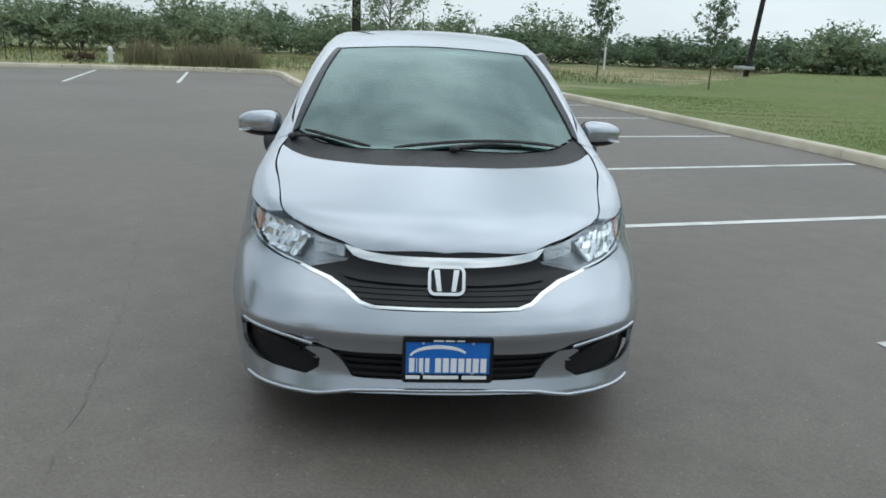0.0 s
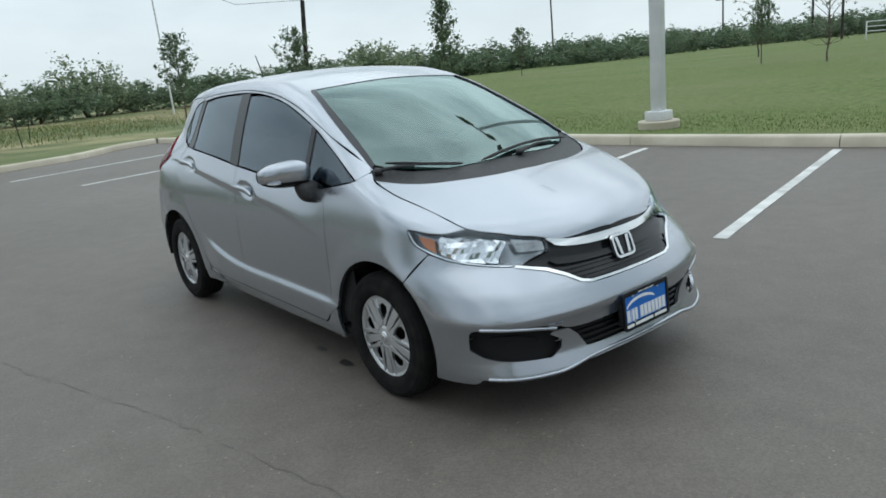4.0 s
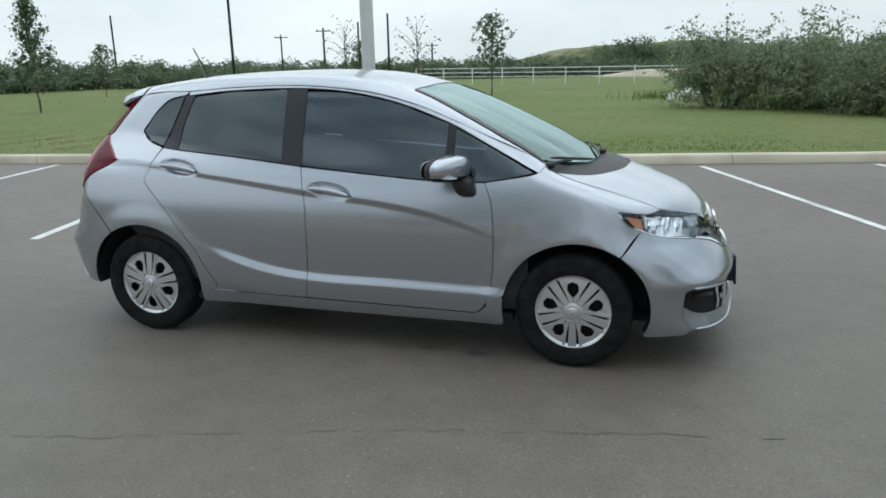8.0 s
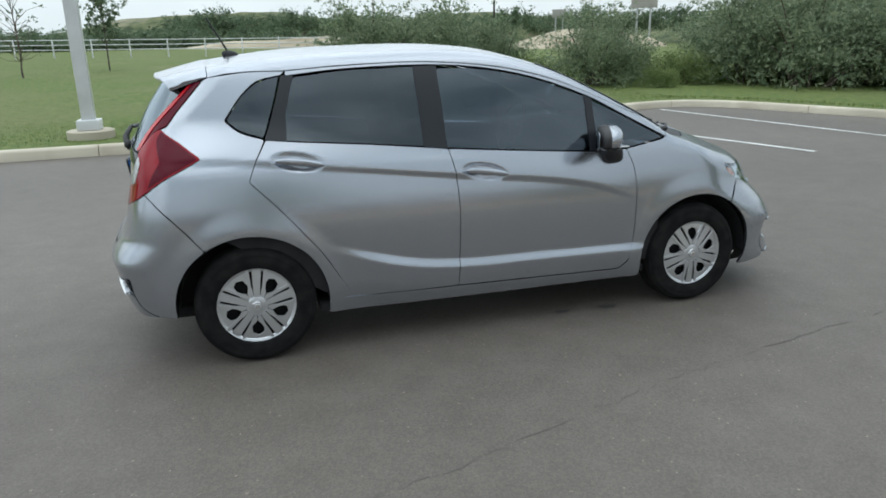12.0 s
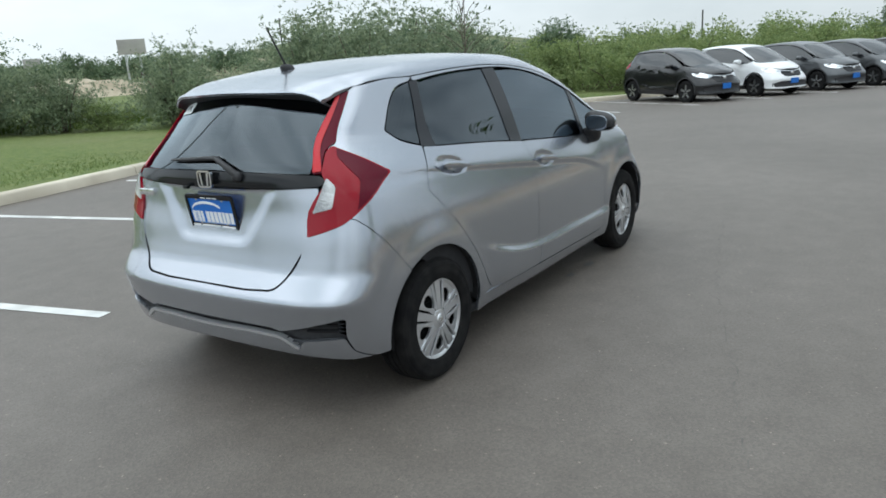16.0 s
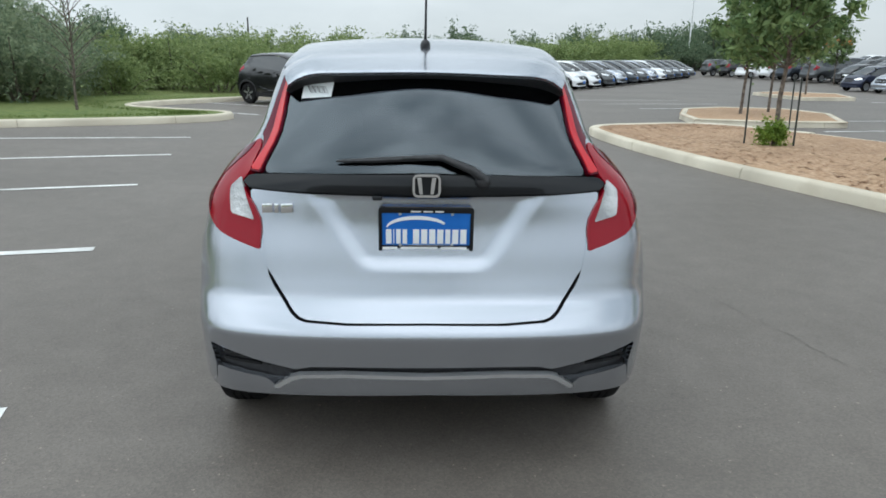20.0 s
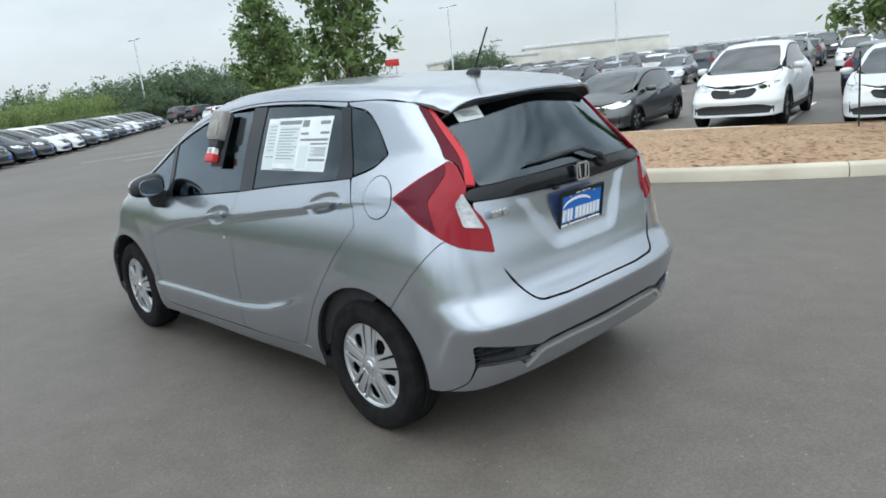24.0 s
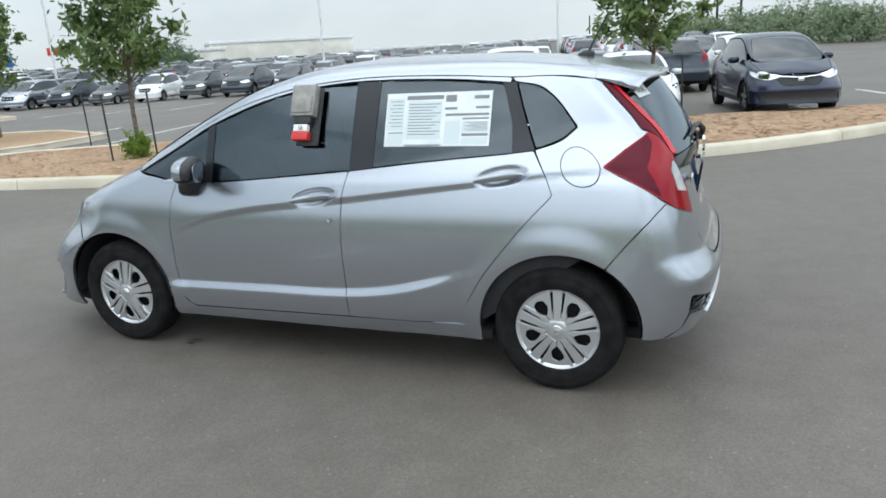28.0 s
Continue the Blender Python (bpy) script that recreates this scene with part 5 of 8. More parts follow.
# ---- wheels ----
def wheel_meshes():
    """Parts of a wheel whose outer face looks to -y."""
    R = 0.300
    prof = [(0.196, 0.09), (0.215, 0.094), (0.245, 0.0925), (0.272, 0.088), (0.288, 0.078), (0.2945, 0.066), (0.299, 0.05), (R, 0.036), (0.2935, 0.034), (0.2935, 0.027), (R, 0.025), (R, 0.006), (0.2935, 0.004), (0.2935, -0.004),
            (R, -0.006), (R, -0.025), (0.2935, -0.027), (0.2935, -0.034), (R, -0.036), (0.299, -0.05), (0.2945, -0.066), (0.288, -0.078), (0.283, -0.0785), (0.280, -0.083), (0.272, -0.088), (0.262, -0.0905), (0.259, -0.0893), (0.245, -0.0925), (0.226, -0.094), (0.222, -0.0925), (0.208, -0.0915), (0.198, -0.086), (0.193, -0.072)]
    tyre = lathe(prof, 72)
    drum = lathe([(0.0, -0.03), (0.07, -0.032), (0.075, -0.02), (0.15, -0.015), (0.185, -0.02), (0.195, -0.06), (0.195, 0.08), (0.12, 0.08), (0.0, 0.08)], 40)
    ring = lathe([(0.176, -0.052), (0.178, -0.064), (0.184, -0.069), (0.192, -0.073), (0.1965, -0.074), (0.1975, -0.068), (0.19, -0.055), (0.176, -0.052)], 72)
    hub = lathe([(0.0, -0.088), (0.022, -0.088), (0.0255, -0.085), (0.027, -0.0815), (0.040, -0.080), (0.050, -0.0765), (0.057, -0.070), (0.059, -0.05), (0.0, -0.05)], 40)
    spokes = []

    def blade(name, outline, y, k, deep=0.014, lean=0.010):
        bm = prism(outline, deep, bevel=0.0022)
        for v in bm.verts:   # the cover falls in towards its rim
            v.co.y += y + lean * max(0.0, (math.hypot(v.co.x, v.co.z) - 0.06) / 0.13) ** 1.5
        bmesh.ops.transform(bm, matrix=Matrix.Rotation(2 * math.pi * k / 5, 4, "Y"), verts=bm.verts)
        spokes.append((name, bm))

    for k in range(5):
        blade("spoke", [(-0.0145, 0.045), (0.0145, 0.045), (0.0230, 0.190), (-0.0230, 0.190)], -0.080, k)
        for g in (-1, 1):
            edge = [(g * a, b) for a, b in ((0.0168, 0.048), (0.030, 0.045), (0.0455, 0.0635), (0.0415, 0.090), (0.0530, 0.186), (0.0370, 0.189), (0.0262, 0.095), (0.0195, 0.078))]
            blade("spoke_ridge", edge if g > 0 else edge[::-1], -0.0815, k, 0.016)
        web = [(r * math.sin(radians(a)), r * math.cos(radians(a))) for r, a in [(0.187, a) for a in range(14, 60, 4)] + [(0.112, 51), (0.148, 45), (0.159, 34), (0.148, 24), (0.118, 20)]]
        blade("cover_web", web[::-1], -0.074, k, 0.010)

    def fin(name, bm, mat):
        me = bpy.data.meshes.new(name)
        bm.to_mesh(me)
        bm.free()
        me.materials.append(mat)
        return me
    out = [("tyre", fin("tyre", tyre, rubber)), ("cover_ring", fin("cover_ring", ring, wheel_silver)), ("hub_cap", fin("hub_cap", hub, wheel_silver))]
    out += [(name, fin(name, bm, wheel_silver)) for name, bm in spokes]
    out.append(("hub_badge", fin("hub_badge", box(-0.012, 0.012, -0.0905, -0.087, -0.011, 0.011, 0.002), chrome)))
    return fin("wheel", drum, dark_void), out


drum_mesh, wheel_parts = wheel_meshes()


def put_wheel(car, x, y, z, turn, spin, r=1.0):
    w = part("wheel", drum_mesh, car, m=pose(x, y, z, 0, 0, turn) @ Matrix.Rotation(spin, 4, "Y") @ Matrix.Diagonal((r, r, r, 1)))
    for name, me in wheel_parts:
        part(name, me, w, "silver plastic wheel cover ring" if name == "cover_ring" else "")
    return w


put_wheel(hatch, 1.265, -0.742, 0.300, 0, 0.628)
put_wheel(hatch, -1.265, -0.742, 0.300, 0, 0.06)
put_wheel(hatch, 1.265, 0.742, 0.300, 180, 0.1)
put_wheel(hatch, -1.265, 0.742, 0.300, 180, 0.02)


# ---- door handles, mirrors, wipers, aerial ----
def blob(c, r, power=2.6, n=(20, 14), shape=None):
    """A rounded block: a superellipsoid about c."""
    bm = bmesh.new()
    bmesh.ops.create_uvsphere(bm, u_segments=n[0], v_segments=n[1], radius=1)
    for v in bm.verts:
        k = (sum(abs(t) ** power for t in v.co)) ** (-1 / power)
        p = Vector([v.co[i] * k * r[i] for i in range(3)])
        v.co = Vector(c) + (shape(p) if shape else p)
    for f in bm.faces:
        f.smooth = True
    return bm


def handle(x, z, sgn):
    y = float(belt(np.array([x - 0.165, x + 0.165]), np.array([z + 0.024, z - 0.024]))[:, 1].mean())
    yy = abs(y) + 0.004
    slope = -0.145
    bm = blob((0, 0, 0), (0.116, 0.012, 0.0165), 2.8, (28, 12), lambda p: Vector((p.x, p.y - 0.020 * (p.x / 0.112) ** 2, p.z + slope * p.x)))
    bmesh.ops.transform(bm, matrix=Matrix.Translation((x, -yy, z)), verts=bm.verts)
    if sgn > 0:
        bmesh.ops.transform(bm, matrix=Matrix.Diagonal((1, -1, 1, 1)), verts=bm.verts)
        bmesh.ops.reverse_faces(bm, faces=bm.faces)
    h = part("door_handle", (bm, silver), hatch)
    cap = box(-0.004 + x - 0.06, x - 0.0575, -yy - 0.0125, -yy + 0.0, z - 0.006, z + 0.022)
    if sgn > 0:
        bmesh.ops.transform(cap, matrix=Matrix.Diagonal((1, -1, 1, 1)), verts=cap.verts)
        bmesh.ops.reverse_faces(cap, faces=cap.faces)
    part("handle_joint", (cap, grey_ink), h)


for sgn in (-1, 1):
    handle(-1.0, 0.996, sgn)
    handle(-0.045, 0.888, sgn)


def mirror(sgn):
    def shape(p):
        k = (p.y + 0.115) / 0.23       # 0 at the outer end, 1 at the door
        grow = 0.72 + 0.36 * k - 0.08 * k * k
        return Vector((p.x * (0.80 + 0.25 * k) - 0.085 * (1 - k), p.y, p.z * grow + 0.008 * k))
    whole = blob((0.675, -0.895, 1.026), (0.082, 0.115, 0.073), 2.9, (40, 28), shape)
    low = whole.copy()
    bmesh.ops.bisect_plane(whole, geom=whole.verts[:] + whole.edges[:] + whole.faces[:], plane_co=(0, 0, 0.998), plane_no=(0, 0, 1), clear_inner=True)
    bmesh.ops.bisect_plane(low, geom=low.verts[:] + low.edges[:] + low.faces[:], plane_co=(0, 0, 0.9945), plane_no=(0, 0, 1), clear_outer=True)
    for v in low.verts:
        v.co.y = -0.895 + (v.co.y + 0.895) * 0.985
    rim = whole.copy()
    bmesh.ops.bisect_plane(rim, geom=rim.verts[:] + rim.edges[:] + rim.faces[:], plane_co=(0.622, -0.895, 0), plane_no=Vector((1, -0.37, 0)).normalized(), clear_outer=True)
    for v in rim.verts:
        v.co = Vector((v.co.x - 0.002, -0.895 + (v.co.y + 0.895) * 1.012, 1.026 + (v.co.z - 1.026) * 1.02))
    glass = blob((0.556, -0.893, 1.026), (0.006, 0.085, 0.05), 3.2, (24, 12), lambda p: Vector((p.x + 0.37 * p.y, p.y, p.z)))
    arm = blob((0.70, -0.80, 0.935), (0.055, 0.062, 0.055), 3.0, (20, 14), lambda p: Vector((p.x - 0.25 * p.z, p.y - 0.2 * p.z, p.z)))
    lamp = blob((0.66, -0.965, 0.997), (0.045, 0.028, 0.003), 3, (16, 8))
    root = None
    for name, bm, mat, label in (("mirror", whole, silver, "silver door mirror with a black lower half"), ("lower_shell", low, black_gloss, "black lower shell"), ("mirror_rim", rim, black_plastic, ""), ("mirror_glass", glass, mirror_glass_mat, ""), ("mirror_arm", arm, black_plastic, "black mirror foot"), ("side_strip", lamp, wheel_silver, "")):
        if sgn > 0:
            bmesh.ops.transform(bm, matrix=Matrix.Diagonal((1, -1, 1, 1)), verts=bm.verts)
            bmesh.ops.reverse_faces(bm, faces=bm.faces)
        ob = part(name, (bm, mat), root or hatch, label)
        root = root or ob


mirror(-1)
mirror(1)


def on_lid(x, y, up=0.0):
    p = lid([x], [y])
    return Vector((p + outward(p) * up)[0])


def wiper(pivot, tip, blade):
    arm = part("wiper", (tube([on_lid(*pivot, 0.012), on_lid((pivot[0] + tip[0]) / 2 + 0.01, (pivot[1] + tip[1]) / 2, 0.03), on_lid(*tip, 0.018)], [0.011, 0.008, 0.005], 6), black_plastic), hatch)
    a, b = blade
    part("wiper_blade", (tube([on_lid(a[0] + (b[0] - a[0]) * i / 10, a[1] + (b[1] - a[1]) * i / 10, 0.012) for i in range(11)], [0.004] + [0.008] * 9 + [0.004], 6), black_plastic), arm)
    part("wiper_pivot", (blob(on_lid(*pivot, 0.008), (0.022, 0.022, 0.016), 2, (14, 8)), black_plastic), arm)


wiper((1.335, 0.06), (1.26, 0.36), ((1.335, -0.20), (1.185, 0.56)))
wiper((1.12, -0.655), (1.20, -0.50), ((1.105, -0.60), (1.31, -0.30)))
aerial = part("aerial", (tube([(-1.27, 0, 1.515), (-1.31, 0, 1.59), (-1.365, 0, 1.69)], [0.0055, 0.0045, 0.004], 8), black_plastic), hatch, "black rod aerial on a moulded foot")
part("aerial_foot", (blob((-1.255, 0, 1.493), (0.045, 0.02, 0.024), 2.2, (18, 10), lambda p: Vector((p.x - 0.5 * max(p.z, 0), p.y, p.z))), black_plastic), aerial)


def rear_glass(y, z, up=0.0):
    o = np.array([[-1.0, y, z]])
    p = cast(o, np.array([[-1.0, 0, 0]]))
    return Vector((p + outward(p) * up)[0])


rw = part("rear_wiper", (tube([rear_glass(-0.188, 1.058, 0.02), rear_glass(-0.15, 1.078, 0.035), rear_glass(-0.05, 1.118, 0.03), rear_glass(0.08, 1.118, 0.02)], [0.016, 0.015, 0.011, 0.007], 8), black_plastic), hatch)
part("wiper_blade", (tube([rear_glass(-0.06 + 0.036 * i, 1.125 - 0.002 * i, 0.014) for i in range(11)], [0.006] + [0.010] * 7 + [0.007] * 2 + [0.004], 6), black_plastic), rw)
part("wiper_pivot", (blob(rear_glass(-0.188, 1.052, 0.012), (0.022, 0.026, 0.024), 2.2, (14, 8)), black_plastic), rw)
part("brake_lamp", (box(-1.585, -1.575, -0.12, 0.12, 1.402, 1.416, 0.003), red_deep), hatch, "dark red high brake lamp under the spoiler")


# ---- badges and dealer plates: plain shapes in their colours ----
def board(w, h, d, r=0.01):
    pts = []
    for cx, cz, a0 in ((w / 2 - r, h / 2 - r, 0), (-w / 2 + r, h / 2 - r, 90), (-w / 2 + r, -h / 2 + r, 180), (w / 2 - r, -h / 2 + r, 270)):
        pts += [(cx + r * math.cos(radians(a0 + 30 * i)), cz + r * math.sin(radians(a0 + 30 * i))) for i in range(4)]
    return prism(pts, d)


def frame_ring(w, h, t, d, r):
    bm = bmesh.new()
    ring = []
    for inner in (0, 1):
        ww, hh, rr = w - 2 * t * inner, h - 2 * t * inner, max(r - t * inner, 0.002)
        row = []
        for cx, cz, a0 in ((ww / 2 - rr, hh / 2 - rr, 0), (-ww / 2 + rr, hh / 2 - rr, 90), (-ww / 2 + rr, -hh / 2 + rr, 180), (ww / 2 - rr, -hh / 2 + rr, 270)):
            row += [(cx + rr * math.cos(radians(a0 + 18 * i)), cz + rr * math.sin(radians(a0 + 18 * i))) for i in range(6)]
        ring.append(row)
    n = len(ring[0])
    vs = [[bm.verts.new((u, y, v)) for u, v in row] for row in ring for y in (0, -d)]
    o0, o1, i0, i1 = vs
    for k in range(n):
        j = (k + 1) % n
        for a, b in ((o0, o1), (o1, i1), (i1, i0)):
            bm.faces.new((a[k], a[j], b[j], b[k]))
    bmesh.ops.recalc_face_normals(bm, faces=bm.faces)
    return soft(bm, 40)


def badge(m, w, h):
    """A chrome frame round a plain chrome shape; faces -y."""
    b = part("badge", (frame_ring(w, h, w * 0.085, 0.012, w * 0.2), chrome), hatch, "chrome-framed maker's badge, plain shape", m)
    part("badge_field", (board(w * 0.9, h * 0.9, 0.004, w * 0.15), black_gloss), b, "", pose(0, -0.004, 0))
    for s in (-1, 1):
        part("badge_bar", (prism([(s * w * 0.34, h * 0.36), (s * w * 0.19, h * 0.36), (s * w * 0.13, -h * 0.36), (s * w * 0.25, -h * 0.36)], 0.006, bevel=0.001), chrome), b, "", pose(0, -0.012, 0))


badge(pose(1.985, 0, 0.643, -20, 0, 90), 0.134, 0.108)
badge(pose(-1.838, 0, 1.042, 0, 0, -90), 0.094, 0.078)
for i, (w, dx) in enumerate(((0.034, 0.0), (0.014, 0.040), (0.040, 0.062))):
    part("model_badge", (box(-0.006, 0.0, -w / 2, w / 2, -0.016, 0.016, 0.002), chrome), hatch, "small chrome model badge, plain bars", Matrix.Translation((-1.806, 0.553 - dx - w / 2, 0.955)) @ Euler((0, 0, radians(11))).to_matrix().to_4x4())


def dealer_plate(m):
    p = part("dealer_plate", (board(0.312, 0.163, 0.006, 0.012), plate_blue), hatch, "blue dealer plate in a black frame, plain white bars", m)
    part("plate_frame", (frame_ring(0.322, 0.170, 0.012, 0.010, 0.014), black_gloss), p, "", pose(0, 0.004, 0))
    part("frame_band", (join(box(-0.152, 0.152, -0.0035, 0.0, -0.077, -0.054), box(-0.152, 0.152, -0.0035, 0.0, 0.064, 0.078)), black_gloss), p)
    x = -0.138
    for w in (0.022, 0.006, 0.018, 0.018, 0.014, 0.024, 0.024, 0.024, 0.024, 0.02, 0.024, 0.024):
        if w == 0.014:
            x += w
            continue
        part("letter_bar", (box(x + 0.0015, x + w - 0.0015, -0.002, 0.001, -0.048, 0.004), plate_white), p)
        x += w + 0.0035
    part("arc_shape", (prism([(0.085 * -math.cos(a) * 1.25 + 0.0 - 0.03, 0.008 + 0.045 * math.sin(a)) for a in [radians(8 + 12 * i) for i in range(13)]]
                             + [(0.085 * -math.cos(a) * 1.2 - 0.03, 0.006 + 0.034 * math.sin(a)) for a in [radians(152 - 12 * i) for i in range(13)]], 0.002), plate_white), p, "", pose(0, -0.002, 0))
    x = -0.148
    for w in (0.05, 0.125, 0.088):
        part("name_bar", (box(x, x + w, -0.0045, -0.0035, -0.072, -0.059), plate_white), p)
        x += w + 0.012
    for a, b in ((-0.052, -0.018), (-0.010, 0.022), (0.030, 0.058)):
        part("name_bar", (box(a, b, -0.0045, -0.0035, 0.067, 0.0745), plate_white), p)
    for s in (-1, 1):
        for v in (0.060, -0.052):
            part("screw", (lathe([(0.0, -0.004), (0.004, -0.004), (0.0055, -0.001), (0.0055, 0.002)], 12), steel), p, "", pose(s * 0.088, -0.001, v))


dealer_plate(pose(2.098, 0.008, 0.388, -4, 0, 90))
dealer_plate(pose(-1.832, 0.0, 0.886, 8, 0, -90))
part("plate_bracket", (box(2.06, 2.094, -0.14, 0.156, 0.32, 0.45, 0.005), black_plastic), hatch)
part("rear_camera", (box(-1.835, -1.815, 0.148, 0.182, 0.988, 1.004, 0.004), black_gloss), hatch)

# ---- cabin ----
dash = bmesh.new()
rows = []
for i in range(13):
    y = -0.70 + 1.4 * i / 12
    k = 1 - (abs(y) / 0.70) ** 4
    prof = [(1.33 - 0.40 * (y / 0.7) ** 2, 1.0), (0.95 - 0.1 * (y / 0.7) ** 2, 0.985 + 0.012 * k), (0.78, 0.965), (0.72, 0.92), (0.74, 0.80), (0.80, 0.60), (0.95, 0.45)]
    rows.append([dash.verts.new((px, y, pz)) for px, pz in prof])
for a, b in zip(rows, rows[1:]):
    for j in range(len(a) - 1):
        dash.faces.new((a[j], a[j + 1], b[j + 1], b[j]))
bmesh.ops.recalc_face_normals(dash, faces=dash.faces)
part("dashboard", (soft(dash, 50), interior_cloth), hatch)
wheel_pts = [(0.0 + 0.18 * math.cos(a) * 0.38, 0.18 * math.sin(a), 0.18 * math.cos(a) * 0.92) for a in [2 * math.pi * i / 28 for i in range(29)]]
sw = part("steering_wheel", (tube(wheel_pts, 0.014, 8, False), black_plastic), hatch, "", pose(0.58, 0.36, 0.955))
part("steering_hub", (blob((0.03, 0, 0), (0.03, 0.07, 0.06), 2.5, (16, 10)), black_plastic), sw)
part("steering_spoke", (box(0.02, 0.035, -0.17, 0.17, -0.02, 0.02, 0.006), black_plastic), sw)


def seat(x, y, w, tall=True):
    s = part("seat", (blob((x + 0.10, y, 0.50), (0.27, w / 2, 0.10), 3.5, (24, 14)), interior_cloth), hatch)
    part("seat_back", (blob((x - 0.20, y, 0.83), (0.085, w / 2, 0.32), 3.2, (24, 16), lambda p: Vector((p.x - 0.32 * (p.z + 0.3), p.y * (1 - 0.12 * max(p.z, 0) / 0.32), p.z))), interior_cloth), s)
    for k in ([0] if tall else [-0.38, 0, 0.38]):
        part("headrest", (blob((x - 0.37, y + k, 1.22 if tall else 1.17), (0.055, 0.125, 0.085), 2.8, (18, 12), lambda p: Vector((p.x - 0.2 * p.z, p.y, p.z))), interior_cloth), s)


# dark shelf added to hide the lit cabin below the rear glass
part("added_dark_shelf", (box(-1.68, -1.12, -0.60, 0.60, 0.985, 1.0, 0.005), interior_cloth), hatch)
seat(0.02, 0.36, 0.50)
seat(0.02, -0.36, 0.50)
seat(-0.75, 0.0, 1.20, False)
part("inside_mirror", (blob((0.42, 0, 1.34), (0.02, 0.11, 0.035), 3, (18, 10)), black_plastic), hatch)

# ---- papers and key box on the panes ----
STICKER = dict(mirror=True, thick=0, gap=0, round_off=0, cell=(0.08, 0.08))


def sheet(x0, x1, z0, z1, off, mat, name, parent, label=""):
    return part(name, skin_mesh(name, side((x0, z0), (x1, z0), (x1, z1), (x0, z1)), mat, off=off, **STICKER), parent, label)


sticker = thing("window_sticker", "white printed price sheet stuck on the rear door window", "sticker")
sheet(-0.935, -0.412, 1.128, 1.369, -0.0065, paper, "paper_sheet", sticker)
for x0, x1, z0, z1, mat in ((-0.505, -0.420, 1.20, 1.345, pale_ink), (-0.505, -0.425, 1.137, 1.185, pale_ink), (-0.505, -0.43, 1.187, 1.192, grey_ink), (-0.70, -0.515, 1.338, 1.356, grey_ink), (-0.695, -0.525, 1.16, 1.33, pale_ink),
                            (-0.70, -0.515, 1.130, 1.136, grey_ink), (-0.765, -0.712, 1.325, 1.355, grey_ink), (-0.92, -0.85, 1.335, 1.35, grey_ink), (-0.77, -0.71, 1.29, 1.30, grey_ink), (-0.925, -0.86, 1.292, 1.302, grey_ink),
                            (-0.925, -0.715, 1.262, 1.272, grey_ink), (-0.925, -0.80, 1.245, 1.252, grey_ink), (-0.925, -0.80, 1.19, 1.235, pale_ink), (-0.925, -0.80, 1.172, 1.183, grey_ink), (-0.79, -0.715, 1.14, 1.24, pale_ink), (-0.925, -0.80, 1.135, 1.165, pale_ink)):
    sheet(x0, x1, z0, z1, -0.0058, mat, "print_bar", sticker)
for k in range(11):   # fine lines of print
    sheet(-0.69 + 0.02 * (k % 3), -0.53, 1.315 - 0.0135 * k, 1.3185 - 0.0135 * k, -0.0054, grey_ink, "print_bar", sticker)
for k in range(8):
    sheet(-0.498, -0.43 - 0.012 * (k % 2), 1.33 - 0.016 * k, 1.333 - 0.016 * k, -0.0054, grey_ink, "print_bar", sticker)
    sheet(-0.92, -0.81 - 0.015 * (k % 3), 1.232 - 0.0052 * k, 1.234 - 0.0052 * k, -0.0054, grey_ink, "print_bar", sticker)
barcode = thing("barcode_sticker", "small white barcode label on the rear window", "sticker")
BC = dict(mirror=True, thick=0, gap=0, round_off=0, cell=(0.05, 0.05))
part("paper_sheet", skin_mesh("paper_sheet", [(-1.535, -0.447, 1.352), (-1.58, -0.335, 1.362), (-1.61, -0.335, 1.312), (-1.57, -0.443, 1.302)], paper, off=0.0015, **BC), barcode)
for i in range(12):
    y0 = -0.435 + 0.0078 * i
    part("print_bar", skin_mesh("print_bar", [(-1.55, y0, 1.345), (-1.55, y0 + 0.002 + 0.0025 * (i % 3 == 0), 1.345), (-1.60, y0 + 0.002 + 0.0025 * (i % 3 == 0), 1.322), (-1.60, y0, 1.322)], dark_void, off=0.0022, **BC), barcode)
lock = thing("key_box", "grey key box with red tag hung on the door window", "key box", pose(0.015, 0.668, 1.335, 24, 0, 0))
part("box_body", (box(-0.066, 0.066, -0.005, 0.045, -0.075, 0.085, 0.008), case_grey), lock)
part("box_cover", (box(-0.055, 0.055, 0.045, 0.052, -0.06, 0.02, 0.003), case_grey), lock)
part("box_back", (box(-0.085, 0.04, -0.012, -0.004, -0.215, 0.08, 0.003), black_plastic), lock)
part("shackle_block", (box(-0.05, 0.045, 0.0, 0.035, -0.115, -0.076, 0.005), black_plastic), lock)
part("white_tag", (box(-0.035, 0.042, 0.004, 0.034, -0.150, -0.116, 0.003), plate_white), lock)
part("red_tag", (box(-0.042, 0.048, 0.0, 0.036, -0.195, -0.151, 0.004), case_red), lock)
part("tag_knob", (lathe([(0, 0.046), (0.010, 0.045), (0.012, 0.036), (0.012, 0.03)], 14), steel), lock, "", pose(0.0, 0, -0.133))
chip = part("paint_chip", (lathe([(0, 0.002), (0.006, 0.0015), (0.008, 0.0)], 12), steel), hatch, "", pose(-0.139, 0.838, 0.777))

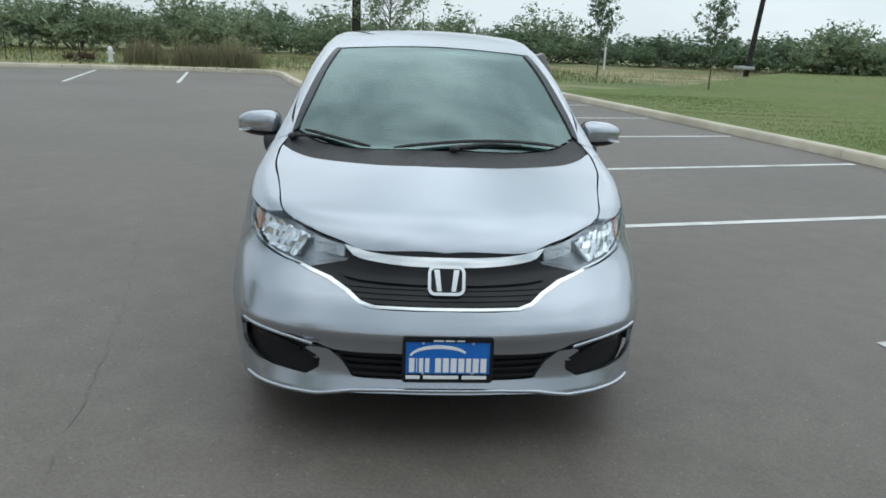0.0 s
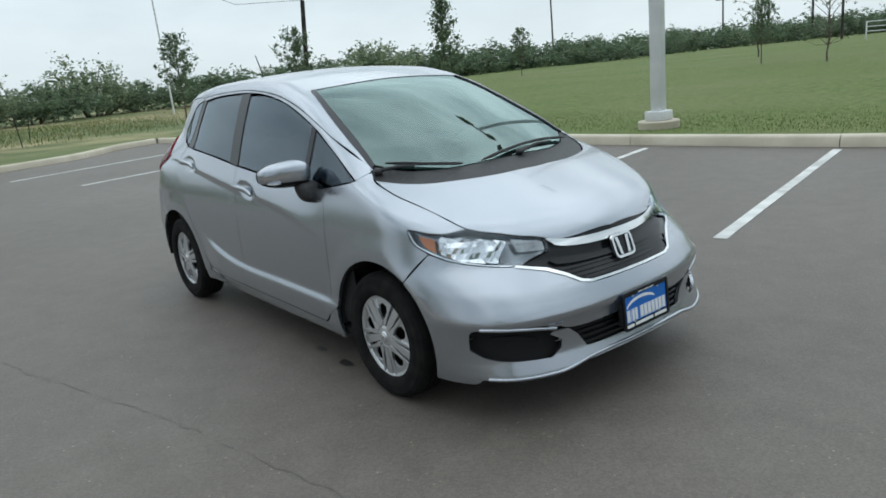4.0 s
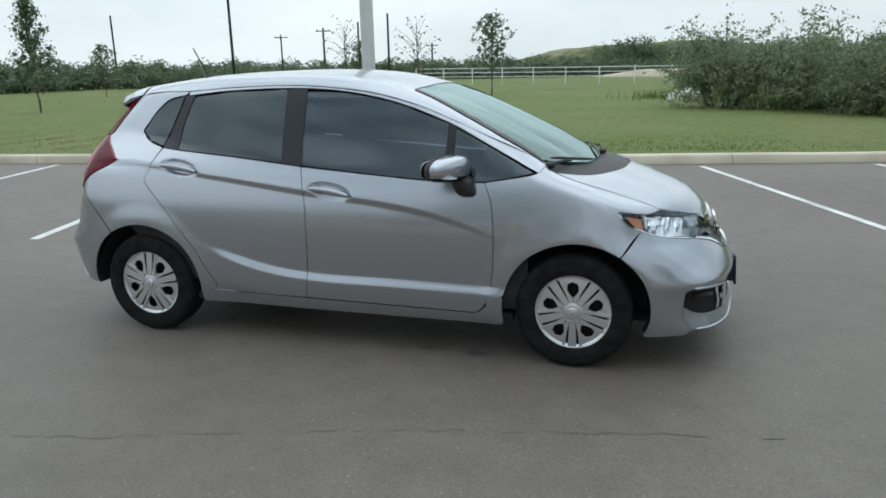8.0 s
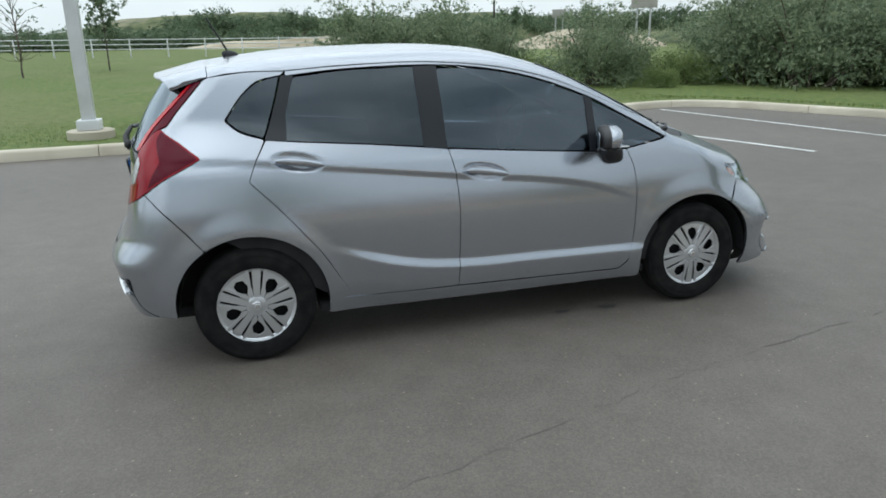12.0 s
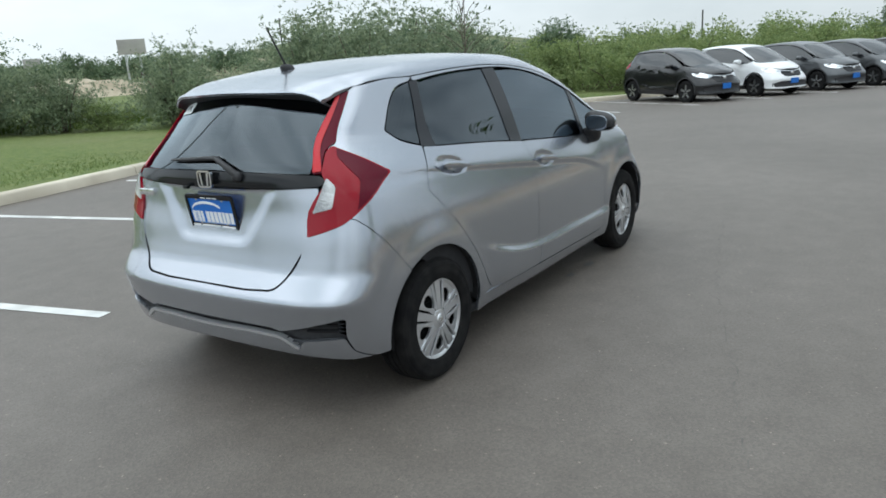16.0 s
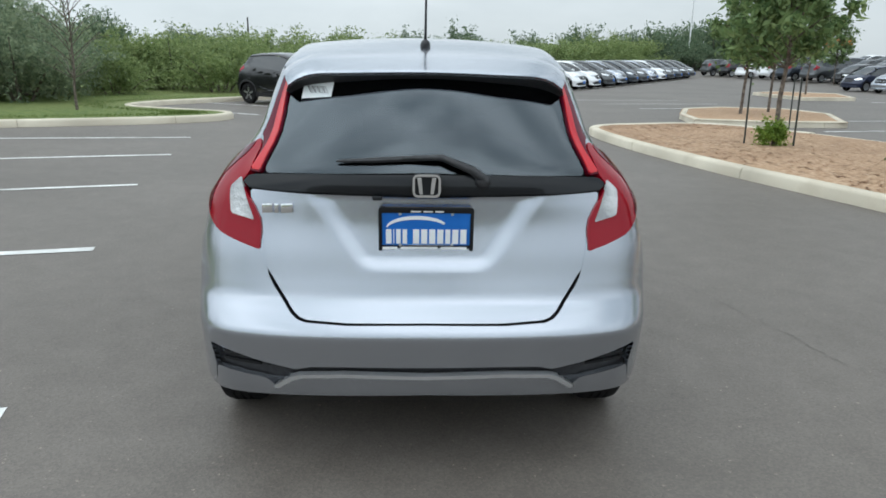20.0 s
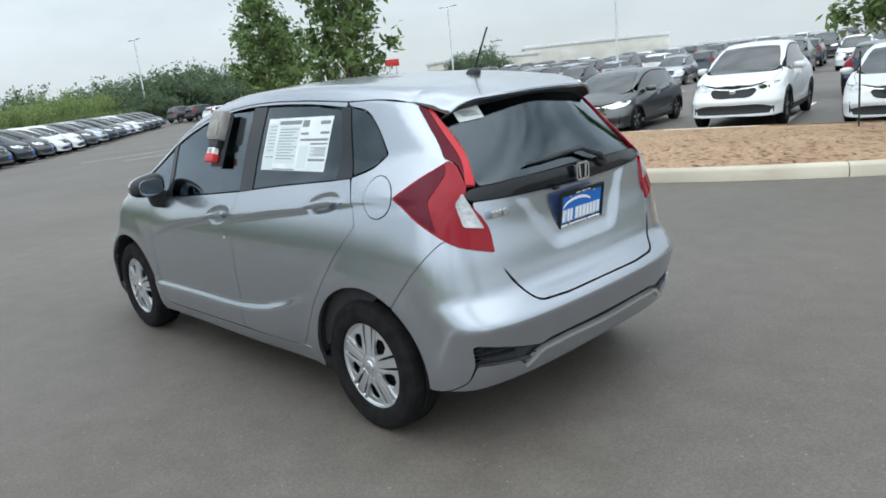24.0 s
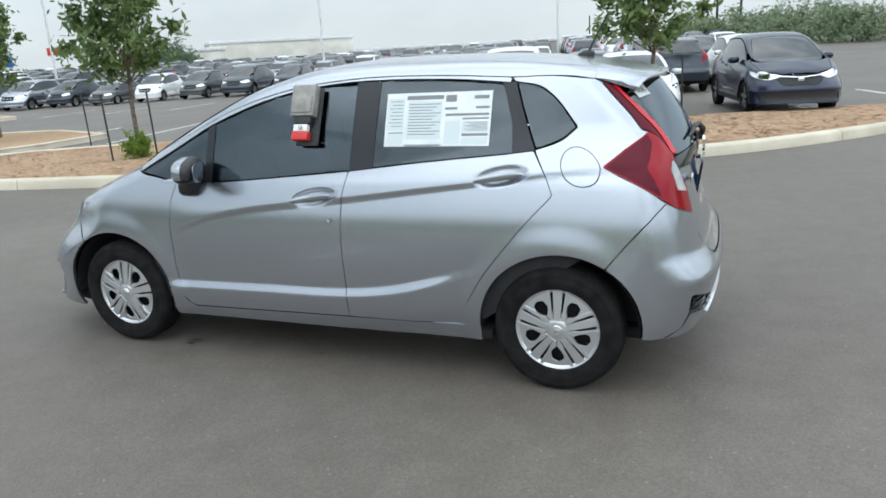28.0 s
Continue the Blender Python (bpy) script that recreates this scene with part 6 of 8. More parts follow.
# oil spots on the asphalt
for x, y, r, s in ((0.458, -0.736, 0.045, 0.55), (0.749, -0.755, 0.055, 0.6), (0.89, 0.775, 0.028, 0.7), (0.885, 0.722, 0.042, 0.7), (0.06, 0.72, 0.03, 0.4)):
    v = [(x + r * math.cos(a) * (1 + 0.25 * math.sin(3 * a + x)), y + r * s * math.sin(a) * (1 + 0.2 * math.cos(2 * a)), 0.003) for a in [2 * math.pi * i / 18 for i in range(18)]]
    tagged(new("oil_spot", mesh_of("oil_spot", v, [list(range(18))], grain(shader("oil", (0.025, 0.024, 0.024), 0.35), [(0.015, 0.015, 0.015), (0.045, 0.043, 0.042)], 30))), "small dark oil spot on the asphalt beside a tyre", "stain", "oil spots")


def seam(pts, w, seed):
    """A thin dark filled crack in the asphalt."""
    r = np.random.RandomState(seed)
    line = smooth_line(pts, 14)
    v = []
    for i, (x, y) in enumerate(line):
        a, b = Vector(line[max(i - 1, 0)]), Vector(line[min(i + 1, len(line) - 1)])
        nrm = Vector((-(b - a).y, (b - a).x)).normalized()
        o, ww = r.normal() * 0.012, w * (0.4 + r.rand())
        v += [(x + nrm.x * (o + g * ww), y + nrm.y * (o + g * ww), gz(x) + 0.002) for g in (-1, 1)]
    f = [(2 * i, 2 * i + 2, 2 * i + 3, 2 * i + 1) for i in range(len(line) - 1) if r.rand() < 0.45]
    tagged(new("asphalt_seam", mesh_of("asphalt_seam", v, f, seam_mat)), "thin dark sealed seam in the worn asphalt", "seam", "asphalt seams", "structure")


seam_mat = grain(shader("seam_filler", (0.1, 0.09, 0.08), 0.75), [(0.105, 0.096, 0.086), (0.150, 0.137, 0.122)], 18, coords="World")
seam([(2.2, -1.35), (0.9, -1.6), (0.16, -1.79), (-0.8, -2.07), (-1.5, -2.25), (-2.7, -2.5), (-5.2, -3.2), (-9.2, -4.25)], 0.0035, 4)


# ---- planting ----
def leaves(centres, radii, count, size, seed, flat=0.75, droop=0.0, broad=0.42, core=0):
    """Leaf blades as quads about clump centres: vertices and faces."""
    r = np.random.RandomState(seed)
    k = r.randint(0, len(centres), count)
    d = r.normal(size=(count, 3))
    d /= np.linalg.norm(d, axis=1)[:, None]
    rad = np.abs(r.normal(size=count)) * 0.62
    c = np.array(centres)[k] + d * (np.array(radii)[k] * rad)[:, None] * (1, 1, flat)
    c[:, 2] -= droop * rad * np.array(radii)[k]
    a = r.normal(size=(count, 3))
    a /= np.linalg.norm(a, axis=1)[:, None]
    b = np.cross(a, r.normal(size=(count, 3)))
    b /= np.linalg.norm(b, axis=1)[:, None]
    s = (size * (0.6 + 0.8 * r.rand(count)))[:, None]
    if core:   # broader sprays deep in the crown close it
        c[:core] = np.array(centres)[k[:core]] * (0.8, 0.8, 0.88) + d[:core] * (np.array(radii)[k[:core]] * 0.5)[:, None]
        s[:core] *= 2.0
    q = np.stack([c - a * s, c + b * s * broad, c + a * s, c - b * s * broad], 1).reshape(-1, 3)
    f = np.arange(count * 4).reshape(-1, 4)
    return q, f


def leaf_mesh(name, mat, *args, **kw):
    v, f = leaves(*args, **kw)
    return mesh_of(name, v, f.tolist(), mat)


def bush_meshes(seed, wide, tall, count, size, mat, boughs=44, low=0.04, airy=0.5):
    """A many-stemmed bush: boughs fan out from its foot, each with twigs that carry fine sprays; airy thins the outline."""
    r = np.random.RandomState(seed)
    cs, rs, stems = [], [], []
    for i in range(boughs):
        a, q = r.rand() * 2 * math.pi, math.sqrt(r.rand())
        top = tall * (1 - 0.55 * q**2.4) * (0.74 + 0.3 * r.rand())
        foot = np.array([0.10 * wide * q * math.cos(a), 0.10 * wide * q * math.sin(a), 0.0])
        end = np.array([wide / 2 * q * math.cos(a), wide / 2 * q * math.sin(a), max(top * (0.35 + 0.65 * r.rand() ** 0.5), low * tall)])
        knee = foot * 0.4 + end * 0.6 + np.array([0, 0, 0.16 * tall])
        n = 9
        for k in range(n):
            t = 0.25 + 0.75 * k / (n - 1)
            p = foot * (1 - t) ** 2 + 2 * t * (1 - t) * knee + end * t * t
            p[2] = max(p[2], low * tall)
            w = tall * (0.15 - 0.085 * airy * (k / (n - 1)) ** 2)
            cs.append(tuple(p))
            rs.append(w)
            for _ in range(2):   # twigs
                d = r.normal(size=3) * 0.085 * tall * (1.2 - 0.4 * t)
                cs.append((p[0] + d[0], p[1] + d[1], max(p[2] + abs(d[2]) * 0.9, 0.03)))
                rs.append(w * (0.62 - 0.3 * airy))
        if i < 7:
            stems.append(tube([tuple(foot - (0, 0, 0.1)), tuple(foot * 0.35 + knee * 0.5 + end * 0.15), tuple(end)], [0.016 * tall, 0.010 * tall, 0.003 * tall], 5))
    for i in range(boughs if low < 0.2 else 0):   # low growth closes the foot
        a, q = r.rand() * 2 * math.pi, math.sqrt(r.rand())
        cs += [(0.46 * wide * q * math.cos(a), 0.46 * wide * q * math.sin(a), tall * (0.06 + 0.26 * r.rand()))] * 4
        rs += [tall * 0.15] * 4
    crown = leaf_mesh("crown", mat, cs, rs, count, size, seed + 5, flat=0.8, broad=0.36, core=count // 8)
    me = bpy.data.meshes.new("stem")
    bm = join(*stems)
    bm.to_mesh(me)
    bm.free()
    me.materials.append(bark)
    return me, crown


def tree_meshes(seed, tall, stem, crown_w, count, size, mat, cone=0.0, thick=0.05, sparse=1.0):
    """A young tree: tapered trunk with limbs, and its crown."""
    r = np.random.RandomState(seed)
    bits = [tube([(0, 0, -0.15), (0.02, 0.01, stem * 0.5), (0.03 * r.randn(), 0.03 * r.randn(), stem), (0.05 * r.randn(), 0.05 * r.randn(), tall * 0.93)], [thick, thick * 0.85, thick * 0.7, 0.008], 8)]
    cs, rs = [], []
    n = 34
    for i in range(n):
        h = stem * 0.92 + (tall - stem * 0.92) * (i + 0.5) / n
        u = (h - stem * 0.92) / (tall - stem * 0.92)
        w = crown_w / 2 * ((1 - u) ** 0.8 + 0.08 if cone else math.sqrt(max(0.02, 1 - (2 * u - 0.85) ** 2 / 1.5)))
        a = i * 2.4 + r.rand()
        q = w * (0.45 + 0.55 * r.rand())
        end = Vector((q * math.cos(a), q * math.sin(a), h + 0.1 * crown_w * r.rand()))
        bits.append(tube([(0, 0, max(stem * 0.8, h - 0.25 * crown_w)), (end.x * 0.5, end.y * 0.5, h - 0.06 * crown_w), end], [thick * 0.35, thick * 0.2, 0.004], 4))
        cs.append(tuple(end))
        rs.append(crown_w * (0.10 + 0.08 * r.rand()) * (0.6 + 0.4 * sparse))
        if sparse > 0.6:
            cs.append((end.x * 0.5, end.y * 0.5, h))
            rs.append(crown_w * 0.13)
    trunk = bpy.data.meshes.new("trunk")
    bm = join(*bits)
    bm.to_mesh(trunk)
    bm.free()
    trunk.materials.append(bark)
    return trunk, leaf_mesh("crown", mat, cs, rs, count, size, seed + 3, flat=0.9)


def plant(name, meshes, x, y, turn=0.0, s=1.0, label="", category="tree", group="", lift=0.12, sz=None):
    root = thing(name, label, category, pose(x, y, gz(x) + lift, 0, 0, turn), group)
    for nm, me in zip(("trunk" if name.endswith("tree") else "stem", "crown"), meshes):
        part(nm, me, root, m=Matrix.Diagonal((s, s, sz or s, 1)))
    return root


MESQUITE = [bush_meshes(11 + i, 5.4, 3.8, 17000, 0.058, leaf_bush, 60, 0.03, 0.6) for i in range(4)]
SCRUB = [bush_meshes(31 + i, 4.8, 2.6, 11000, 0.056, leaf_scrub, 54, 0.02, 0.4) for i in range(3)]
FAR_MESQUITE = [bush_meshes(41 + i, 5.4, 3.6, 5200, 0.105, leaf_bush, 44, 0.03, 0.3) for i in range(3)]
FAR_SCRUB = [bush_meshes(45 + i, 5.6, 2.6, 4200, 0.10, leaf_dark, 44, 0.02, 0.25) for i in range(3)]
OAK = [bush_meshes(51 + i, 9.0, 6.6, 6500, 0.17, leaf_dark, 46, 0.3, 0.15) for i in range(2)]
rnd = random.Random(7)
# the thicket beside the lawn and behind the parked row
for x, y, s, kind in [(3.9, 20.6, 0.84, 0), (6.3, 19.8, 0.86, 0), (7.7, 18.6, 0.6, 0), (9.7, 15.6, 0.72, 0), (10.7, 16.6, 0.56, 0), (8.5, 17.6, 0.42, 1), (11.9, 17.2, 0.5, 1), (12.7, 15.4, 0.5, 1), (11.0, 14.2, 0.3, 1),
                      (14.8, 15.2, 0.98, 0), (15.2, 13.0, 0.92, 0), (16.9, 16.5, 1.1, 0), (17.8, 13.6, 1.06, 0), (19.8, 15.8, 1.14, 0), (17.2, 11.4, 0.8, 0), (20.2, 12.4, 1.0, 0), (22.2, 14.4, 1.05, 0), (22.0, 10.6, 0.7, 1), (24.6, 13.0, 1.0, 1),
                      (26, 12.4, 1.05, 1), (25.2, 7.8, 0.95, 1), (27.2, 10.2, 1.1, 1), (28.4, 5.8, 1.02, 1), (29.5, 9.5, 1.25, 1), (31.6, 3.9, 1.0, 1), (33.4, 7.6, 1.3, 1), (34.8, 1.6, 1.05, 1), (37, 5, 1.35, 1), (38.4, -0.6, 1.1, 1), (42, -2.6, 1.2, 1), (43, 3, 1.45, 1),
                      (46, -5.2, 1.2, 1), (50, -7.6, 1.3, 1), (54, -10.2, 1.4, 1), (58.5, -13, 1.45, 1), (64, -16.4, 1.6, 1), (70, -20, 1.7, 1), (77, -24.5, 1.8, 1)]:
    pool = MESQUITE if kind == 0 else SCRUB
    plant("mesquite_bush" if kind == 0 else "scrub_bush", pool[rnd.randrange(len(pool))], x, y, rnd.uniform(0, 360), s, "feathery green mesquite thicket bush at the lawn's edge" if kind == 0 else "low green scrub bush behind the parked cars", "bush", "thicket bushes")
# bushes across the meadow, and the far belt
for az, d, s, kind in [(-146, 40, 1.0, 0), (-151, 47, 1.0, 0), (-155, 44, 0.95, 0), (-159, 50, 1.1, 1), (-163.5, 44, 1.05, 0), (-167, 52, 1.0, 0), (-171, 56, 1.2, 1), (-175, 50, 1.0, 0), (-179, 58, 1.2, 1), (176, 52, 1.0, 0), (172, 56, 1.2, 1), (168, 60, 1.2, 0),
                       (164, 64, 1.2, 1), (160, 60, 1.15, 1), (156, 66, 1.3, 1), (152.5, 60, 1.2, 1), (149, 56, 1.2, 1), (146, 54, 1.1, 0), (143, 60, 1.25, 1), (139, 58, 1.2, 1), (135, 62, 1.25, 1), (131, 66, 1.2, 1), (127.5, 60, 1.1, 1), (123, 72, 1.2, 1), (119, 78, 1.2, 1), (115, 84, 1.2, 1), (111, 90, 1.2, 1),
                       (107, 92, 1.3, 1), (103, 88, 1.2, 1), (99, 94, 1.3, 1), (95, 96, 1.2, 1), (-88, 74, 1.2, 0), (-92, 66, 1.1, 0), (-96, 72, 1.2, 0), (-100, 66, 1.1, 0), (-104, 74, 1.2, 0), (-108, 70, 1.2, 0), (-113, 60, 1.0, 0), (-118, 64, 1.1, 0), (-124, 60, 1.1, 0), (-130, 52, 1.0, 0), (-136, 50, 1.0, 0), (-141, 46, 1.0, 0)]:
    x, y = d * math.cos(radians(az)), d * math.sin(radians(az))
    pool = FAR_MESQUITE if kind == 0 else FAR_SCRUB
    plant("mesquite_bush" if kind == 0 else "scrub_bush", pool[rnd.randrange(len(pool))], x, y, rnd.uniform(0, 360), s * (1.35 if kind == 0 else 1.7), "bushy green scrub beyond the meadow", "bush", "far scrub", sz=s * (1.12 if kind == 0 else 1.0))
for az, d, s in [(-169.8, 82, 0.85), (-3.5, 74, 0.8), (0.5, 84, 0.75), (-9, 86, 0.75), (-13.6, 80, 0.85), (-17, 90, 0.8), (-21.5, 92, 0.7), (-25, 98, 0.95), (-28, 104, 0.9), (24, 82, 0.95), (18, 88, 0.75), (15, 96, 0.65), (8, 92, 0.55), (-48.3, 118, 1.1), (-46.6, 124, 0.95), (-94, 92, 0.8), (-98, 96, 0.85), (-103, 90, 0.8), (122, 96, 0.6), (128, 100, 0.6)]:
    plant("oak_tree", OAK[rnd.randrange(2)], d * math.cos(radians(az)), d * math.sin(radians(az)), rnd.uniform(0, 360), s, "dark rounded live oak in the distance", "tree", "far oaks")
BELT = bush_meshes(57, 12.0, 5.6, 7500, 0.18, leaf_dark, 60, 0.02, 0.2)
for az, d, s in ((-19.0, 96, 1.05), (-21.2, 104, 1.15), (-23.4, 98, 1.25), (-25.6, 106, 1.35), (-27.6, 112, 1.2)):
    plant("oak_tree", BELT, d * math.cos(radians(az)), d * math.sin(radians(az)), az * 40, s, "dense dark oak in a belt behind the parked rows", "tree", "oak belt")
# young trees
YOUNG = tree_meshes(71, 3.95, 1.6, 2.0, 6200, 0.078, leaf_young, thick=0.045)
YOUNG2 = tree_meshes(73, 4.1, 1.45, 2.15, 6500, 0.078, leaf_young, thick=0.045)
WIDE = tree_meshes(75, 3.9, 1.2, 3.2, 5200, 0.05, leaf_bush, thick=0.06)
SMALL = tree_meshes(77, 3.3, 1.5, 1.7, 2200, 0.062, leaf_dark, thick=0.035)
CONE = tree_meshes(79, 4.1, 1.1, 1.9, 3400, 0.07, leaf_dark, cone=1, thick=0.045)
BARE = tree_meshes(81, 3.6, 1.0, 2.4, 170, 0.07, leaf_dark, thick=0.04, sparse=0.2)
plant("young_tree", YOUNG, 7.68, -6.08, 30, 1.0, "young leafy tree with slender trunk staked on the mulch island", group="island trees")
plant("young_tree", YOUNG2, -0.7, -9.95, 100, 1.05, "young leafy tree with bare lower trunk staked on the mulch", group="island trees")
plant("young_tree", YOUNG2, 15.9, -9.2, 200, 1.05, "young leafy tree on a small mulch island", group="island trees")
plant("young_tree", YOUNG, 16.9, -10.5, 300, 0.95, "young leafy tree on a small mulch island", group="island trees")
plant("young_tree", YOUNG, 32.6, -20.2, 10, 1.15, "young leafy tree on a small mulch island", group="island trees")
plant("young_tree", YOUNG2, 52, -33, 40, 1.2, "young leafy tree between parked rows", group="island trees")
plant("young_tree", WIDE, -21.4, -0.5, 0, 1.0, "young feathery tree on the rough grass", group="lawn trees")
for x, y, me, s, t in [(-26.3, 8.3, SMALL, 1.05, 20), (-21.6, 11.2, SMALL, 0.95, 140), (-20.2, 17.5, CONE, 1.0, 0), (-27.5, 29.5, SMALL, 0.9, 60), (-14.5, 33, BARE, 1.15, 10), (-11, 26.5, SMALL, 0.8, 80), (-8.0, 25.5, BARE, 1.0, 200), (-5.6, 29.5, SMALL, 1.15, 250), (13.9, 8.3, BARE, 0.95, 20)]:
    plant("young_tree", me, x, y, t, s, {id(SMALL): "small young tree standing alone on the lawn", id(CONE): "dark conical young tree on the lawn", id(BARE): "thin young tree with almost bare branches"}[id(me)], group="lawn trees")
SAGE = bush_meshes(91, 2.4, 1.05, 9000, 0.036, leaf_pale, 50, 0.0, 0.6)
plant("sage_bush", SAGE, 3.75, -6.75, 40, 1.0, "spreading grey-green sage bush on the mulch", "bush")
plant("sage_bush", bush_meshes(93, 0.75, 0.7, 2600, 0.034, leaf_lime, 30, 0.0, 0.4), 7.64, -5.98, 0, 0.75, "small lime-green bush at a young tree's foot", "bush", "foot bushes")
for x, y in ((7.56, -6.34), (7.92, -5.66), (-0.15, -9.75), (-1.25, -10.15), (10.9, -8.0)):
    st = tube([(x, y, gz(x) + 0.05), (x + 0.02, y + 0.01, gz(x) + 1.25)], 0.016, 6)
    me = bpy.data.meshes.new("tree_stake")
    st.to_mesh(me)
    st.free()
    me.materials.append(stake_mat)
    tagged(new("tree_stake", me), "thin dark green steel tree stake driven into the mulch", "stake", "tree stakes")


def blades(name, spots, count, spread, tall, wide, mat, label, seed, lift=0.12):
    r = np.random.RandomState(seed)
    k = r.randint(0, len(spots), count)
    base = np.array(spots)[k] + r.normal(size=(count, 2)) * spread
    a = r.rand(count) * 2 * math.pi
    h = tall * (0.45 + 0.75 * r.rand(count))
    lean = r.normal(size=(count, 2)) * 0.22 * h[:, None]
    z = fall(base[:, 0]) + lift
    w = wide * (0.6 + 0.8 * r.rand(count))
    p0 = np.stack([base[:, 0] - np.cos(a) * w, base[:, 1] - np.sin(a) * w, z - 0.02], 1)
    p1 = np.stack([base[:, 0] + np.cos(a) * w, base[:, 1] + np.sin(a) * w, z - 0.02], 1)
    p2 = np.stack([base[:, 0] + lean[:, 0], base[:, 1] + lean[:, 1], z + h], 1)
    v = np.stack([p0, p1, p2], 1).reshape(-1, 3)
    ob = new(name, mesh_of(name, v, np.arange(count * 3).reshape(-1, 3).tolist(), mat))
    return tagged(ob, label, "grass", kind="stuff")


rr = np.random.RandomState(3)
edge = [p for p in offset(keep, 0.75)]
lawn_spots = [(p[0] + 0.0, p[1] + d) for p in edge if -17 < p[0] < 9.5 for d in np.linspace(0, 5.5, 26)]
lawn_blade = leaf_material("lawn_blades", (0.06, 0.105, 0.018), (0.10, 0.15, 0.03), (0.15, 0.185, 0.05))
blades("lawn_blades", lawn_spots, 42000, 0.2, 0.035, 0.006, lawn_blade, "short mown blades of grass along the kerb", 5, 0.135)
blades("meadow_grass", [(x, y) for x in np.linspace(-46, -25, 16) for y in np.linspace(-38, 22, 26)], 24000, 1.1, 0.17, 0.010, straw, "tall dry straw-coloured meadow grass", 6)
blades("meadow_grass", [(x, y) for x in np.linspace(-60, -24, 20) for y in np.linspace(24, 46, 10)], 14000, 1.3, 0.3, 0.014, straw, "tall dry straw-coloured meadow grass", 8)
blades("meadow_weeds", [(x, y) for x in np.linspace(-42, -24, 12) for y in np.linspace(-36, 8, 20)], 22000, 1.0, 0.18, 0.011, lawn_blade, "green weeds among dry meadow grass", 9)
clump_mat = leaf_material("grey_grass", (0.13, 0.125, 0.075), (0.21, 0.195, 0.12), (0.31, 0.28, 0.18))
for i, (x, y) in enumerate(((-25.0, -8.2), (-25.2, -6.4), (-25.6, -10.2), (-26.3, -7.2))):
    blades("grass_plumes", [(x, y)], 50, 0.24, 1.5, 0.016, straw, "pale feathery plumes over a clump of dry grass", 30 + i)
    blades("grass_clump", [(x, y)], 1300, 0.36, 0.85, 0.011, clump_mat, "tall clump of dry pampas-like grass by the kerb", 20 + i)
blades("edge_weeds", [(p[0], p[1] + d) for p in offset(keep, 0.9) if p[0] > 9 for d in (0, 0.3)], 5000, 0.16, 0.07, 0.008, lawn_blade, "grass along the kerb by the thicket", 10)
blades("thicket_grass", [(x, 16.5 + 6 * math.sin(x * 0.7) * 0.2 + (17 - x) * 0.55) for x in np.linspace(2, 18, 30)], 7000, 0.7, 0.55, 0.02, lawn_blade, "tall green grass at the thicket's foot", 11)


# mulch chips lying on the near bed
def chips():
    r = np.random.RandomState(12)
    n = 5200
    t = r.rand(n)
    line = np.array(ISLAND_NEAR)
    i = np.clip((t * (len(line) - 1)).astype(int), 0, len(line) - 2)
    p = line[i] + (line[i + 1] - line[i]) * (t * (len(line) - 1) - i)[:, None]
    p = p + np.stack([r.normal(size=n) * 0.2, -0.35 - 4.5 * r.rand(n) ** 1.3], 1)
    ok = np.array([inside(q, offset(ISLAND_NEAR, -0.25) + ISLAND_BACK[1:]) for q in p.tolist()])
    p = p[ok]
    n = len(p)
    a, l, w = r.rand(n) * math.pi, 0.02 + 0.05 * r.rand(n), 0.006 + 0.012 * r.rand(n)
    d = np.stack([np.cos(a) * l, np.sin(a) * l], 1)
    e = np.stack([-np.sin(a) * w, np.cos(a) * w], 1)
    z = fall(p[:, 0]) + 0.136
    h = 0.012 * r.rand(n)
    v = np.stack([np.column_stack([p - d - e, z]), np.column_stack([p + d - e, z + h]), np.column_stack([p + d + e, z + h]), np.column_stack([p - d + e, z])], 1).reshape(-1, 3)
    m = leaf_material("mulch_chips", (0.16, 0.085, 0.045), (0.32, 0.19, 0.11), (0.5, 0.36, 0.25))
    tagged(new("mulch_chips", mesh_of("mulch_chips", v, np.arange(n * 4).reshape(-1, 4).tolist(), m)), "reddish shredded wood chips strewn on the bed", "mulch", kind="stuff")


chips()
bed("mulch_bed", [(13.4, -6.9), (15.5, -7.3), (18.2, -8.4), (19.3, -10.0), (18.8, -12.0), (16.5, -12.2), (13.0, -10.6), (12.9, -8.5)], mulch, 0.13, "small island bed of reddish mulch")
kerb([(13.4, -6.9), (15.5, -7.3), (18.2, -8.4), (19.3, -10.0), (18.8, -12.0), (16.5, -12.2), (13.0, -10.6), (12.9, -8.5), (13.4, -6.9)], -1, width=0.18)
bed("mulch_bed", [(28, -17.6), (34, -18), (36.5, -20.5), (34, -22.8), (28.5, -20.4)], mulch, 0.13, "small island bed of reddish mulch")
kerb([(28, -17.6), (34, -18), (36.5, -20.5), (34, -22.8), (28.5, -20.4), (28, -17.6)], -1, width=0.18)
for k in range(8):
    a = Vector((6.5 + 2.7 * k, -10.6 + 0.6 * k))
    stripe(a, a + Vector((1.1, -4.9)))
for k in range(9):
    a = Vector((8 + 3.2 * k, -24.5 + 0.7 * k))
    stripe(a, a + Vector((0.9, -4.2)))
for k in range(4):
    a = Vector((-6.3 + 2.65 * k, -12.9 + 0.45 * k))
    stripe(a, a + Vector((1.1, -4.9)))


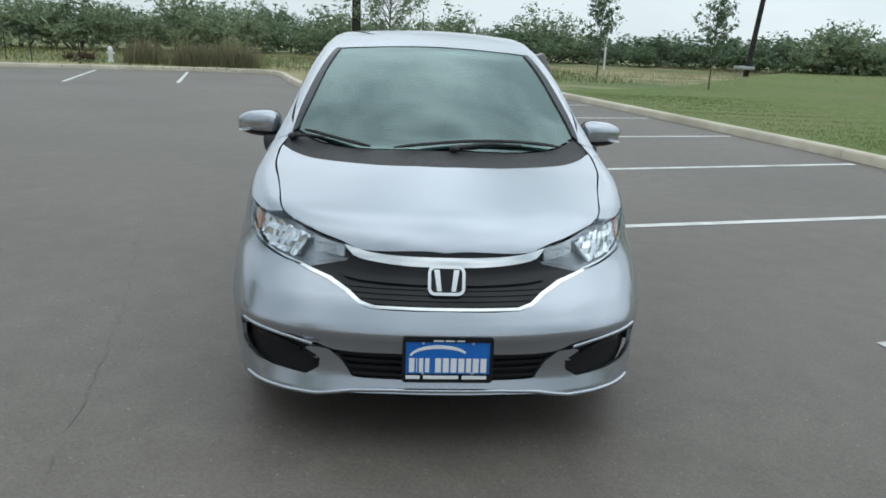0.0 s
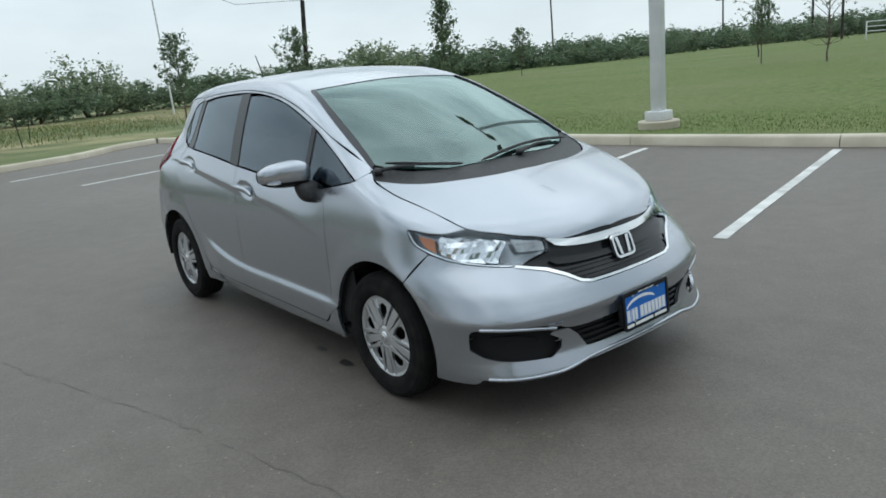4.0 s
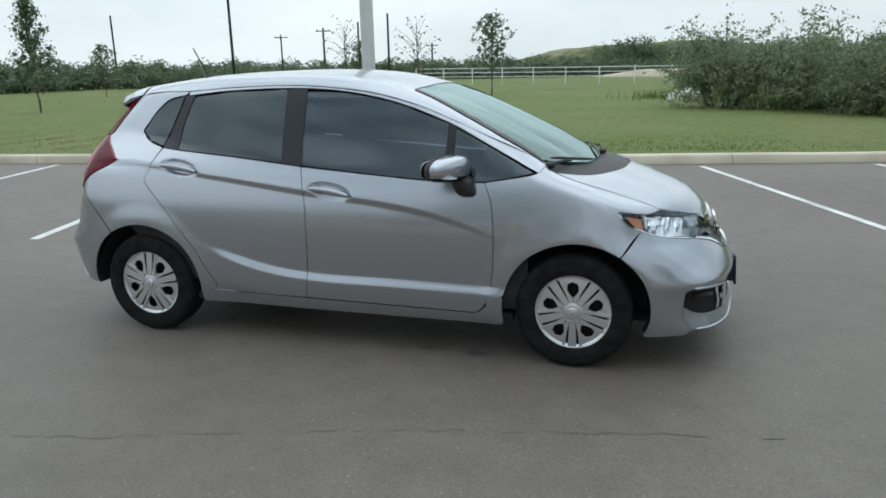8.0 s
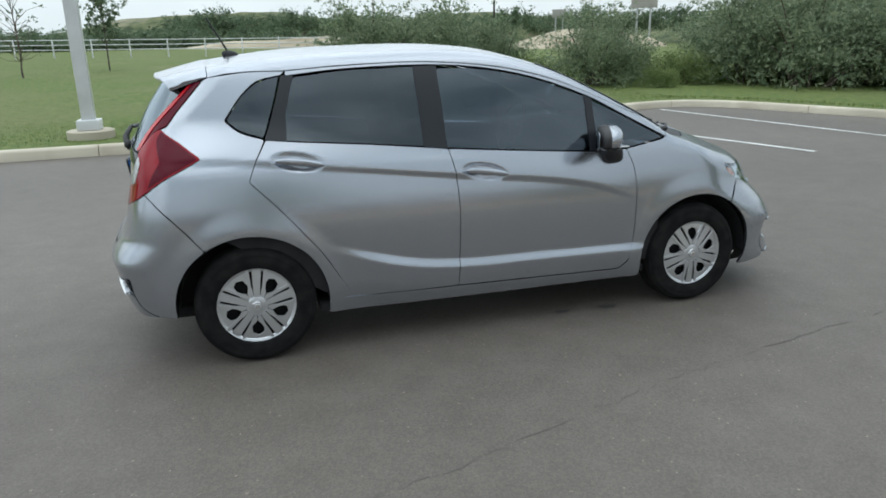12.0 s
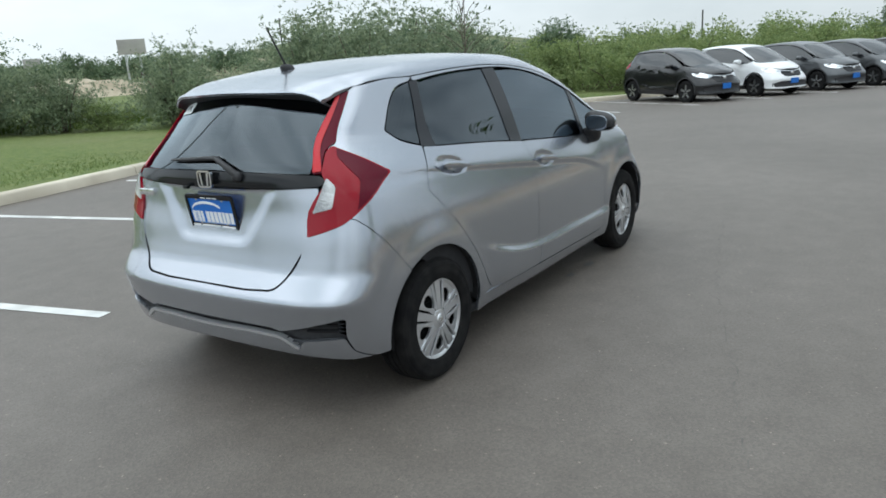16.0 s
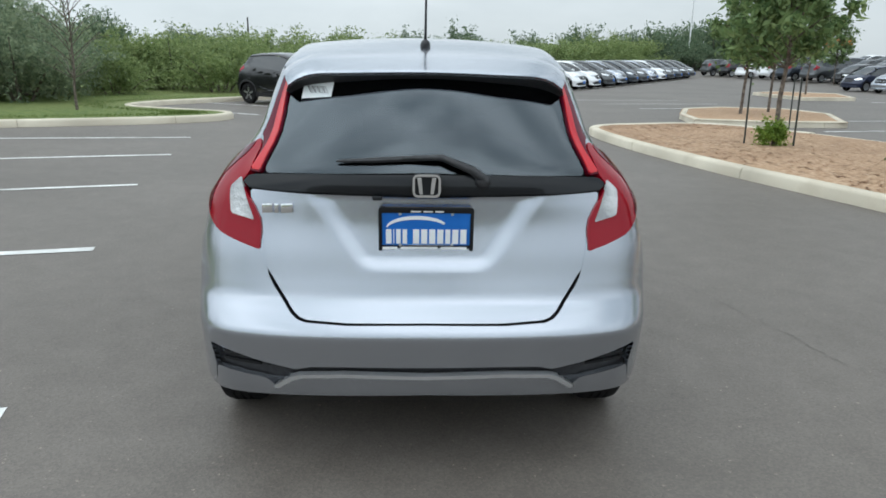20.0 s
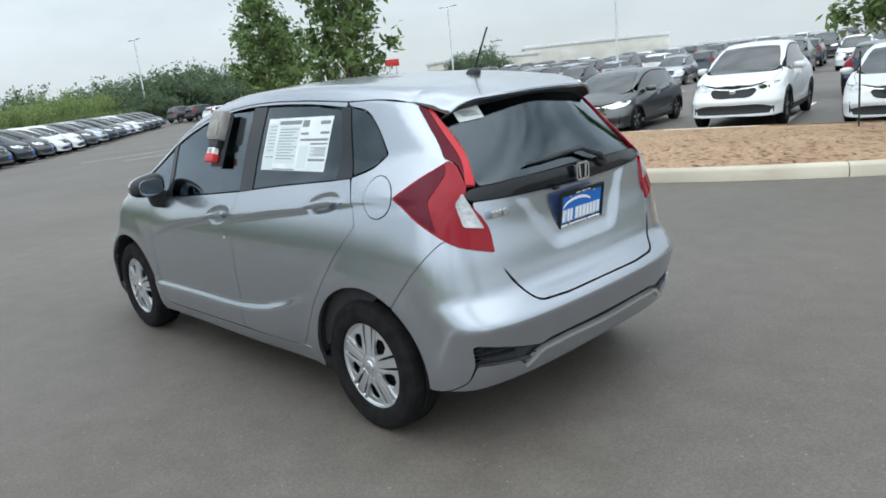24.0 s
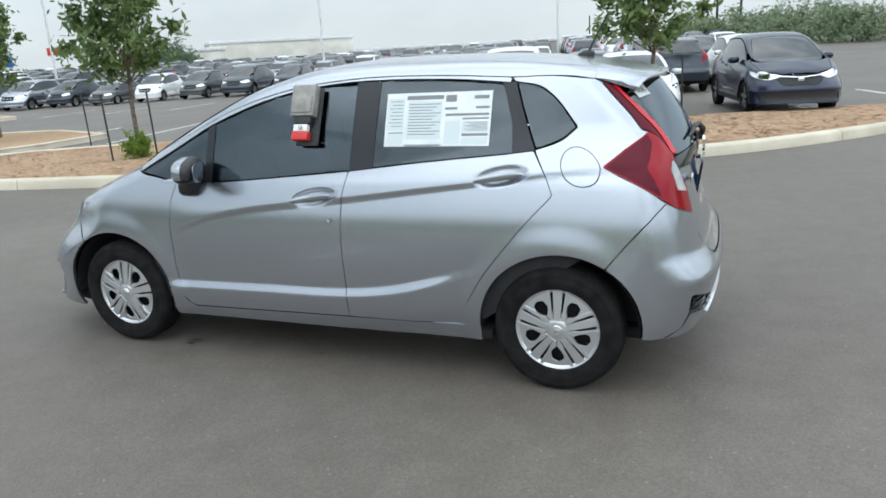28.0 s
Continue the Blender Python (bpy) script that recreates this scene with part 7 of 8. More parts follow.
# ---- parked cars ----
CARS = {"black": car_paint("black_car_paint", (0.012, 0.012, 0.014), 0.3, 0.25), "white": car_paint("white_car_paint", (0.78, 0.79, 0.8), 0.0, 0.35), "grey": car_paint("grey_car_paint", (0.085, 0.09, 0.095), 0.6, 0.32),
        "slate": car_paint("slate_car_paint", (0.035, 0.045, 0.06), 0.5, 0.3), "silver": silver, "navy": car_paint("navy_car_paint", (0.012, 0.018, 0.045), 0.4, 0.28), "red": car_paint("red_car_paint", (0.20, 0.015, 0.02), 0.4, 0.3)}
far_glass = shader("dark_car_glass", (0.02, 0.024, 0.028), 0.04, Specular_IOR_Level=0.9)
far_rim = shader("alloy_rim", (0.42, 0.43, 0.44), 0.3, 0.9)


def car_kit(sx, sy, sz, lift, fine):
    """Meshes of a parked car, shaped from the same skin at another size: (name, mesh, painted, label)."""
    cell = (0.07, 0.045) if fine else (0.19, 0.11)
    kit = []

    def add(name, poly, mat, painted=False, label="", both=False, **how):
        how.setdefault("cell", cell)
        how.setdefault("thick", 0.02 if fine else 0)
        how.setdefault("gap", 0.003)
        for flip in ((False, True) if both else (False,)):
            me = skin_mesh(name, poly, mat, mirror=flip, **how)
            me.transform(Matrix.Translation((0, 0, lift)) @ Matrix.Diagonal((sx, sy, sz, 1)))
            kit.append((name, me, painted, label))

    hood_mid, tail_mid = (1.93, 0.0, 0.735), (-1.80, 0.0, 1.085)
    front = [hood_mid, (1.91, -0.185, 0.735), (1.868, -0.362, 0.742), (1.787, -0.483, 0.768)] + HOODSEAM[::-1] + side((1.065, 1.0), (0.81, 0.952), (0.25, 0.973)) + SEAM_B + side((-0.21, 0.24), (0.86, 0.24)) + arc(1.265, ARCH, 185, -10, 14) + [(1.70, -0.77, 0.22), (1.98, -0.50, 0.20), (2.07, 0.0, 0.22)]
    back = [tail_mid, (-1.73, -0.54, 1.07), (-1.41, -0.53, 1.375)] + ROOFLINE[:1] + side((-1.05, 1.402), (-1.192, 1.376), (-1.285, 1.306), (-1.365, 1.198), (-1.275, 1.143), (-1.15, 1.106), (-0.64, 1.057)) + SEAM_B + side((-0.21, 0.24), (-0.88, 0.24)) + arc(-1.265, ARCH, -5, 190, 14) + [(-1.7, -0.78, 0.29), (-1.93, 0.0, 0.30)]
    add("front_body", front, silver, True, mid="front")
    add("rear_body", back, silver, True, mid="rear")
    add("hood", HOOD_BACK + [(1.23, -0.704, 0), (1.324, -0.70, 0), (1.45, -0.670, 0), (1.56, -0.648, 0), (1.672, -0.618, 0), (1.787, -0.475, 0), (1.848, -0.372, 0), (1.882, -0.302, 0), (1.917, 0.0, 0)], silver, True, chart="top", mid="top")
    add("roof", [(-1.62, 0.0, 0), (-1.58, -0.3, 0), (-1.41, -0.515, 0)] + ROOF_EDGE + [(1.073, -0.645, 0), (0.85, -0.603, 0), (0.60, -0.558, 0), (0.352, -0.503, 0), (0.383, 0.0, 0)], silver, True, chart="top", mid="top")
    add("windscreen", [(0.385, 0.0, 0)] + WS_SIDE + [(1.20, -0.60, 0), (1.36, -0.49, 0), (1.47, -0.247, 0), (1.50, 0.0, 0)], far_glass, chart="top", mid="top", off=-0.004)
    add("side_glass", side((1.06, 1.0), (0.81, 0.954), (0.25, 0.975), (-0.235, 1.015), (-1.15, 1.106), (-1.275, 1.146), (-1.36, 1.198), (-1.282, 1.303), (-1.19, 1.373), (-1.05, 1.40)) + WIN_TOP[1:-1], far_glass, both=True, off=-0.004)
    add("rear_glass", [(-1.59, 0.0, 1.40), (-1.41, -0.50, 1.37), (-1.73, -0.535, 1.078), (-1.80, 0.0, 1.09)], far_glass, mid="rear", off=0.004)
    add("headlight", LAMP, reflector, both=True, off=0.004, label="clear headlight")
    add("tail_light", TLAMP, red_lens, both=True, off=0.006, label="red tail light")
    add("grille", [(1.93, 0.0, 0.742), (1.90, -0.185, 0.735), (1.86, -0.355, 0.74), (1.88, -0.40, 0.65), (2.0, -0.30, 0.55), (2.04, 0.0, 0.545)], black_gloss, mid="front", off=0.004)
    if not fine:
        return kit
    add("lower_intake", [(2.09, 0.0, 0.42), (2.0, -0.46, 0.42), (1.85, -0.66, 0.36), (1.9, -0.60, 0.25), (2.07, 0.0, 0.25)], black_plastic, mid="front", off=0.005)
    add("grille_bar", [(1.92, 0.0, 0.700), (1.86, -0.372, 0.728), (1.872, -0.36, 0.705), (1.93, 0.0, 0.678)], chrome, mid="front", off=0.012)
    if fine:
        add("sill_trim", side((0.87, 0.32), (-0.87, 0.32), (-0.9, 0.21), (0.9, 0.20)), black_plastic, both=True, off=0.006)
        for cx in (1.265, -1.265):
            add("arch_trim", arc(cx, ARCH + 0.045, 195, -15, 16) + arc(cx, ARCH - 0.004, -15, 195, 16), black_plastic, both=True, off=0.006)
    return kit


def simple_wheel(n=28):
    tyre = lathe([(0.19, 0.09), (0.25, 0.093), (0.288, 0.08), (0.30, 0.05), (0.30, -0.05), (0.288, -0.08), (0.25, -0.093), (0.205, -0.088), (0.2, -0.05)], n)
    rim = lathe([(0.0, -0.075), (0.05, -0.076), (0.06, -0.068), (0.075, -0.05), (0.165, -0.04), (0.19, -0.072), (0.207, -0.086)], 20)
    spokes = join(*[box(-0.022, 0.022, -0.078, -0.05, 0.03, 0.19, m=Matrix.Rotation(2 * math.pi * k / 5, 4, "Y")) for k in range(5)])
    out = []
    for name, bm, mat in (("tyre", tyre, rubber), ("rim", rim, dark_void), ("rim_spokes", spokes, far_rim)):
        me = bpy.data.meshes.new(name)
        bm.to_mesh(me)
        bm.free()
        me.materials.append(mat)
        out.append(me)
    return out


TYRE, RIM, RIM_SPOKES = simple_wheel()
FAR_TYRE = simple_wheel(12)[0]
plate_mesh = mesh_of("plate", [(0, -0.16, -0.08), (0, 0.16, -0.08), (0, 0.16, 0.08), (0, -0.16, 0.08), (-0.012, -0.16, -0.08), (-0.012, 0.16, -0.08), (-0.012, 0.16, 0.08), (-0.012, -0.16, 0.08)],
                     [(0, 1, 2, 3), (7, 6, 5, 4), (0, 4, 5, 1), (1, 5, 6, 2), (2, 6, 7, 3), (3, 7, 4, 0)], plate_blue)


def parked(kit, sx, sy, sz, lift, r, colour, x, y, heading, label, group, mirrors=True):
    root = thing("parked_car", label, "car", pose(x, y, gz(x), 0, 0, heading), group)
    for name, me, painted, lab in kit:
        ob = part(name, me, root, lab)
        if painted:
            ob.material_slots[0].link = "OBJECT"
            ob.material_slots[0].material = CARS[colour]
    for wx in (1.265, -1.265):
        for sgn in (1, -1):
            w = part("wheel", TYRE if mirrors else FAR_TYRE, root, m=pose(wx * sx, sgn * 0.735 * sy, 0.30 * r, 0, 0, 0 if sgn < 0 else 180) @ Matrix.Diagonal((r, 1, r, 1)))
            part("rim", RIM if mirrors else FAR_RIM, w)
            if mirrors:
                part("rim_spokes", RIM_SPOKES, w)
    if mirrors:
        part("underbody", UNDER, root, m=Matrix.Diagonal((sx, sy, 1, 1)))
    if mirrors:
        if "island" not in label and "us" not in label.split():
            part("plate", plate_mesh, root, "blue dealer plate", Matrix.Translation((2.098 * sx, 0, 0.42 * sz + lift)))
        for sgn in (1, -1):
            ob = part("door_mirror", MIRROR[sgn], root, m=Matrix.Translation((0, 0, lift)) @ Matrix.Diagonal((sx, sy, sz, 1)))
            ob.material_slots[0].link = "OBJECT"
            ob.material_slots[0].material = CARS[colour]
        part("front_badge", BADGE, root, m=Matrix.Translation((1.965 * sx + 0.02, 0, 0.645 * sz + lift)))
    return root


def keep_mesh(name, bm, mat):
    me = bpy.data.meshes.new(name)
    bm.to_mesh(me)
    bm.free()
    me.materials.append(mat)
    return me


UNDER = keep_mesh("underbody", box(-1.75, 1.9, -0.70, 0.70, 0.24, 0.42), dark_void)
MIRROR = {s: keep_mesh("door_mirror", blob((0.625, s * 0.895, 1.02), (0.11, 0.11, 0.07), 2.8, (16, 10)), silver) for s in (1, -1)}
FAR_RIM = keep_mesh("rim", lathe([(0.0, -0.08), (0.06, -0.08), (0.16, -0.06), (0.19, -0.075), (0.207, -0.086)], 14), far_rim)
BADGE = keep_mesh("front_badge", blob((0, 0, 0), (0.008, 0.055, 0.045), 4, (16, 8)), chrome)
SUV = (0.99, 1.02, 1.045, 0.03, 1.1)
BIG = (1.06, 1.0, 1.0, 0.04, 1.12)
SEDAN = (1.10, 1.01, 0.87, -0.01, 1.04)
VAN = (1.22, 1.16, 1.17, 0.0, 1.14)
suv_kit, big_kit, sedan_kit = car_kit(*SUV[:4], True), car_kit(*BIG[:4], True), car_kit(*SEDAN[:4], True)
head = math.degrees(math.atan2(ROW_HEAD.y, ROW_HEAD.x))
made = {}
NAMES = {"black": "black", "white": "white", "grey": "dark grey", "slate": "slate blue-grey", "silver": "silver", "navy": "navy blue", "red": "dark red"}
for i, c in enumerate("black white grey grey black grey slate grey white white grey silver slate grey silver white grey slate black grey".split()):
    p = Vector((19.85, 3.95)) + ROW_STEP * i
    m = pose(p.x, p.y, gz(p.x), 0, 0, head + rnd.uniform(-1.2, 1.2))
    if c in made:
        copy_thing(made[c], m)
    else:
        made[c] = parked(suv_kit, *SUV, c, p.x, p.y, head, f"{NAMES[c]} compact crossover parked in a row before the thicket", "cars before the thicket")
parked(big_kit, *BIG, "white", 2.65, -12.75, 101, "white sport utility car parked nose to the mulch island", "cars at the island")
parked(sedan_kit, *SEDAN, "white", 0.0, -12.95, 101, "white saloon parked nose to the mulch island", "cars at the island")
parked(big_kit, *BIG, "navy", -2.85, -13.25, 102, "dark navy sport utility car parked nose to the mulch island", "cars at the island")
parked(sedan_kit, *SEDAN, "grey", 5.55, -12.3, 101, "dark grey saloon parked nose to the mulch island", "cars at the island")
parked(sedan_kit, *SEDAN, "navy", 2.1, -19.6, -78, "navy saloon parked tail to the island cars", "cars behind the island")
parked(big_kit, *BIG, "slate", 4.9, -19.0, -78, "slate-blue sport utility car parked with its tail to us", "cars behind the island")
parked(big_kit, *BIG, "white", -2.5, -21.0, 102, "white sport utility car parked in the second row", "cars behind the island")
parked(big_kit, *BIG, "slate", -0.4, -20.3, -78, "dark blue sport utility car with red tail lamps", "cars behind the island")

# the far sales lot: long rows of vans, saloons and crossovers
far_kits = [(car_kit(*k[:4], False), k) for k in (VAN, SEDAN, SUV)]
protos = {}


def lot_rise(d):
    """The sales lot climbs gently behind its first row."""
    return 1.05 * min(1.0, max(0.0, (d - 3.5) / 46)) ** 0.9


lot_origin, lot_along, lot_back = Vector((31.0, -32.6)), Vector((0.975, 0.22)), Vector((0.22, -0.975))
rows = []
for j in range(24):
    d = 3.5 + 3.4 * j
    row = []
    for i in range(21):
        p = lot_origin + lot_along * (-62 + 7.6 * i) + lot_back * d
        row.append((p.x, p.y, gz(p.x) + lot_rise(d) + 0.006 - (0.05 if j == 0 else 0)))
    rows.append(row)
tagged(new("lot_pavement", mesh_of("lot_pavement", [v for r in rows for v in r], [(21 * j + i, 21 * j + 21 + i, 21 * j + 22 + i, 21 * j + i + 1) for j in range(23) for i in range(20)], asphalt, smooth=True)), "grey asphalt of the sales lot rising gently", "pavement", kind="structure")
along, colours = Vector((0.975, 0.22)), ["white", "grey", "slate", "silver", "black", "white", "navy", "grey", "black", "white", "slate", "silver"]
for row in range(8):
    depth = 7.4 * row + (2.5 if row > 1 else 0)
    start = Vector((31.0, -32.6)) + Vector((0.22, -0.975)) * depth
    for k in range(-13, 13 + row):
        if (row == 0 and k > 4) or (row == 0 and k < -11):
            continue
        p = start + along * (2.95 * k)
        c = colours[rnd.randrange(len(colours))] if row else ["white", "grey", "slate", "silver", "navy", "slate", "slate", "grey"][k % 8]
        q = (2, 1, 2, 0, 2)[k % 5] if row == 0 else rnd.randrange(3)
        m = pose(p.x, p.y, gz(p.x) + lot_rise(depth), 0, 0, 103 + rnd.uniform(-1, 1) + (180 if row % 2 else 0))
        if (q, c) in protos:
            copy_thing(protos[(q, c)], m)
        else:
            kit, dims = far_kits[q]
            protos[(q, c)] = parked(kit, *dims, c, p.x, p.y, 103, f"{NAMES[c]} {('minivan', 'saloon', 'crossover')[q]} parked in a long sales row", "cars in the sales lot", mirrors=False)


# ---- poles, buildings, distance ----
def obj(name, bm, mat, label, category, group="", kind=""):
    return tagged(new(name, keep_mesh(name, bm, mat)), label, category, group, kind)


lamp = thing("lamp_post", "white square lamp post on a stepped concrete base by the kerb", "lamp post", pose(-3.3, 8.05, gz(-3.3)))
part("concrete_base", (lathe([(0.0, 0.26), (0.325, 0.26), (0.345, 0.245), (0.345, 0.0), (0.0, 0.0)], 32, "z"), concrete), lamp)
part("base_cover", (box(-0.17, 0.17, -0.17, 0.17, 0.26, 0.42, 0.02), white_metal), lamp)
part("post", (box(-0.095, 0.095, -0.095, 0.095, 0.41, 9.0, 0.015), white_metal), lamp)
part("arm", (box(-0.9, 0.9, -0.05, 0.05, 8.86, 8.96, 0.01), white_metal), lamp)
for sgn in (-1, 1):
    part("lamp_head", (box(sgn * 0.9 - 0.32, sgn * 0.9 + 0.32, -0.2, 0.2, 8.82, 8.93, 0.03), steel), lamp, "flat grey lamp head")
for x, y, h in ((28, -48, 10), (62, -64, 10.5), (48, -40, 10), (12, -62, 10), (86, -34, 10), (-10, -75, 10)):
    lp = thing("lamp_post", "slim pale lamp post among the sales rows", "lamp post", pose(x, y, gz(x)), "lot lamps")
    part("post", (tube([(0, 0, 0), (0, 0, h)], [0.11, 0.07], 10), white_metal), lp)
    part("arm", (box(-1.2, 1.2, -0.04, 0.04, h - 0.08, h, 0.01), white_metal), lp)
    for sgn in (-1, 1):
        part("lamp_head", (box(sgn * 1.2 - 0.3, sgn * 1.2 + 0.3, -0.16, 0.16, h - 0.06, h + 0.04, 0.02), steel), lp)


def far_pole(az, d, el, thick, arm=False, mat=None, lean=0.0):
    x, y = d * math.cos(radians(az)), d * math.sin(radians(az))
    h = 1.5 + d * math.tan(radians(el))
    p = thing("utility_pole", "dark timber utility pole standing in the distance", "pole", pose(x, y, gz(x), 0, lean, az), "utility poles")
    part("post", (tube([(0, 0, 0), (0, 0, h)], [thick, thick * 0.8], 8), mat or dark_pole), p)
    if arm:
        part("cross_arm", (box(-0.06, 0.06, -0.9, 0.9, h - 0.45, h - 0.33, 0.01), dark_pole), p)
        for k in (-0.8, 0.8):
            part("insulator", (tube([(0, k, h - 0.34), (0, k, h - 0.18)], 0.05, 6), steel), p)


for az, d, el, th, arm in ((122.6, 62, 6.2, 0.13, 0), (115.2, 88, 3.5, 0.14, 1), (112.4, 92, 3.9, 0.14, 0), (110.0, 70, 4.6, 0.12, 0), (118.5, 100, 3.0, 0.12, 1), (106.5, 110, 2.2, 0.14, 1), (68.5, 70, 4.9, 0.11, 0), (46, 95, 4.2, 0.11, 0), (13, 100, 2.6, 0.12, 0), (-92.4, 82, 3.4, 0.16, 0), (-90.7, 86, 3.2, 0.16, 0), (131, 75, 4.4, 0.1, 0), (-84, 120, 2.4, 0.13, 0), (-81, 125, 2.2, 0.13, 0)):
    far_pole(az, d, el, th, arm)
near_pole = thing("utility_pole", "thick dark square timber pole standing at the meadow's edge", "pole", pose(-24.6, -1.8, gz(-24.6) + 0.1), "utility poles")
part("post", (box(-0.16, 0.16, -0.16, 0.16, 0, 9.0, 0.02), dark_pole), near_pole)
lean_pole = thing("utility_pole", "dark timber pole leaning slightly, with a cable", "pole", pose(-38.3, 20.7, gz(-38), 0, 0, 0), "utility poles")
part("post", (tube([(0, 0, 0), (0.4, 0.3, 6.2)], [0.17, 0.14], 8), dark_pole), lean_pole)
part("utility_box", (box(-0.9, 0.6, -0.4, 0.2, 0.55, 0.75, 0.02), steel), lean_pole, "grey shelf of meter boxes")
part("box_leg", (box(-0.8, -0.7, -0.15, -0.05, 0, 0.6), steel), lean_pole)
thin = thing("flag_pole", "slim white pole beyond the meadow", "pole", pose(-40, 12.5, gz(-40)))
part("post", (tube([(0, 0, 0), (-0.3, 0, 9)], [0.06, 0.04], 8), white_metal), thin)
obj("cable", tube([(-37.9, 21.0, 6.4), (-39, 17, 6.35), (-40, 12.5, 8.3), (-41, 6, 9.6)], 0.012, 4), dark_pole, "thin sagging overhead cable", "cable")
for x, y, lean in ((-22.9, -13.3, 3), (-23.6, -11.9, -4), (-21.9, -0.9, 5), (-22.9, 1.6, -6), (-24.5, -15, 2), (-27, 2.5, 10)):
    obj("fence_post", tube([(x, y, gz(x)), (x + 0.02 * lean, y + 0.01 * lean, gz(x) + 1.15)], 0.018, 6), dark_pole, "thin rusty steel fence post in the meadow grass", "fence post", "fence posts")
hyd = thing("hydrant", "small pale fire hydrant behind dark brush", "hydrant", pose(-25.2, -11.4, gz(-25) + 0.12))
part("barrel", (lathe([(0, 0.62), (0.06, 0.6), (0.1, 0.5), (0.1, 0.46), (0.085, 0.45), (0.085, 0.1), (0.12, 0.08), (0.12, 0.0)], 16, "z"), plate_white), hyd)
part("outlet", (tube([(0, -0.15, 0.36), (0, 0.15, 0.36)], 0.045, 8), plate_white), hyd)
plant("brush_pile", (keep_mesh("stem", tube([(-0.4, 0, 0), (0.4, 0.1, 0.25)], 0.03, 5), bark), leaf_mesh("crown", leaf_material("dead_leaves", (0.05, 0.035, 0.025), (0.1, 0.075, 0.05), (0.16, 0.12, 0.08)), [(-0.5, 0, 0.2), (0, 0.1, 0.25), (0.5, 0, 0.22)], [0.4, 0.4, 0.35], 900, 0.05, 44, flat=0.6)), -24.6, -12.3, 70, 1.0, "low pile of dead brown brush", "brush")

# white rail fence beyond the lawn
rail = thing("rail_fence", "white pipe rail fence along a track beyond the lawn", "fence")
R0, R1 = Vector((-16, 50)), Vector((10, 45))
for i in range(12):
    p = R0.lerp(R1, i / 11)
    part("post", (box(p.x - 0.04, p.x + 0.04, p.y - 0.04, p.y + 0.04, gz(p.x), gz(p.x) + 1.7, 0.01), white_metal), rail)
for h in (1.05, 1.35, 1.66):
    part("rail", (tube([(R0.x, R0.y, gz(R0.x) + h), (R1.x, R1.y, gz(R1.x) + h)], 0.035, 6), white_metal), rail)


def mound(name, cx, cy, rx, ry, h, mat, label, seed, turn=0.0, n=26):
    bm = bmesh.new()
    grid = []
    for i in range(n + 1):
        row = []
        for j in range(n + 1):
            u, v = 2 * i / n - 1, 2 * j / n - 1
            q = max(0.0, 1 - u * u - v * v)
            z = h * q ** 0.8 * (1 + 0.35 * noise.noise((u * 2 + seed, v * 2, seed)) + 0.12 * noise.noise((u * 7, v * 7, seed)))
            a = radians(turn)
            x, y = u * rx, v * ry
            row.append(bm.verts.new((cx + x * math.cos(a) - y * math.sin(a), cy + x * math.sin(a) + y * math.cos(a), gz(cx) + 0.1 + z)))
        grid.append(row)
    for i in range(n):
        for j in range(n):
            bm.faces.new((grid[i][j], grid[i + 1][j], grid[i + 1][j + 1], grid[i][j + 1]))
    for f in bm.faces:
        f.smooth = True
    return obj(name, bm, mat, label, "hill", kind="structure")


scrub_hill = grain(shader("scrub_hill", (0.1, 0.12, 0.05), 0.95), [(0.035, 0.055, 0.02), (0.09, 0.115, 0.045), (0.16, 0.165, 0.08)], 0.5, bump=1.0, bump_scale=2.5, second=((0.33, 0.29, 0.2), 0.06, 0.56, 0.66, 0.8), coords="World")
mound("distant_hill", 2, 165, 44, 24, 6.6, scrub_hill, "low scrub-covered hill in the distance", 3.0)
mound("distant_hill", 62, 150, 50, 26, 6.2, scrub_hill, "low scrub-covered hill in the distance", 5.0, -20)
mound("distant_hill", 120, 95, 60, 34, 6.8, scrub_hill, "low scrub-covered rise beyond the thicket", 7.0, -35)
mound("earth_bank", 9, 92, 17, 5, 1.5, bare_earth, "bare pale earth bank with a track", 4.0, 6)
mound("earth_bank", 46, 84, 11, 6, 2.3, bare_earth, "bare tan earth heap beyond the thicket", 8.0, -20)
mound("gravel_pile", 2.9, 25.3, 0.85, 0.6, 0.62, grain(shader("white_gravel", (0.7, 0.69, 0.66), 0.9), [(0.55, 0.54, 0.5), (0.78, 0.77, 0.74)], 4, bump=0.7, bump_scale=30), "small pile of white gravel at the lawn's edge", 6.0, 0, 16)
for az, d, s in [(a, 118 + 20 * math.sin(a), 1.5) for a in range(84, 130, 3)]:
    plant("scrub_bush", FAR_SCRUB[int(az) % 3], d * math.cos(radians(az)), d * math.sin(radians(az)), az * 7, s * 1.6, "distant dark scrub on the skyline", "bush", "skyline scrub", sz=s)
for k in range(26):   # scrub over the hills
    a = radians(40 + 2.1 * k)
    d = 128 + 22 * math.sin(k * 2.3)
    plant("scrub_bush", FAR_SCRUB[k % 3], d * math.cos(a), d * math.sin(a), k * 50, 1.7, "distant scrub on a low hill", "bush", "hill scrub", lift=2.2)


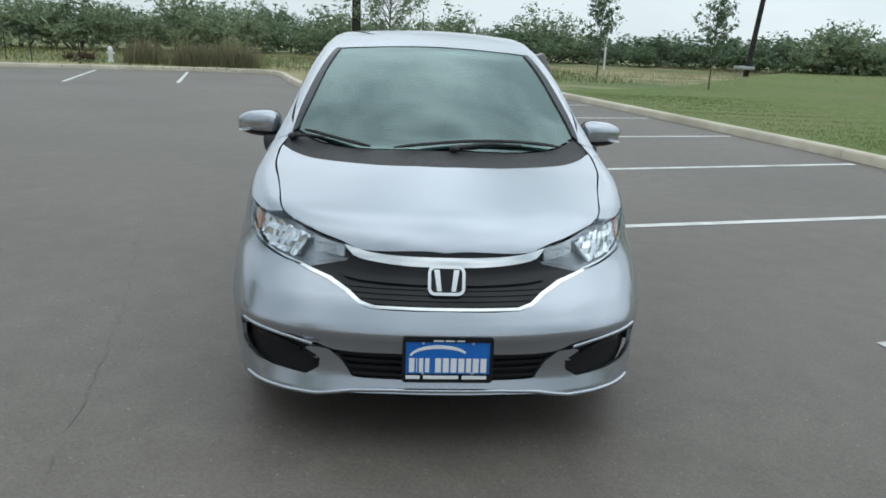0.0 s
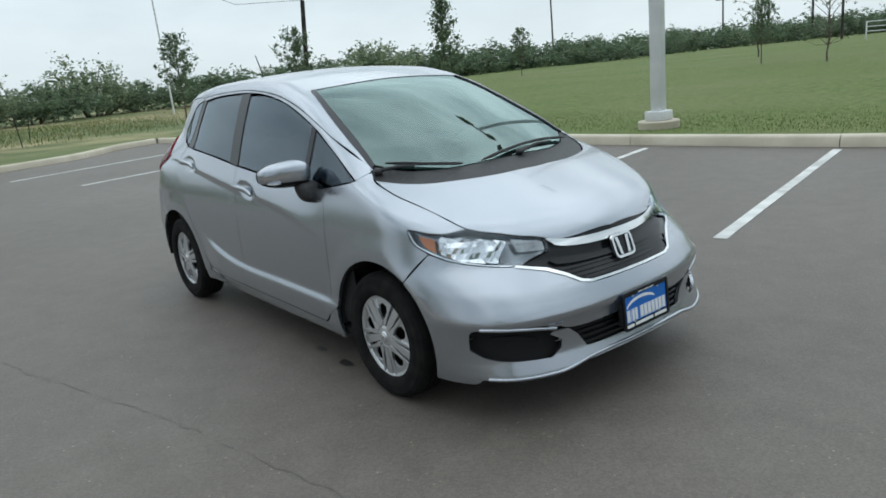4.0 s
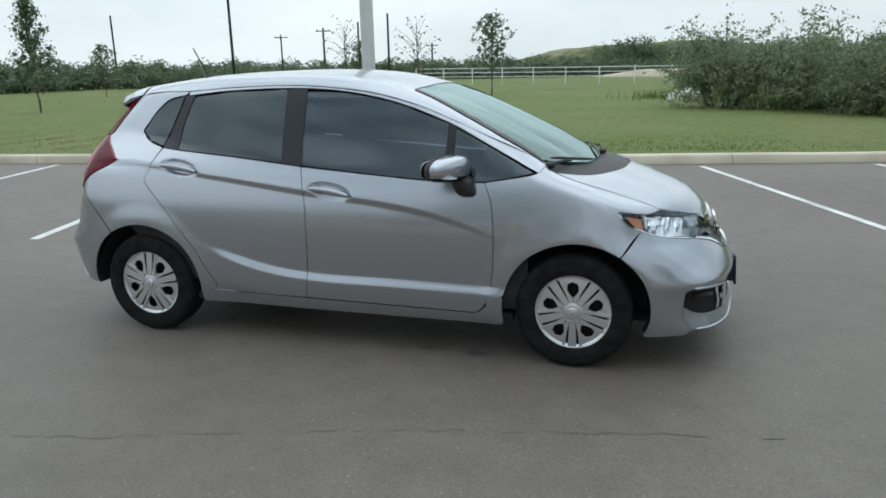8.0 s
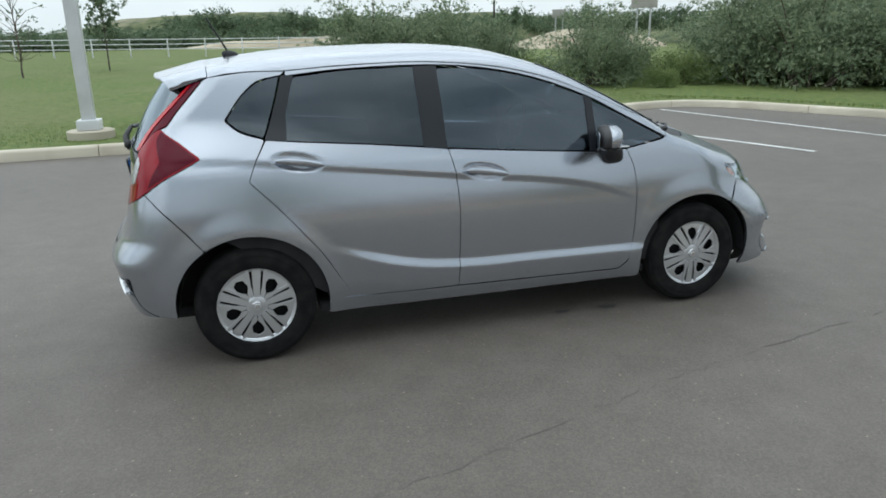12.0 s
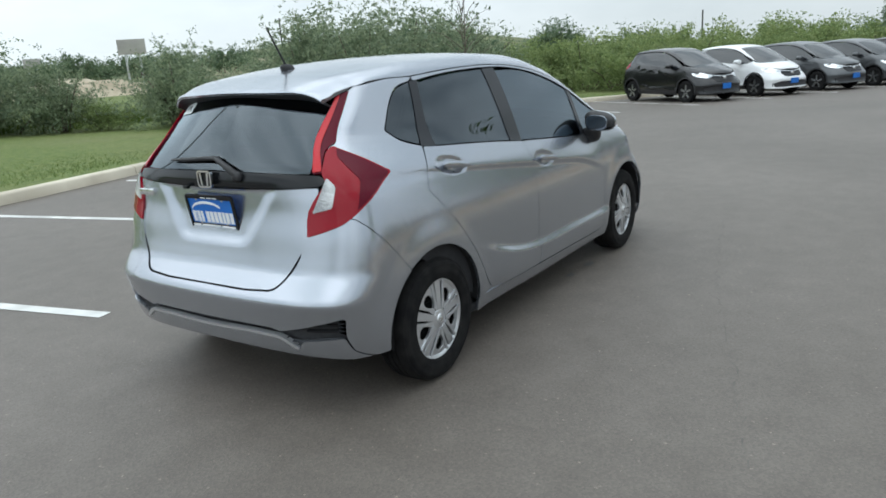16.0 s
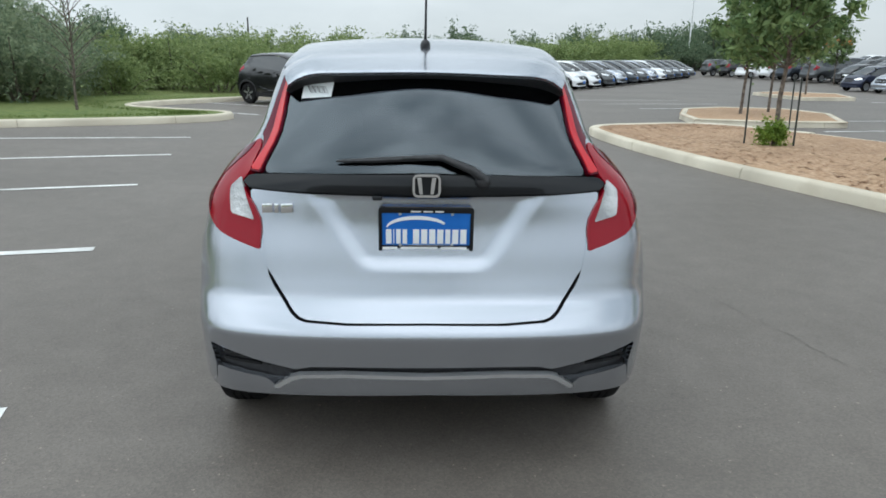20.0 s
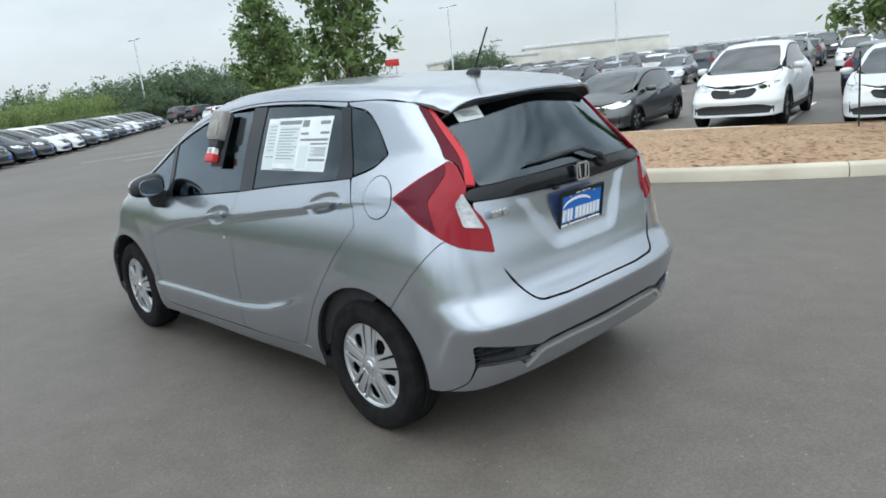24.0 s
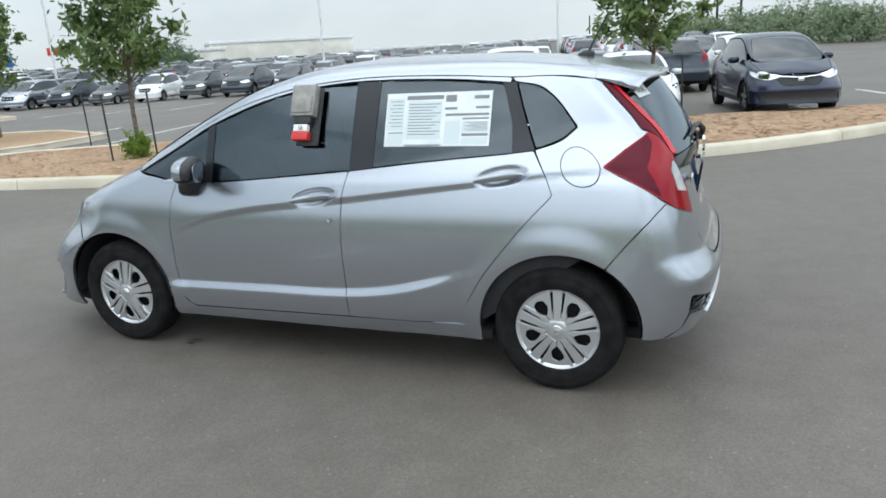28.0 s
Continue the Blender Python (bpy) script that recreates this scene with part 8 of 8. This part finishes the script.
def far_building(name, az0, az1, d, top, mat, label, storeys=True):
    a = Vector((d * math.cos(radians(az0)), d * math.sin(radians(az0))))
    b = Vector((d * 1.03 * math.cos(radians(az1)), d * 1.03 * math.sin(radians(az1))))
    L, yaw = (b - a).length, math.degrees(math.atan2(b.y - a.y, b.x - a.x))
    root = thing(name, label, "building", pose(a.x, a.y, -0.6, 0, 0, yaw))
    s = 1 if Vector((-(b - a).y, (b - a).x)).dot(a) > 0 else -1      # depth lies away from us
    y0, y1 = (0, 22) if s > 0 else (-22, 0)
    part("wall", (box(0, L, y0, y1, 0, top, 0.05), mat), root)
    part("parapet", (box(-0.3, L + 0.3, y0 - 0.3, y1 + 0.3, top - 0.5, top + 0.2, 0.05), white_metal), root)
    if storeys:
        f = y0 if s > 0 else y1
        for k in range(int(L // 9)):
            x0 = 3 + 9 * k
            w = part("window", (box(x0, x0 + 3.0, f - 0.12, f + 0.12, 1.2, 3.0, 0.02), far_glass), root)
            part("window_frame", (box(x0 - 0.1, x0 + 3.1, f - 0.16, f + 0.16, 3.0, 3.15, 0.02), white_metal), w)
    return root


pale_wall = grain(shader("pale_stucco", (0.68, 0.66, 0.6), 0.9), [(0.62, 0.6, 0.54), (0.74, 0.72, 0.66)], 0.3, second=((0.5, 0.47, 0.42), 0.12, 0.5, 0.75, 0.4))
grey_wall = grain(shader("grey_block_wall", (0.36, 0.35, 0.33), 0.9), [(0.3, 0.29, 0.275), (0.42, 0.41, 0.385)], 0.4)
far_building("showroom", -44.5, -52.5, 168, 5.6, pale_wall, "pale stucco showroom with dark windows")
far_building("showroom", -51.5, -62.3, 190, 7.4, pale_wall, "long pale stucco showroom with a flat roof")
far_building("warehouse", -62.6, -78.5, 178, 3.7, grey_wall, "long low grey block wall of a yard", False)
for az, d, h, w, t, mat, nm in ((-40.9, 150, 6.6, 2.8, 1.4, case_red, "red"), (-37.7, 120, 4.8, 1.3, 1.5, plate_blue, "blue"), (-31.2, 150, 5.6, 4.4, 2.0, amber, "yellow"), (57, 105, 7.3, 3.6, 2.0, grey_wall, "grey"), (63.5, 125, 6.0, 2.4, 1.4, grey_wall, "grey")):
    x, y = d * math.cos(radians(az)), d * math.sin(radians(az))
    s = thing("sign_board", f"{nm} roadside sign board on posts, plain face", "sign", pose(x, y, -0.6, 0, 0, az - 90), "roadside signs")
    part("panel", (box(-w / 2, w / 2, -0.15, 0.15, h - t, h, 0.03), mat), s)
    for k in (-0.25, 0.25):
        part("post", (tube([(k * w, 0, 0), (k * w, 0, h - t)], 0.14, 8), steel), s)
# a ground beyond the lot where no asphalt lies
bed("far_meadow", [(110, -48), (400, -160), (400, 400), (-300, 400), (-300, 205), (-120, 152), (110, 152), (140, 60)], meadow_mat, 0.05, "distant rough meadow")
